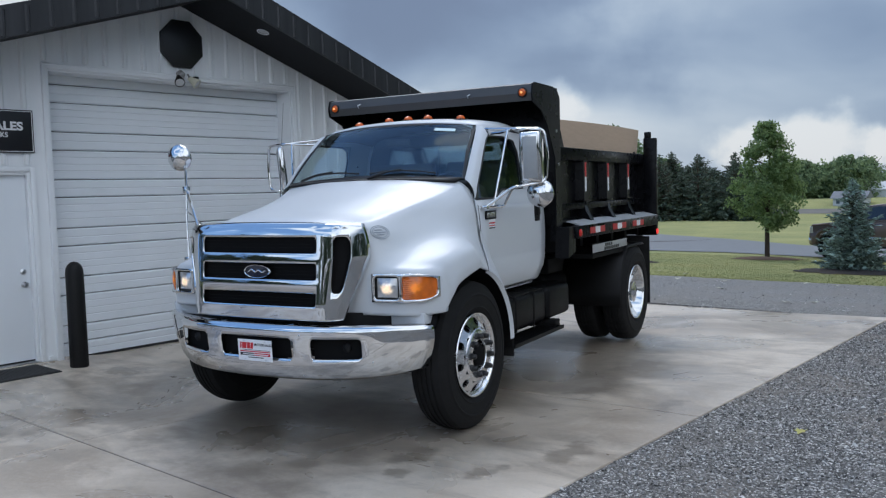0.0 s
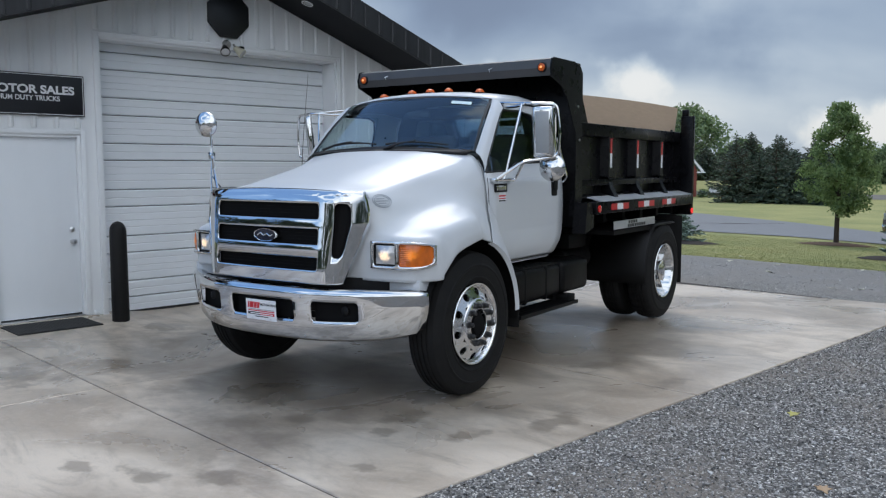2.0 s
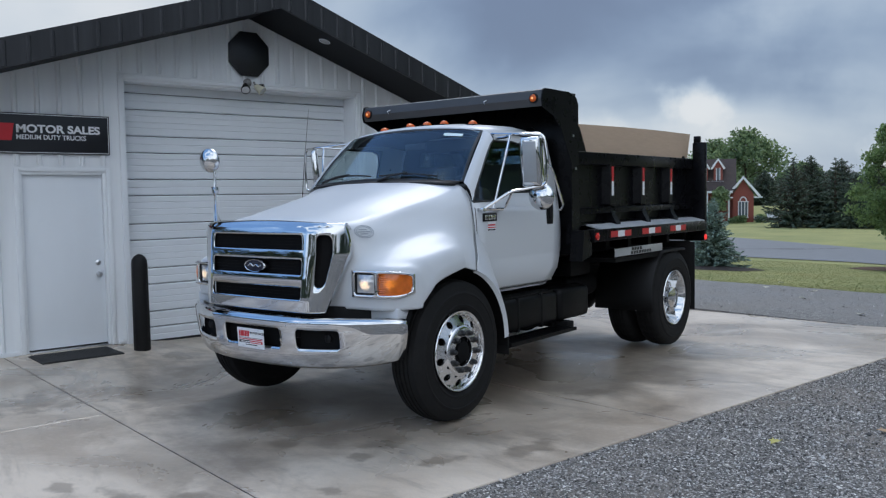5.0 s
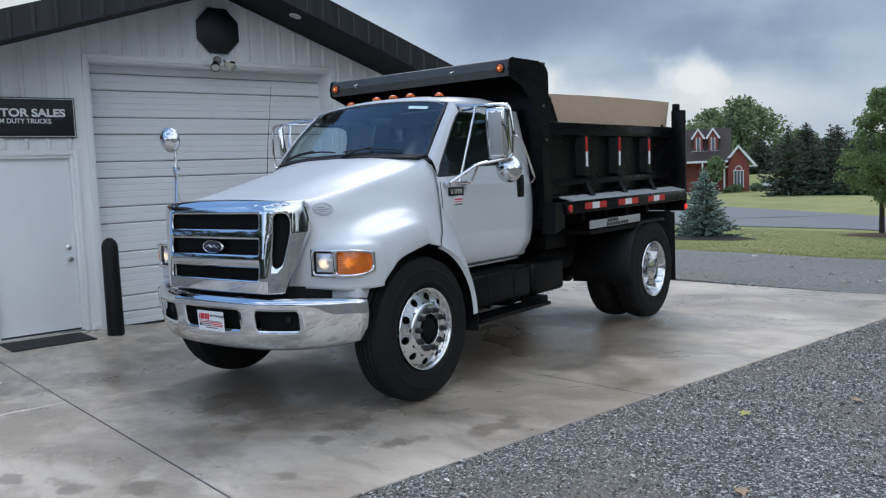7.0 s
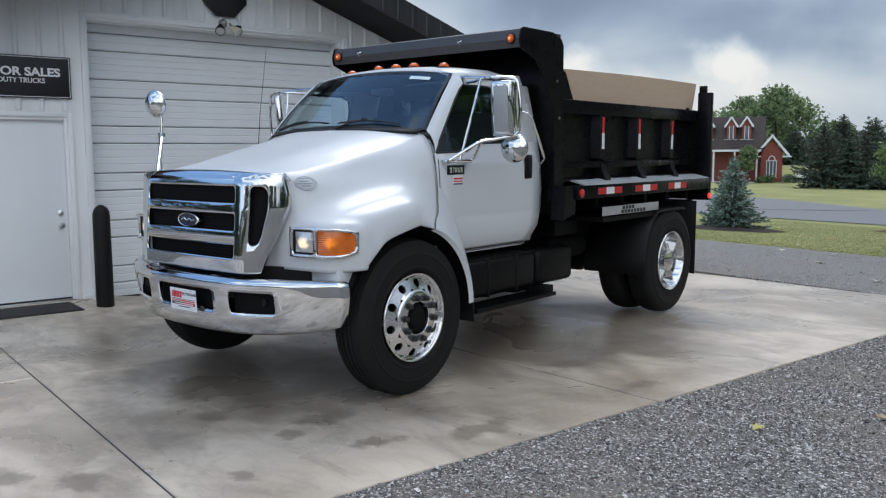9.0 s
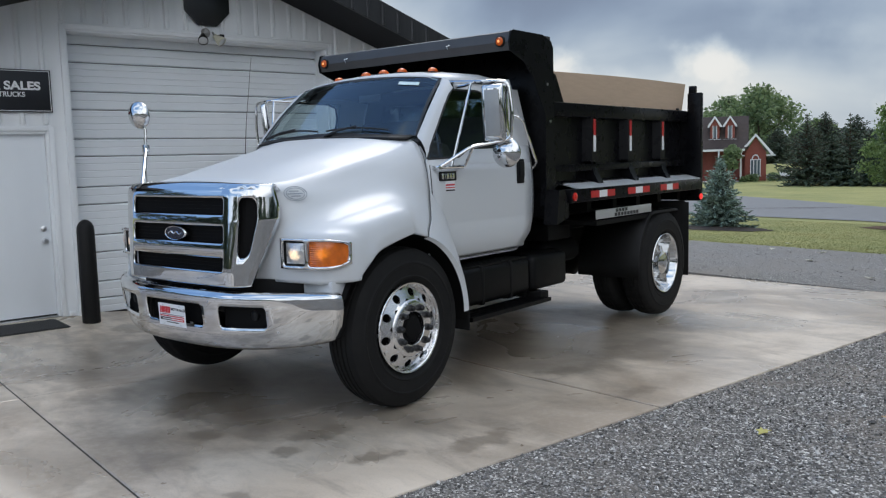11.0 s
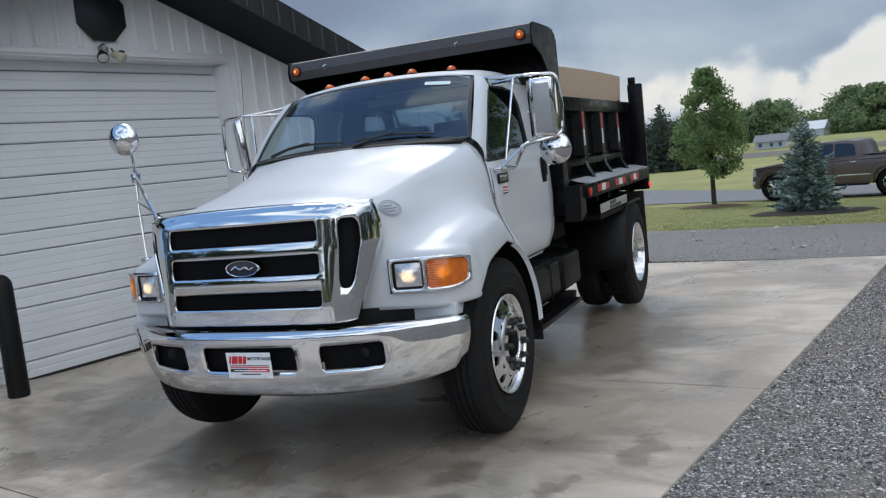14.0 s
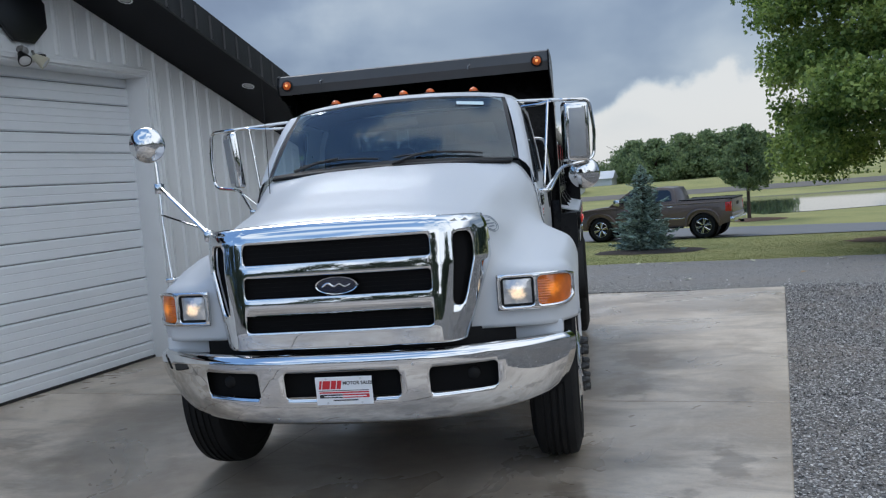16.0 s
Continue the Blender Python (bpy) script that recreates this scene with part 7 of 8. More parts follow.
def leaf_cloud(rng, centres, per, spread, size, flat=0.5):
    """Small bent quads strewn round clump centres."""
    c = np.repeat(np.asarray(centres), per, axis=0)
    n = len(c)
    off = np.clip(rng.normal(0, 1, (n, 3)), -1.7, 1.7) * spread
    p = c + off
    a = rng.normal(0, 1, (n, 3))
    a /= np.linalg.norm(a, axis=1)[:, None]
    b = np.cross(a, rng.normal(0, 1, (n, 3)))
    b /= np.linalg.norm(b, axis=1)[:, None]
    s = size * rng.uniform(0.6, 1.4, (n, 1))
    v = np.stack([p - a * s, p + b * s * flat, p + a * s, p - b * s * flat], axis=1).reshape(-1, 3)
    f = np.arange(n * 4).reshape(-1, 4)
    return v.tolist(), f.tolist()


def limb_mesh(rng, h, r, limbs, crown0, spread):
    bm = bmesh.new()
    top = Vector((rng.normal(0, 0.05) * h, rng.normal(0, 0.05) * h, h))
    trunk = [Vector((0, 0, -0.1)), Vector((0, 0, h * 0.3)), top * 0.65, top]
    tube(bm, trunk, [r * 1.25, r, r * 0.6, r * 0.15], 8)
    for k in range(limbs):
        t = crown0 + (0.92 - crown0) * k / limbs
        a = k * 2.4 + rng.uniform(0, 0.6)
        s = Vector((0, 0, h * t))
        ln = spread * (1.0 - 0.5 * abs(t - 0.5)) * rng.uniform(0.7, 1.05)
        e = s + Vector((math.cos(a) * ln, math.sin(a) * ln, ln * 0.55))
        tube(bm, [s, s.lerp(e, 0.5) + Vector((0, 0, -0.05 * ln)), e], [r * 0.4, r * 0.25, r * 0.06], 5)
    return bm


def broadleaf(at, h, w, label, seed, clumps=70, per=60, leaf=0.09, crown0=0.24, m="leaf_a", trunk_r=0.07, category="tree"):
    """A tapered trunk with limbs, and a crown of leaf clumps with gaps and an uneven outline."""
    rng = np.random.default_rng(seed)
    tree = tagged(empty("tree", pose(*at)), label, category)
    part("trunk", limb_mesh(rng, h * 0.92, trunk_r, 12, crown0 + 0.04, w * 0.42), M["bark"], tree)
    cs = []
    while len(cs) < clumps:
        t = rng.uniform(0, 1)
        prof = (math.sin(math.pi * min(1.0, t * 0.92 + 0.08) ** 0.75)) ** 0.8
        rad = w / 2 * prof * math.sqrt(rng.uniform(0.08, 1.0)) * rng.uniform(0.75, 1.12)
        a = rng.uniform(0, 2 * math.pi)
        cs.append((rad * math.cos(a), rad * math.sin(a), h * (crown0 + (1 - crown0) * t)))
    v, f = leaf_cloud(rng, cs, per, np.array([w, w, w * 0.8]) * 0.055, leaf)
    crown = scatter_mesh("crown", v, f, M[m], tree)
    return tree


def maple(at, h, w, label, seed):
    """A spreading tree: a forked trunk, long limbs that droop, and layered leaf sprays along every limb."""
    rng = np.random.default_rng(seed)
    tree = tagged(empty("tree", pose(*at)), label, "tree")
    bm = bmesh.new()
    tube(bm, [(0, 0, -0.2), (0.02, 0, 1.2), (0.1, 0.05, 3.5), (0.1, 0.2, h * 0.85)], [0.30, 0.22, 0.16, 0.03], 10)
    cs = []
    for k in range(74):
        t = (k + 0.5) / 74
        z0 = h * (0.25 + 0.63 * t)
        a = k * 2.399 + rng.uniform(-0.3, 0.3)
        ln = w / 2 * float(np.interp(t, [0, 0.45, 0.75, 1], [1.06, 1.06, 0.85, 0.4])) * rng.uniform(0.8, 1.06)
        rise = ln * (0.18 + 0.75 * t)
        s = np.array([0.05, 0.05, z0])
        d = np.array([math.cos(a), math.sin(a), 0])
        sag = ln * (0.30 - 0.15 * t)
        pts = [s + d * ln * u + np.array([0, 0, rise * u - sag * u * u]) for u in (0, 0.25, 0.5, 0.75, 1.0)]
        tube(bm, pts, [0.075, 0.05, 0.035, 0.02, 0.006], 5)
        for q in range(22):
            u = 0.25 + 0.78 * rng.uniform(0, 1) ** 0.7
            side = rng.normal(0, 0.20 * ln * (1.15 - 0.6 * u))
            base = s + d * ln * u + np.array([0, 0, rise * u - sag * u * u])
            c = base + np.array([-d[1], d[0], 0]) * side + np.array([0, 0, rng.normal(-0.08, 0.14) - 0.12 * abs(side)])
            if q % 3 == 0:
                tube(bm, [base, c], [0.012, 0.003], 3)
            cs.append(c)
    part("trunk", bm, M["bark"], tree)
    v, f = leaf_cloud(rng, cs, 300, np.array([0.26, 0.26, 0.17]), 0.052, 0.62)
    scatter_mesh("crown", v, f, M["leaf_c"], tree)
    return tree


def conifer(at, h, w, label, seed, tiers=16, m="needle", sprig=0.12, per=10, category="tree"):
    """Trunk, whorls of boughs, and boughs clothed with needle sprays that droop at the tips."""
    rng = np.random.default_rng(seed)
    tree = tagged(empty("spruce", pose(*at)), label, category)
    bm = bmesh.new()
    tube(bm, [(0, 0, -0.1), (0, 0, h * 0.5), (0, 0, h)], [w * 0.05, w * 0.03, 0.006], 7)
    V, F = [], []
    for k in range(tiers):
        t = k / (tiers - 1)
        z = h * (0.03 + 0.94 * t)
        ln = w / 2 * (1 - t) ** 0.85 * rng.uniform(0.85, 1.1) + w * 0.02
        nb = max(5, int(13 * (1 - t) + 5))
        for j in range(nb):
            a = 2 * math.pi * (j + rng.uniform(-0.3, 0.3)) / nb + k
            L = ln * (rng.uniform(0.62, 0.98) if rng.uniform() < 0.72 else rng.uniform(1.0, 1.30))
            up = rng.uniform(-0.10, 0.22) + 0.5 * t
            tip = np.array([math.cos(a) * L, math.sin(a) * L, z + L * up])
            root = np.array([0, 0, z])
            if L > w * 0.12:
                tube(bm, [root, tip], [w * 0.012, w * 0.003], 4)
            cnt = max(4, int(per * L / (w / 2)) + 4)
            for q in range(cnt):
                u = (q + 0.5) / cnt
                c = root + (tip - root) * u + rng.normal(0, 0.012, 3) * w
                d = np.array([math.cos(a + rng.normal(0, 0.7)), math.sin(a + rng.normal(0, 0.7)), rng.normal(0.05, 0.35)])
                sd = np.cross(d, rng.normal(0, 1, 3))
                sd /= np.linalg.norm(sd) + 1e-6
                s = sprig * rng.uniform(0.7, 1.3) * (0.6 + 0.5 * (1 - t))
                i = len(V)
                V += [tuple(c - d * s * 0.4), tuple(c + sd * s * 0.28), tuple(c + d * s), tuple(c - sd * s * 0.28)]
                F.append((i, i + 1, i + 2, i + 3))
    part("trunk", bm, M["bark"], tree)
    scatter_mesh("crown", V, F, M[m], tree)
    return tree


# near lawn: young tree and two blue spruces in mulch
broadleaf((-9.95, 27.5, ground_z(27.5)), 4.35, 2.3, "young broadleaf tree with a rounded green crown in the lawn", 11, clumps=130, per=115, leaf=0.052)
broadleaf((-3.9, 40, ground_z(40)), 4.1, 2.3, "young broadleaf tree beside the pond", 12, clumps=110, per=70, leaf=0.085, crown0=0.36, m="leaf_b")
conifer((-5.9, 22.0, ground_z(22)), 2.3, 1.60, "young blue spruce in a mulch bed on the lawn", 21, tiers=30, m="needle_blue", sprig=0.085, per=58)
conifer((-13.0, 22.7, ground_z(22.7)), 2.1, 1.60, "young blue spruce in a mulch bed on the lawn", 22, tiers=30, m="needle_blue", sprig=0.085, per=58)


def mulch_bed(x, y, r, m, label, seed):
    rng = np.random.default_rng(seed)
    bm = bmesh.new()
    rim = [(x + r * math.cos(a) * rng.uniform(0.9, 1.1), y + r * math.sin(a) * rng.uniform(0.8, 1.0)) for a in (2 * math.pi * k / 28 for k in range(28))]
    vs = [[bm.verts.new((x + (px - x) * t, y + (py - y) * t, ground_z(y + (py - y) * t) + 0.012 + 0.07 * (1 - t * t))) for px, py in rim] for t in (1.0, 0.8, 0.5, 0.2)]
    for a, b in zip(vs, vs[1:]):
        for k in range(28):
            bm.faces.new((a[k], a[(k + 1) % 28], b[(k + 1) % 28], b[k]))
    bm.faces.new(vs[-1])
    tagged(part("mulch_bed", bm, M[m], smooth=60), label, "mulch", kind="structure")


mulch_bed(-5.75, 21.9, 1.45, "mulch", "dark bark mulch bed under the spruce", 1)
mulch_bed(-12.9, 22.5, 1.45, "mulch", "dark bark mulch bed under the spruce", 2)
mulch_bed(-9.95, 27.4, 1.1, "dry_mulch", "dry brown mulch ring round the young tree", 3)
mulch_bed(-3.7, 39.8, 1.3, "dry_mulch", "dry brown mulch ring round the young tree", 4)
mulch_bed(1.2, 23.0, 2.2, "dry_mulch", "bare brown earth under the large tree", 5)

# large tree whose boughs hang over the lawn's edge
maple((2.5, 20.5, ground_z(20.5)), 9.4, 10.6, "large spreading maple with drooping green boughs", 31)

# tree line behind the fields
for k, (x, y, top, w, kind) in enumerate((
    (-40.5, 72, 6.8, 7.5, "b"), (-45.5, 75, 6.2, 7, "b"), (-33.9, 68, 3.6, 4.2, "c"), (-31.8, 70, 3.3, 4.2, "c"), (-29.0, 66, 3.1, 4.2, "c"), (-36.0, 74, 3.7, 5, "b"), (-35.4, 66, 3.4, 3.6, "c"),
    (-50, 80, 5.2, 7, "b"), (-26.4, 66, 4.2, 4.2, "c"), (-39.5, 82, 5.2, 5, "c"), (-37.4, 84, 4.8, 5, "c"), (-34.2, 80, 3.2, 5, "c"), (-32.6, 82, 3.5, 5, "c"), (-30.2, 84, 3.0, 6, "b"), (-27.4, 85, 3.3, 5, "b"), (-25.4, 88, 2.9, 6, "b"), (-23.4, 85, 3.6, 5, "b"), (-24.5, 96, 3.6, 6, "b"),
    (-16.9, 92, 4.0, 6, "b"), (-14.0, 87, 3.9, 5.5, "b"), (-11.8, 90, 4.3, 6, "b"), (-9.2, 92, 4.5, 6, "b"), (-6.8, 92, 4.6, 5.5, "b"), (-4.2, 95, 4.0, 5, "b"), (-55, 84, 5, 9, "b"), (-62, 86, 5.5, 9, "b"))):
    if k < 7:
        x, y, top, w = 0.77 + (x - 0.77) * 1.4, 1.3 + (y - 1.3) * 1.4, 1.6 + (top - 1.6) * 1.4, w * 1.4
    z = ground_z(y)
    if kind == "b":
        broadleaf((x, y, z), top - z, w * 1.3, "distant broadleaf tree in the dark tree line", 100 + k, clumps=120, per=60, leaf=0.27 if k < 7 else 0.17, crown0=0.0, m="leaf_b", trunk_r=0.16)
    else:
        conifer((x, y, z), top - z, w, "distant dark conifer in the tree line", 100 + k, tiers=26, sprig=0.24, per=34)
# dark conifers standing close behind the lawn beside the house
for k, (x, y, h, w) in enumerate(((-30.9, 62.0, 5.3, 4.4), (-29.5, 63.0, 3.9, 3.2), (-28.0, 62.6, 5.2, 3.3), (-25.3, 63.0, 4.5, 3.2), (-26.7, 62.5, 3.2, 3.0), (-23.6, 62.5, 2.5, 3.0))):
    conifer((x, y, ground_z(y)), h, w, "dark conifer with low boughs at the lawn's far edge", 160 + k, tiers=22 if k != 2 else 14, sprig=0.19, per=34)
bm = bmesh.new()
rng = np.random.default_rng(5)
hedge = []
for k in range(720):
    x = rng.uniform(-75, -1.5)
    top = 2.2 + 0.7 * math.sin(x * 0.35) + 0.5 * math.sin(x * 1.1 + 2) - (1.6 if -27 < x < -17 else 0)
    hedge.append((x, rng.uniform(98, 104) + 0.0, ground_z(100) + rng.uniform(0, 1) * top))
v, f = leaf_cloud(rng, hedge, 45, 0.6, 0.22)
tagged(scatter_mesh("far_woods", v, f, M["leaf_b"]), "dark band of distant woodland", "woods", kind="stuff")

# woods behind the yard, seen only in the chrome
hedge = []
for k in range(1100):
    a = rng.uniform(radians(-150), radians(62))
    r = rng.uniform(48, 56)
    hedge.append((r * math.cos(a), r * math.sin(a), rng.uniform(0, 1) * max(1.2, 5.6 + 4.2 * math.sin(a * 7) + 2.8 * math.sin(a * 17 + 1) + 1.6 * math.sin(a * 41))))
v, f = leaf_cloud(rng, hedge, 44, 0.8, 0.42)
tagged(scatter_mesh("rear_woods", v, f, M["needle"]), "dark band of woodland across the yard", "woods", kind="stuff")

# pond
bm = bmesh.new()
prism(bm, [(-4.9, 46), (-3.4, 43.3), (-1.1, 43.7), (2.1, 45.0), (12, 48), (24, 52), (24, 67.8), (4.3, 65.3), (-0.4, 63.5), (-4.8, 63.6), (-6.2, 58), (-6.0, 50)], "z", -1.10, -1.055)
tagged(part("water", bm, M["water"], smooth=0), "still pond that mirrors the bright sky", "water", kind="structure")

# low farm buildings far off, across the field
shed = tagged(empty("farm_building", pose(-20.0, 86, ground_z(86))), "long low shed with a pale steel roof far across the field", "building")
part("wall", boxed(-1.85, 1.85, -1.4, 1.4, -0.5, 0.75), M["pale_roof"], shed)
part("roof", prismed([(-1.6, 0.70), (0, 1.46), (1.6, 0.70)], "x", -2.0, 2.0), mat("pale_far_roof", (0.55, 0.57, 0.60), 0.5, var=0.2, scale=2), shed)
cottage = tagged(empty("farm_building", pose(-20.6, 76.6, ground_z(76.6))), "small white bungalow with a dark roof across the field", "building")
part("wall", boxed(-1.25, 1.25, -0.9, 0.9, -0.4, 0.55), M["pale_roof"], cottage)
part("roof", prismed([(-1.15, 0.50), (0, 1.10), (1.15, 0.50)], "x", -1.45, 1.45), mat("grey_far_roof", (0.16, 0.17, 0.185), 0.7, var=0.3, scale=2), cottage)
for x in (-0.85, 0.1, 0.8):
    part("window", boxed(x - 0.13, x + 0.13, -0.93, -0.89, 0.05, 0.36), M["house_glass"], cottage)

# brick house
HM = pose(-39.6, 69.8, ground_z(67), 0, 0, 30) @ Matrix.Scale(0.92, 4)
house = tagged(empty("house", HM), "red brick house with brown shingle roof and white trim", "house")
part("wall", boxed(-9.0, -0.9, 0.6, 5.5, -0.2, 3.3), M["brick"], house)
part("main_roof", prismed([(-0.9, 3.25), (2.9, 6.35), (6.0, 3.25), (6.0, 3.15), (-0.9, 3.15)], "x", -9.3, -0.7), M["shingle"], house)
part("gable_wall", prismed([(-0.95, -0.2), (0.95, -0.2), (0.95, 2.75), (0, 4.2), (-0.95, 2.75)], "y", -0.5, 2.5), M["brick"], house)
for s in (1, -1):
    bm = bmesh.new()
    prism(bm, [(0, 4.50), (s * 1.55, 2.60), (s * 1.55, 2.50), (0, 4.36)], "y", -0.75, 3.0)
    part("gable_roof", bm, M["shingle"], house)
    bm = bmesh.new()
    prism(bm, [(0, 4.54), (s * 1.6, 2.62), (s * 1.6, 2.42), (s * 1.45, 2.42), (0, 4.26)], "y", -0.86, -0.74)
    box(bm, min(s * 0.95, s * 1.75), max(s * 0.95, s * 1.75), -0.86, -0.5, 2.40, 2.52)
    part("white_trim", bm, M["house_white"], house)
win = part("window", boxed(-0.42, 0.42, -0.56, -0.50, 0.55, 2.05), M["house_glass"], house)
bm = bmesh.new()
for x in (-0.44, -0.16, 0.14, 0.42):
    box(bm, x - 0.03, x + 0.04, -0.60, -0.52, 0.5, 2.08)
box(bm, -0.50, 0.50, -0.60, -0.52, 0.45, 0.55)
box(bm, -0.50, 0.50, -0.60, -0.52, 2.02, 2.10)
tube(bm, [(0.30 * math.cos(a), -0.57, 2.08 + 0.42 * math.sin(a)) for a in (math.pi * k / 10 for k in range(11))], 0.05, 6)
part("window_frame", bm, M["house_white"], win)
for x in (-2.35, -3.75, -5.9):
    d = part("dormer", prismed([(x - 0.42, 3.85), (x + 0.42, 3.85), (x + 0.42, 5.40), (x, 6.10), (x - 0.42, 5.40)], "y", 0.25, 2.2), M["brick"], house)
    for s in (1, -1):
        bm = bmesh.new()
        prism(bm, [(x, 6.35), (x + s * 0.66, 5.40), (x + s * 0.66, 5.25), (x + s * 0.52, 5.25), (x, 6.11)], "y", 0.05, 0.22)
        part("dormer_trim", bm, M["house_white"], d)
    bm = bmesh.new()
    box(bm, x - 0.60, x + 0.60, 0.10, 0.22, 3.95, 4.09)
    part("dormer_sill", bm, M["house_white"], d)
    bm = bmesh.new()
    for s in (1, -1):
        prism(bm, [(x, 6.32), (x + s * 0.62, 5.43), (x + s * 0.62, 5.35), (x, 6.23)], "y", 0.2, 2.6)
    part("dormer_roof", bm, M["shingle"], d)
    g = part("dormer_window", boxed(x - 0.16, x + 0.16, 0.20, 0.26, 4.20, 5.35), M["house_glass"], d)
    bm = bmesh.new()
    for xx in (x - 0.2, x + 0.15):
        box(bm, xx, xx + 0.06, 0.16, 0.24, 4.15, 5.40)
    part("frame", bm, M["house_white"], g)
# porch
part("porch_eave", boxed(-9.3, -0.95, -1.35, -1.15, 2.92, 3.12), M["house_white"], house)
part("porch_roof", prismed([(-1.3, 3.12), (0.7, 3.6), (0.7, 3.5), (-1.3, 3.02)], "x", -9.3, -0.9), M["shingle"], house)
for x in (-1.3, -3.3, -5.2, -7.2, -9.0):
    part("porch_post", boxed(x - 0.08, x + 0.08, -1.3, -1.14, -0.1, 2.95), M["house_white"], house)
part("porch_floor", boxed(-9.3, -0.95, -1.4, 0.6, -0.2, 0.05), M["house_white"], house)
for k, (x, y, w) in enumerate(((-0.9, -1.9, 0.7), (-0.2, -1.4, 0.8), (1.6, -1.3, 0.9))):
    rng = np.random.default_rng(60 + k)
    v, f = leaf_cloud(rng, [(rng.uniform(-w / 2, w / 2), rng.uniform(-w / 2, w / 2), rng.uniform(0.1, w * 0.7)) for _ in range(30)], 24, 0.14 * w, 0.11)
    o = tagged(scatter_mesh("shrub", v, f, M["leaf_b"]), "clipped green shrub beside the brick house", "shrub")
    o.matrix_world = HM @ pose(x, y, 0)
broadleaf(tuple((HM @ pose(-2.0, -2.6, 0)).to_translation()), 3.1, 2.3, "small round-headed tree in front of the brick house", 66, clumps=60, per=40, leaf=0.12, crown0=0.40, m="leaf_b", trunk_r=0.05)
bench = tagged(empty("garden_bench", HM @ pose(2.6, -0.9, 0, 0, 0, -20)), "white garden bench beside the house", "bench")
part("seat", boxed(-0.55, 0.55, -0.22, 0.22, 0.40, 0.46), M["house_white"], bench)
part("backrest", boxed(-0.55, 0.55, 0.2, 0.26, 0.5, 0.95), M["house_white"], bench)
for x in (-0.5, 0.5):
    part("leg", boxed(x - 0.04, x + 0.04, -0.2, 0.2, 0.0, 0.4), M["house_white"], bench)

# parked pickup on the drive
PX, PY = -4.95, 28.5
pick = tagged(empty("pickup_truck", pose(PX, PY, ground_z(28.6) + 0.01, 0, 0, -8.5)), "parked bronze-brown double-cab pickup on the drive", "pickup")
# own axes: x to the front is negative; rear axle at the origin, near side at y = 0
WB = -3.52


body = [(1.22, 0.52), (1.30, 0.62), (1.30, 0.75), (1.24, 0.80), (1.23, 1.22), (1.20, 1.26), (-0.78, 1.24), (-2.2, 1.20), (-3.35, 1.17), (-4.35, 1.10), (-4.62, 1.00), (-4.66, 0.72), (-4.70, 0.62), (-4.66, 0.42), (-4.30, 0.38)]
arch_f = [(WB - 0.48 * math.cos(a), 0.40 + 0.48 * math.sin(a)) for a in (math.pi * k / 12 for k in range(13))]
arch_r = [(0 - 0.48 * math.cos(a), 0.40 + 0.48 * math.sin(a)) for a in (math.pi * k / 12 for k in range(13))]
poly = body + [p for p in arch_f] + [(-2.9, 0.40), (-0.6, 0.40)] + [p for p in arch_r] + [(0.6, 0.46)]
part("body", prismed(poly, "y", 0.0, 1.95, 0.03), M["pickup"], pick, "bronze metallic body")
part("bed_cavity", boxed(-0.70, 1.14, 0.10, 1.85, 1.20, 1.275), M["plastic"], pick)
part("bed_rail", boxed(-0.78, 1.22, 0.03, 0.11, 1.255, 1.29, 0.01), M["plastic"], pick)
part("bed_rail", boxed(-0.78, 1.22, 1.84, 1.92, 1.255, 1.29, 0.01), M["plastic"], pick)
cabp = [(-0.84, 1.20), (-0.93, 1.58), (-1.02, 1.70), (-1.30, 1.735), (-2.15, 1.74), (-2.48, 1.68), (-3.25, 1.18)]
bm = prismed(cabp, "y", 0.10, 1.85, 0.03)
for v in bm.verts:
    if v.co.z > 1.5:
        v.co.y = 0.975 + (v.co.y - 0.975) * 0.88
part("cab", bm, M["pickup"], pick)
for pts, nm in (([(-1.02, 1.28), (-1.06, 1.56), (-1.14, 1.64), (-1.62, 1.665), (-1.66, 1.26)], "rear_window"), ([(-1.74, 1.26), (-1.70, 1.665), (-2.10, 1.67), (-2.40, 1.62), (-2.95, 1.30), (-2.95, 1.26)], "front_window")):
    bm = bmesh.new()
    vs = []
    for x, z in pts:
        vs.append(bm.verts.new((x, 0.085 + 0.105 * min(1, max(0, (z - 1.25) / 0.5)), z)))
    bm.faces.new(vs)
    solid(part(nm, bm, M["dark_glass"], pick, smooth=0), 0.01, 0.0)
bm = bmesh.new()
bm.faces.new([bm.verts.new(q) for q in ((-0.895, 0.32, 1.34), (-0.895, 1.63, 1.34), (-1.03, 1.58, 1.62), (-1.03, 0.37, 1.62))])
solid(part("back_window", bm, M["dark_glass"], pick, smooth=0), 0.02, 0.0)
for x0, x1 in ((-2.9, -1.72), (-1.66, -0.82)):
    part("door_line", tubed([(x0, -0.004, 0.5), (x0, -0.004, 1.2)], 0.008, 5), M["seal_black"], pick)
part("moulding", boxed(-3.0, -0.6, -0.012, 0.0, 0.66, 0.70, 0.004), M["chrome"], pick)
part("running_board", boxed(-2.95, -0.65, -0.10, 0.10, 0.36, 0.42, 0.02), M["plastic"], pick)
for x in (-1.05, -2.0):
    part("door_handle", boxed(x - 0.1, x + 0.08, -0.03, 0.0, 1.06, 1.10, 0.01), M["chrome"], pick)
part("mirror", boxed(-2.95, -2.72, -0.22, 0.02, 1.20, 1.42, 0.04), M["chrome"], pick)
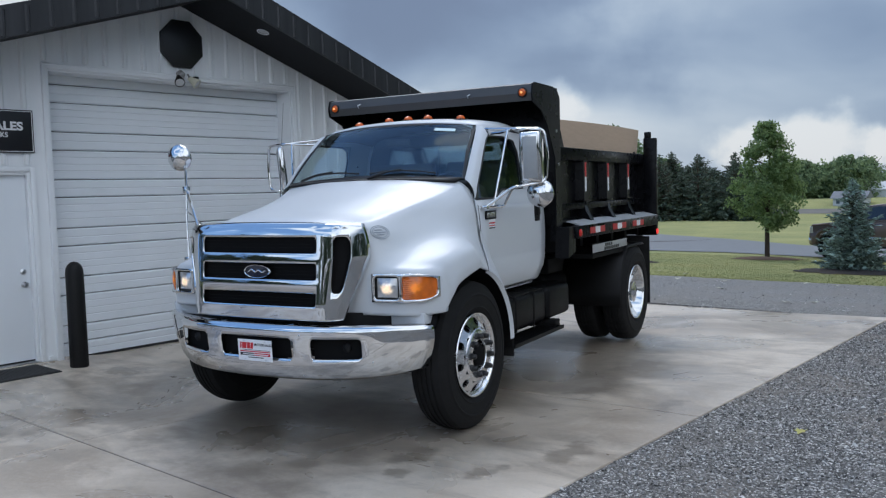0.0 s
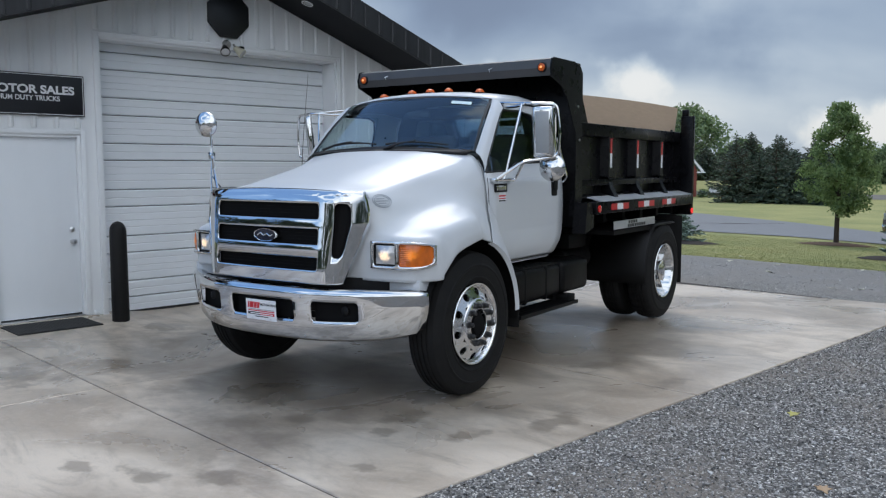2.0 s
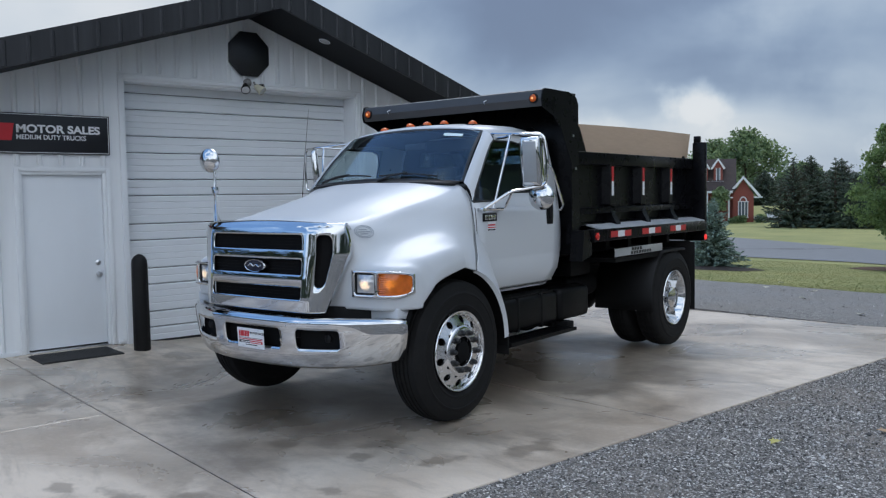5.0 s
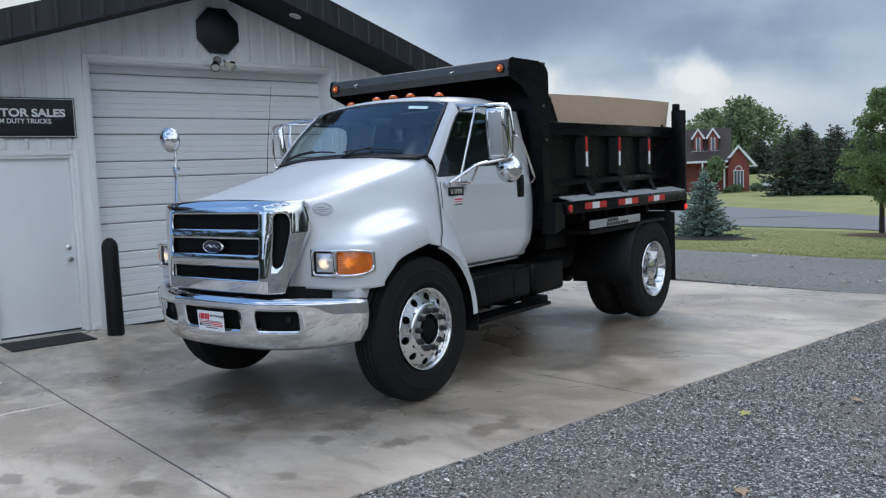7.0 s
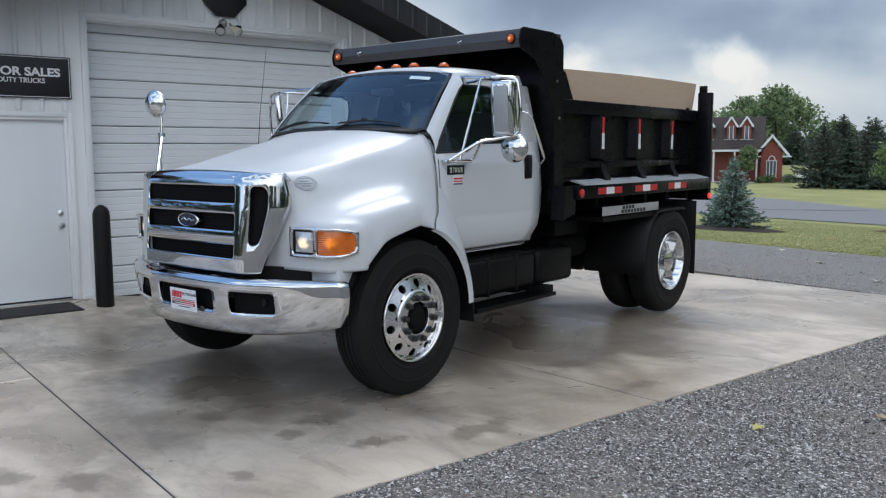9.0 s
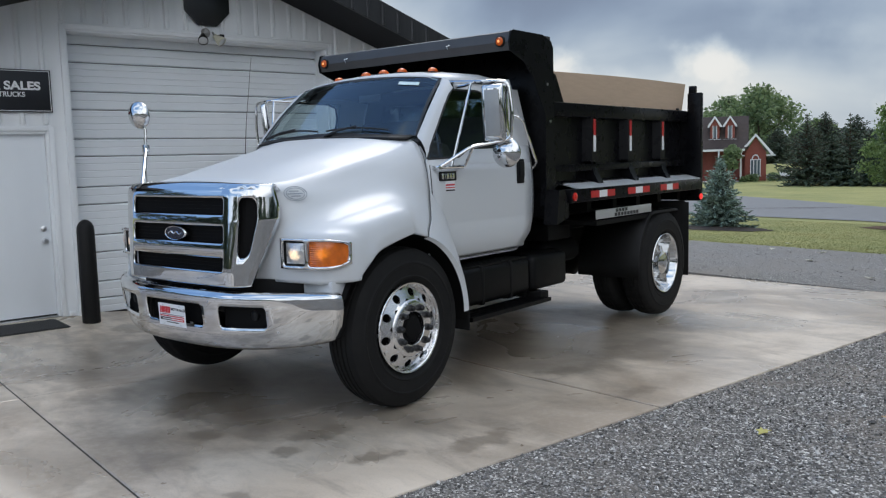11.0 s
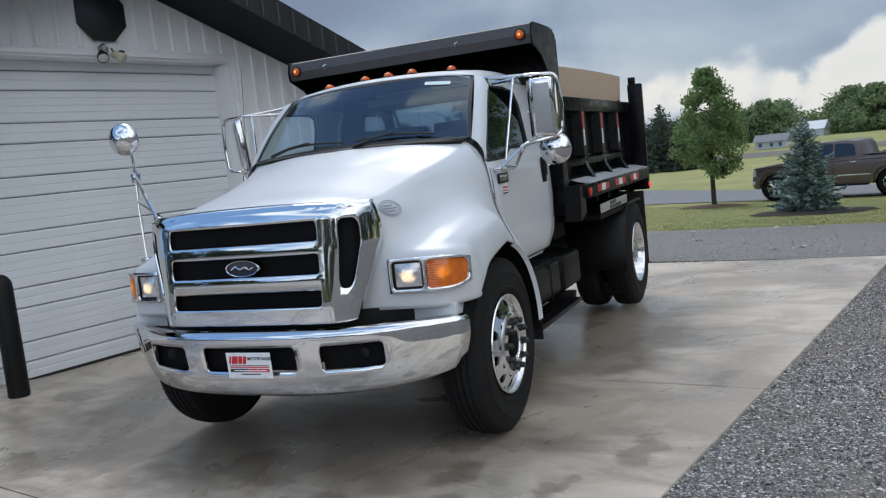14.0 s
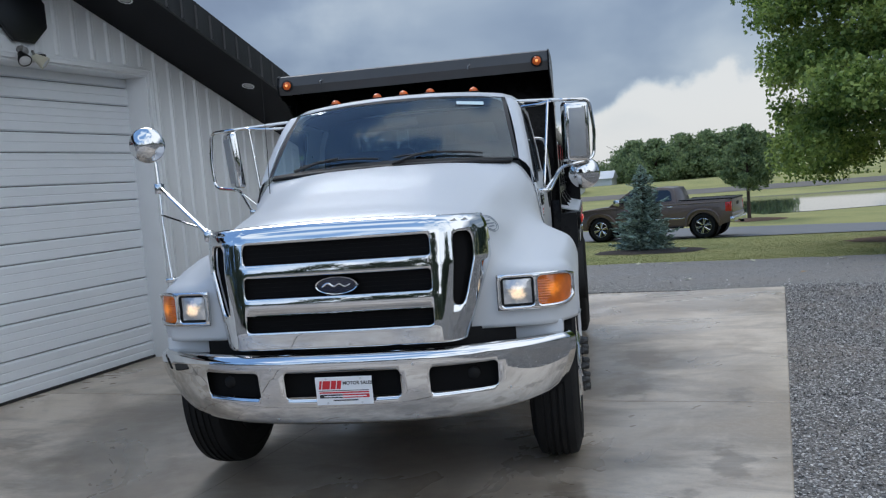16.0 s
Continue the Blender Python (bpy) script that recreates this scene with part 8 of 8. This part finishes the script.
for y0, y1 in ((-0.012, 0.13), (1.82, 1.962)):
    part("tail_light", boxed(0.88, 1.255, y0, y1, 0.85, 1.17, 0.025), M["redlens"], pick, "red tail light")
part("tailgate", boxed(1.235, 1.262, 0.15, 1.80, 0.80, 1.23, 0.012), M["pickup"], pick)
part("tailgate_cap", boxed(1.13, 1.285, 0.04, 1.91, 1.232, 1.285, 0.012), M["plastic"], pick)
part("tailgate_handle", boxed(1.26, 1.285, 0.82, 1.13, 1.02, 1.14, 0.012), M["plastic"], pick)
for x in (0, WB):
    # squared flare standing proud of the body round each wheel
    arc = [(x - 0.545 * math.copysign(abs(math.cos(a)) ** 0.8, math.cos(a)), -0.006, 0.40 + 0.545 * abs(math.sin(a)) ** 0.8) for a in (math.pi * k / 16 for k in range(17))]
    part("fender_flare", tubed(arc, 0.055, 8), M["pickup"], pick)
part("shoulder_crease", tubed([(-4.5, 0.004, 1.06), (-3.3, -0.006, 1.12), (-0.8, -0.006, 1.15), (1.2, 0.0, 1.17)], 0.02, 6), M["pickup"], pick)
part("rear_bumper", boxed(1.15, 1.42, -0.02, 1.97, 0.50, 0.68, 0.03), M["chrome"], pick)
part("hitch", boxed(1.38, 1.62, 0.92, 1.03, 0.44, 0.52, 0.01), M["chassis"], pick)
part("headlight", boxed(-4.64, -4.36, -0.01, 0.2, 0.80, 1.02, 0.02), M["lens_grey"], pick)
part("front_bumper", boxed(-4.74, -4.50, -0.01, 1.96, 0.45, 0.66, 0.03), M["chrome"], pick)
for x in (0, WB):
    for y, s in ((0.02, -1), (1.93, 1)):
        part("wheel_well", lathed([(-0.22, 0.47), (0.22, 0.47), (0.22, 0.2)], "y", 20, at=(x, 0.25 if s < 0 else 1.7, 0.42)), M["chassis"], pick)
        tyre = part("wheel", lathed([(s * 0.0 - 0.13, 0.22), (-0.135, 0.36), (-0.10, 0.405), (0.10, 0.405), (0.135, 0.36), (0.13, 0.22)], "y", 36, at=(x, y + (0.11 if s < 0 else -0.11), 0.405)), M["rubber"], pick)
        yf = y + (0.11 if s < 0 else -0.11) + s * 0.11
        part("rim", lathed([(yf + s * 0.02, 0.255), (yf, 0.245), (yf - s * 0.05, 0.20), (yf - s * 0.06, 0.001)], "y", 30, at=(x, 0, 0.405)), M["plastic"], tyre)
        bm = bmesh.new()
        lathe(bm, [(yf + s * 0.024, 0.258), (yf + s * 0.03, 0.25), (yf + s * 0.01, 0.235)], "y", 30, at=(x, 0, 0.405))
        for k in range(6):
            a = 2 * math.pi * k / 6 + 0.3
            for da in (-0.13, 0.13):
                tube(bm, [(x + 0.04 * math.cos(a), yf + s * 0.012, 0.405 + 0.04 * math.sin(a)), (x + 0.245 * math.cos(a + da), yf + s * 0.016, 0.405 + 0.245 * math.sin(a + da))], 0.018, 6)
        part("spokes", bm, M["chrome"], tyre)

# short overhangs at both ends
for ob in list(pick.children):
    if ob.name.startswith("wheel"):
        continue
    for v in ob.data.vertices:
        if v.co.x > 0.55:
            v.co.x = 0.55 + (v.co.x - 0.55) * 0.52
        elif v.co.x < WB - 0.45:
            v.co.x = WB - 0.45 + (v.co.x - WB + 0.45) * 0.38

# road along the far bank of the pond
bm = bmesh.new()
rows = [[(x, 71.4 + 0.32 * max(-1.0, (x + 10) / 8) + d, 0) for d in (0, 1.4, 2.8)] for x in (-80, -40, -24, -18, -14, -10, -6, -2, 2, 8, 20, 40, 90)]
rows = [[(x, y, ground_z(y) + 0.03) for x, y, z in r] for r in rows]
grid(bm, rows)
tagged(part("far_road", bm, mat("worn_asphalt", (0.16, 0.145, 0.125), 0.85, var=0.4, scale=0.5)), "narrow asphalt road along the far bank", "road", kind="structure")

# ---------- loose stones, grass, fallen leaves ----------
rng = np.random.default_rng(77)


def stones(count, x0, x1, y0, y1, size, edge=None):
    """Crushed stone: each a squashed, skewed eight-faced lump lying on the yard."""
    x = rng.uniform(x0, x1, count)
    y = rng.uniform(y0, y1, count)
    keep = (x > PAD_X + 0.01) | (y > PAD_Y + 0.01)
    x, y = x[keep], y[keep]
    n = len(x)
    base = np.array([(1, 0, 0), (-1, 0, 0), (0, 1, 0), (0, -1, 0), (0, 0, 1), (0, 0, -1)], float)
    s = size * rng.lognormal(0, 0.35, (n, 1, 1))
    v = base[None] * s * np.array([1, 0.75, 0.55])[None, None] + rng.normal(0, 0.24, (n, 6, 3)) * s
    a = rng.uniform(0, 2 * math.pi, n)
    c, t = np.cos(a)[:, None], np.sin(a)[:, None]
    vx, vy = v[..., 0] * c - v[..., 1] * t, v[..., 0] * t + v[..., 1] * c
    gz = -0.06 - 1.02 * np.clip((y - 11.0) / 23.0, 0, 1) + 0.05
    v = np.stack([vx + x[:, None], vy + y[:, None], v[..., 2] + (gz + rng.uniform(0.0, 0.010, n))[:, None]], axis=2)
    tri = np.array([(0, 2, 4), (2, 1, 4), (1, 3, 4), (3, 0, 4), (2, 0, 5), (1, 2, 5), (3, 1, 5), (0, 3, 5)])
    f = (np.arange(n)[:, None, None] * 6 + tri[None]).reshape(-1, 3)
    return v.reshape(-1, 3).tolist(), f.tolist()


v, f = stones(60000, PAD_X, 1.6, 2.6, 11.6, 0.0068)
tagged(scatter_mesh("gravel_stones", v, f, M["stones"]), "loose grey crushed stone", "gravel", kind="stuff")
v, f = stones(6000, -9.5, 4.5, 9.0, 16.7, 0.0068)
tagged(scatter_mesh("gravel_stones", v, f, M["stones"]), "loose grey crushed stone further off", "gravel", kind="stuff")

n = 150000
x, y = rng.uniform(-16, 5, n), 16.7 + 13 * rng.uniform(0, 1, n) ** 1.7
gz = -0.06 - 1.02 * np.clip((y - 11.0) / 23.0, 0, 1)
a = rng.uniform(0, 2 * math.pi, n)
hgt = rng.uniform(0.008, 0.028, n)
lean = rng.normal(0, 0.03, (n, 2))
wd = 0.006
v = np.stack([np.stack([x - wd * np.cos(a), y - wd * np.sin(a), gz - 0.01], 1), np.stack([x + wd * np.cos(a), y + wd * np.sin(a), gz - 0.01], 1), np.stack([x + lean[:, 0], y + lean[:, 1], gz + hgt], 1)], axis=1).reshape(-1, 3)
f = np.arange(n * 3).reshape(-1, 3)
tagged(scatter_mesh("grass", v.tolist(), f.tolist(), M["blades"]), "short lawn grass, green with dry straw blades", "grass", kind="stuff")

M["fallen"] = mat("yellow_leaf", (0.42, 0.40, 0.10), 0.6, var=0.4, scale=30, tint=(0.30, 0.20, 0.06))
M["fallen_brown"] = mat("tan_leaf", (0.40, 0.26, 0.14), 0.6, var=0.4, scale=30)
M["fallen_pale"] = mat("pale_leaf", (0.55, 0.52, 0.40), 0.6, var=0.3, scale=30)
for k, (x, y, s, m) in enumerate(((-1.86, 5.74, 0.05, "fallen"), (-1.18, 4.54, 0.05, "fallen_brown"), (-1.48, 6.50, 0.05, "fallen_brown"), (-5.95, 14.2, 0.07, "fallen_pale"), (-4.22, 12.42, 0.08, "fallen_pale"), (-3.9, 12.64, 0.07, "fallen_pale"), (-6.6, 15.9, 0.08, "fallen_pale"), (-5.2, 16.4, 0.08, "fallen_pale"), (-7.6, 16.0, 0.08, "fallen_pale"), (-3.1, 16.2, 0.09, "fallen_pale"), (-1.6, 16.0, 0.09, "fallen_pale"), (-8.3, 17.9, 0.08, "fallen_pale"), (-9.3, 18.6, 0.08, "fallen_pale"), (-4.6, 16.1, 0.07, "fallen_pale"), (-2.3, 13.4, 0.06, "fallen_brown"))):
    bm = bmesh.new()
    ring = [(0, 1.0), (0.25, 0.55), (0.75, 0.65), (0.5, 0.2), (0.8, -0.25), (0.3, -0.3), (0.06, -0.9), (-0.06, -0.9), (-0.3, -0.3), (-0.8, -0.2), (-0.5, 0.22), (-0.72, 0.68), (-0.25, 0.55)]
    vs = [bm.verts.new((px * s, py * s, 0.012 + 0.25 * s * abs(px) + 0.12 * s * py)) for px, py in ring]
    c = bm.verts.new((0, 0.1 * s, 0.012))
    for i in range(len(vs)):
        bm.faces.new((vs[i], vs[(i + 1) % len(vs)], c))
    o = tagged(solid(part("fallen_leaf", bm, M[m], smooth=0), 0.002), "curled fallen maple leaf lying on the ground", "leaf", group="fallen leaves")
    o.matrix_world = pose(x, y, ground_z(y) + (0.055 if y < 16.8 else 0.035), 0, 0, 47 * k)
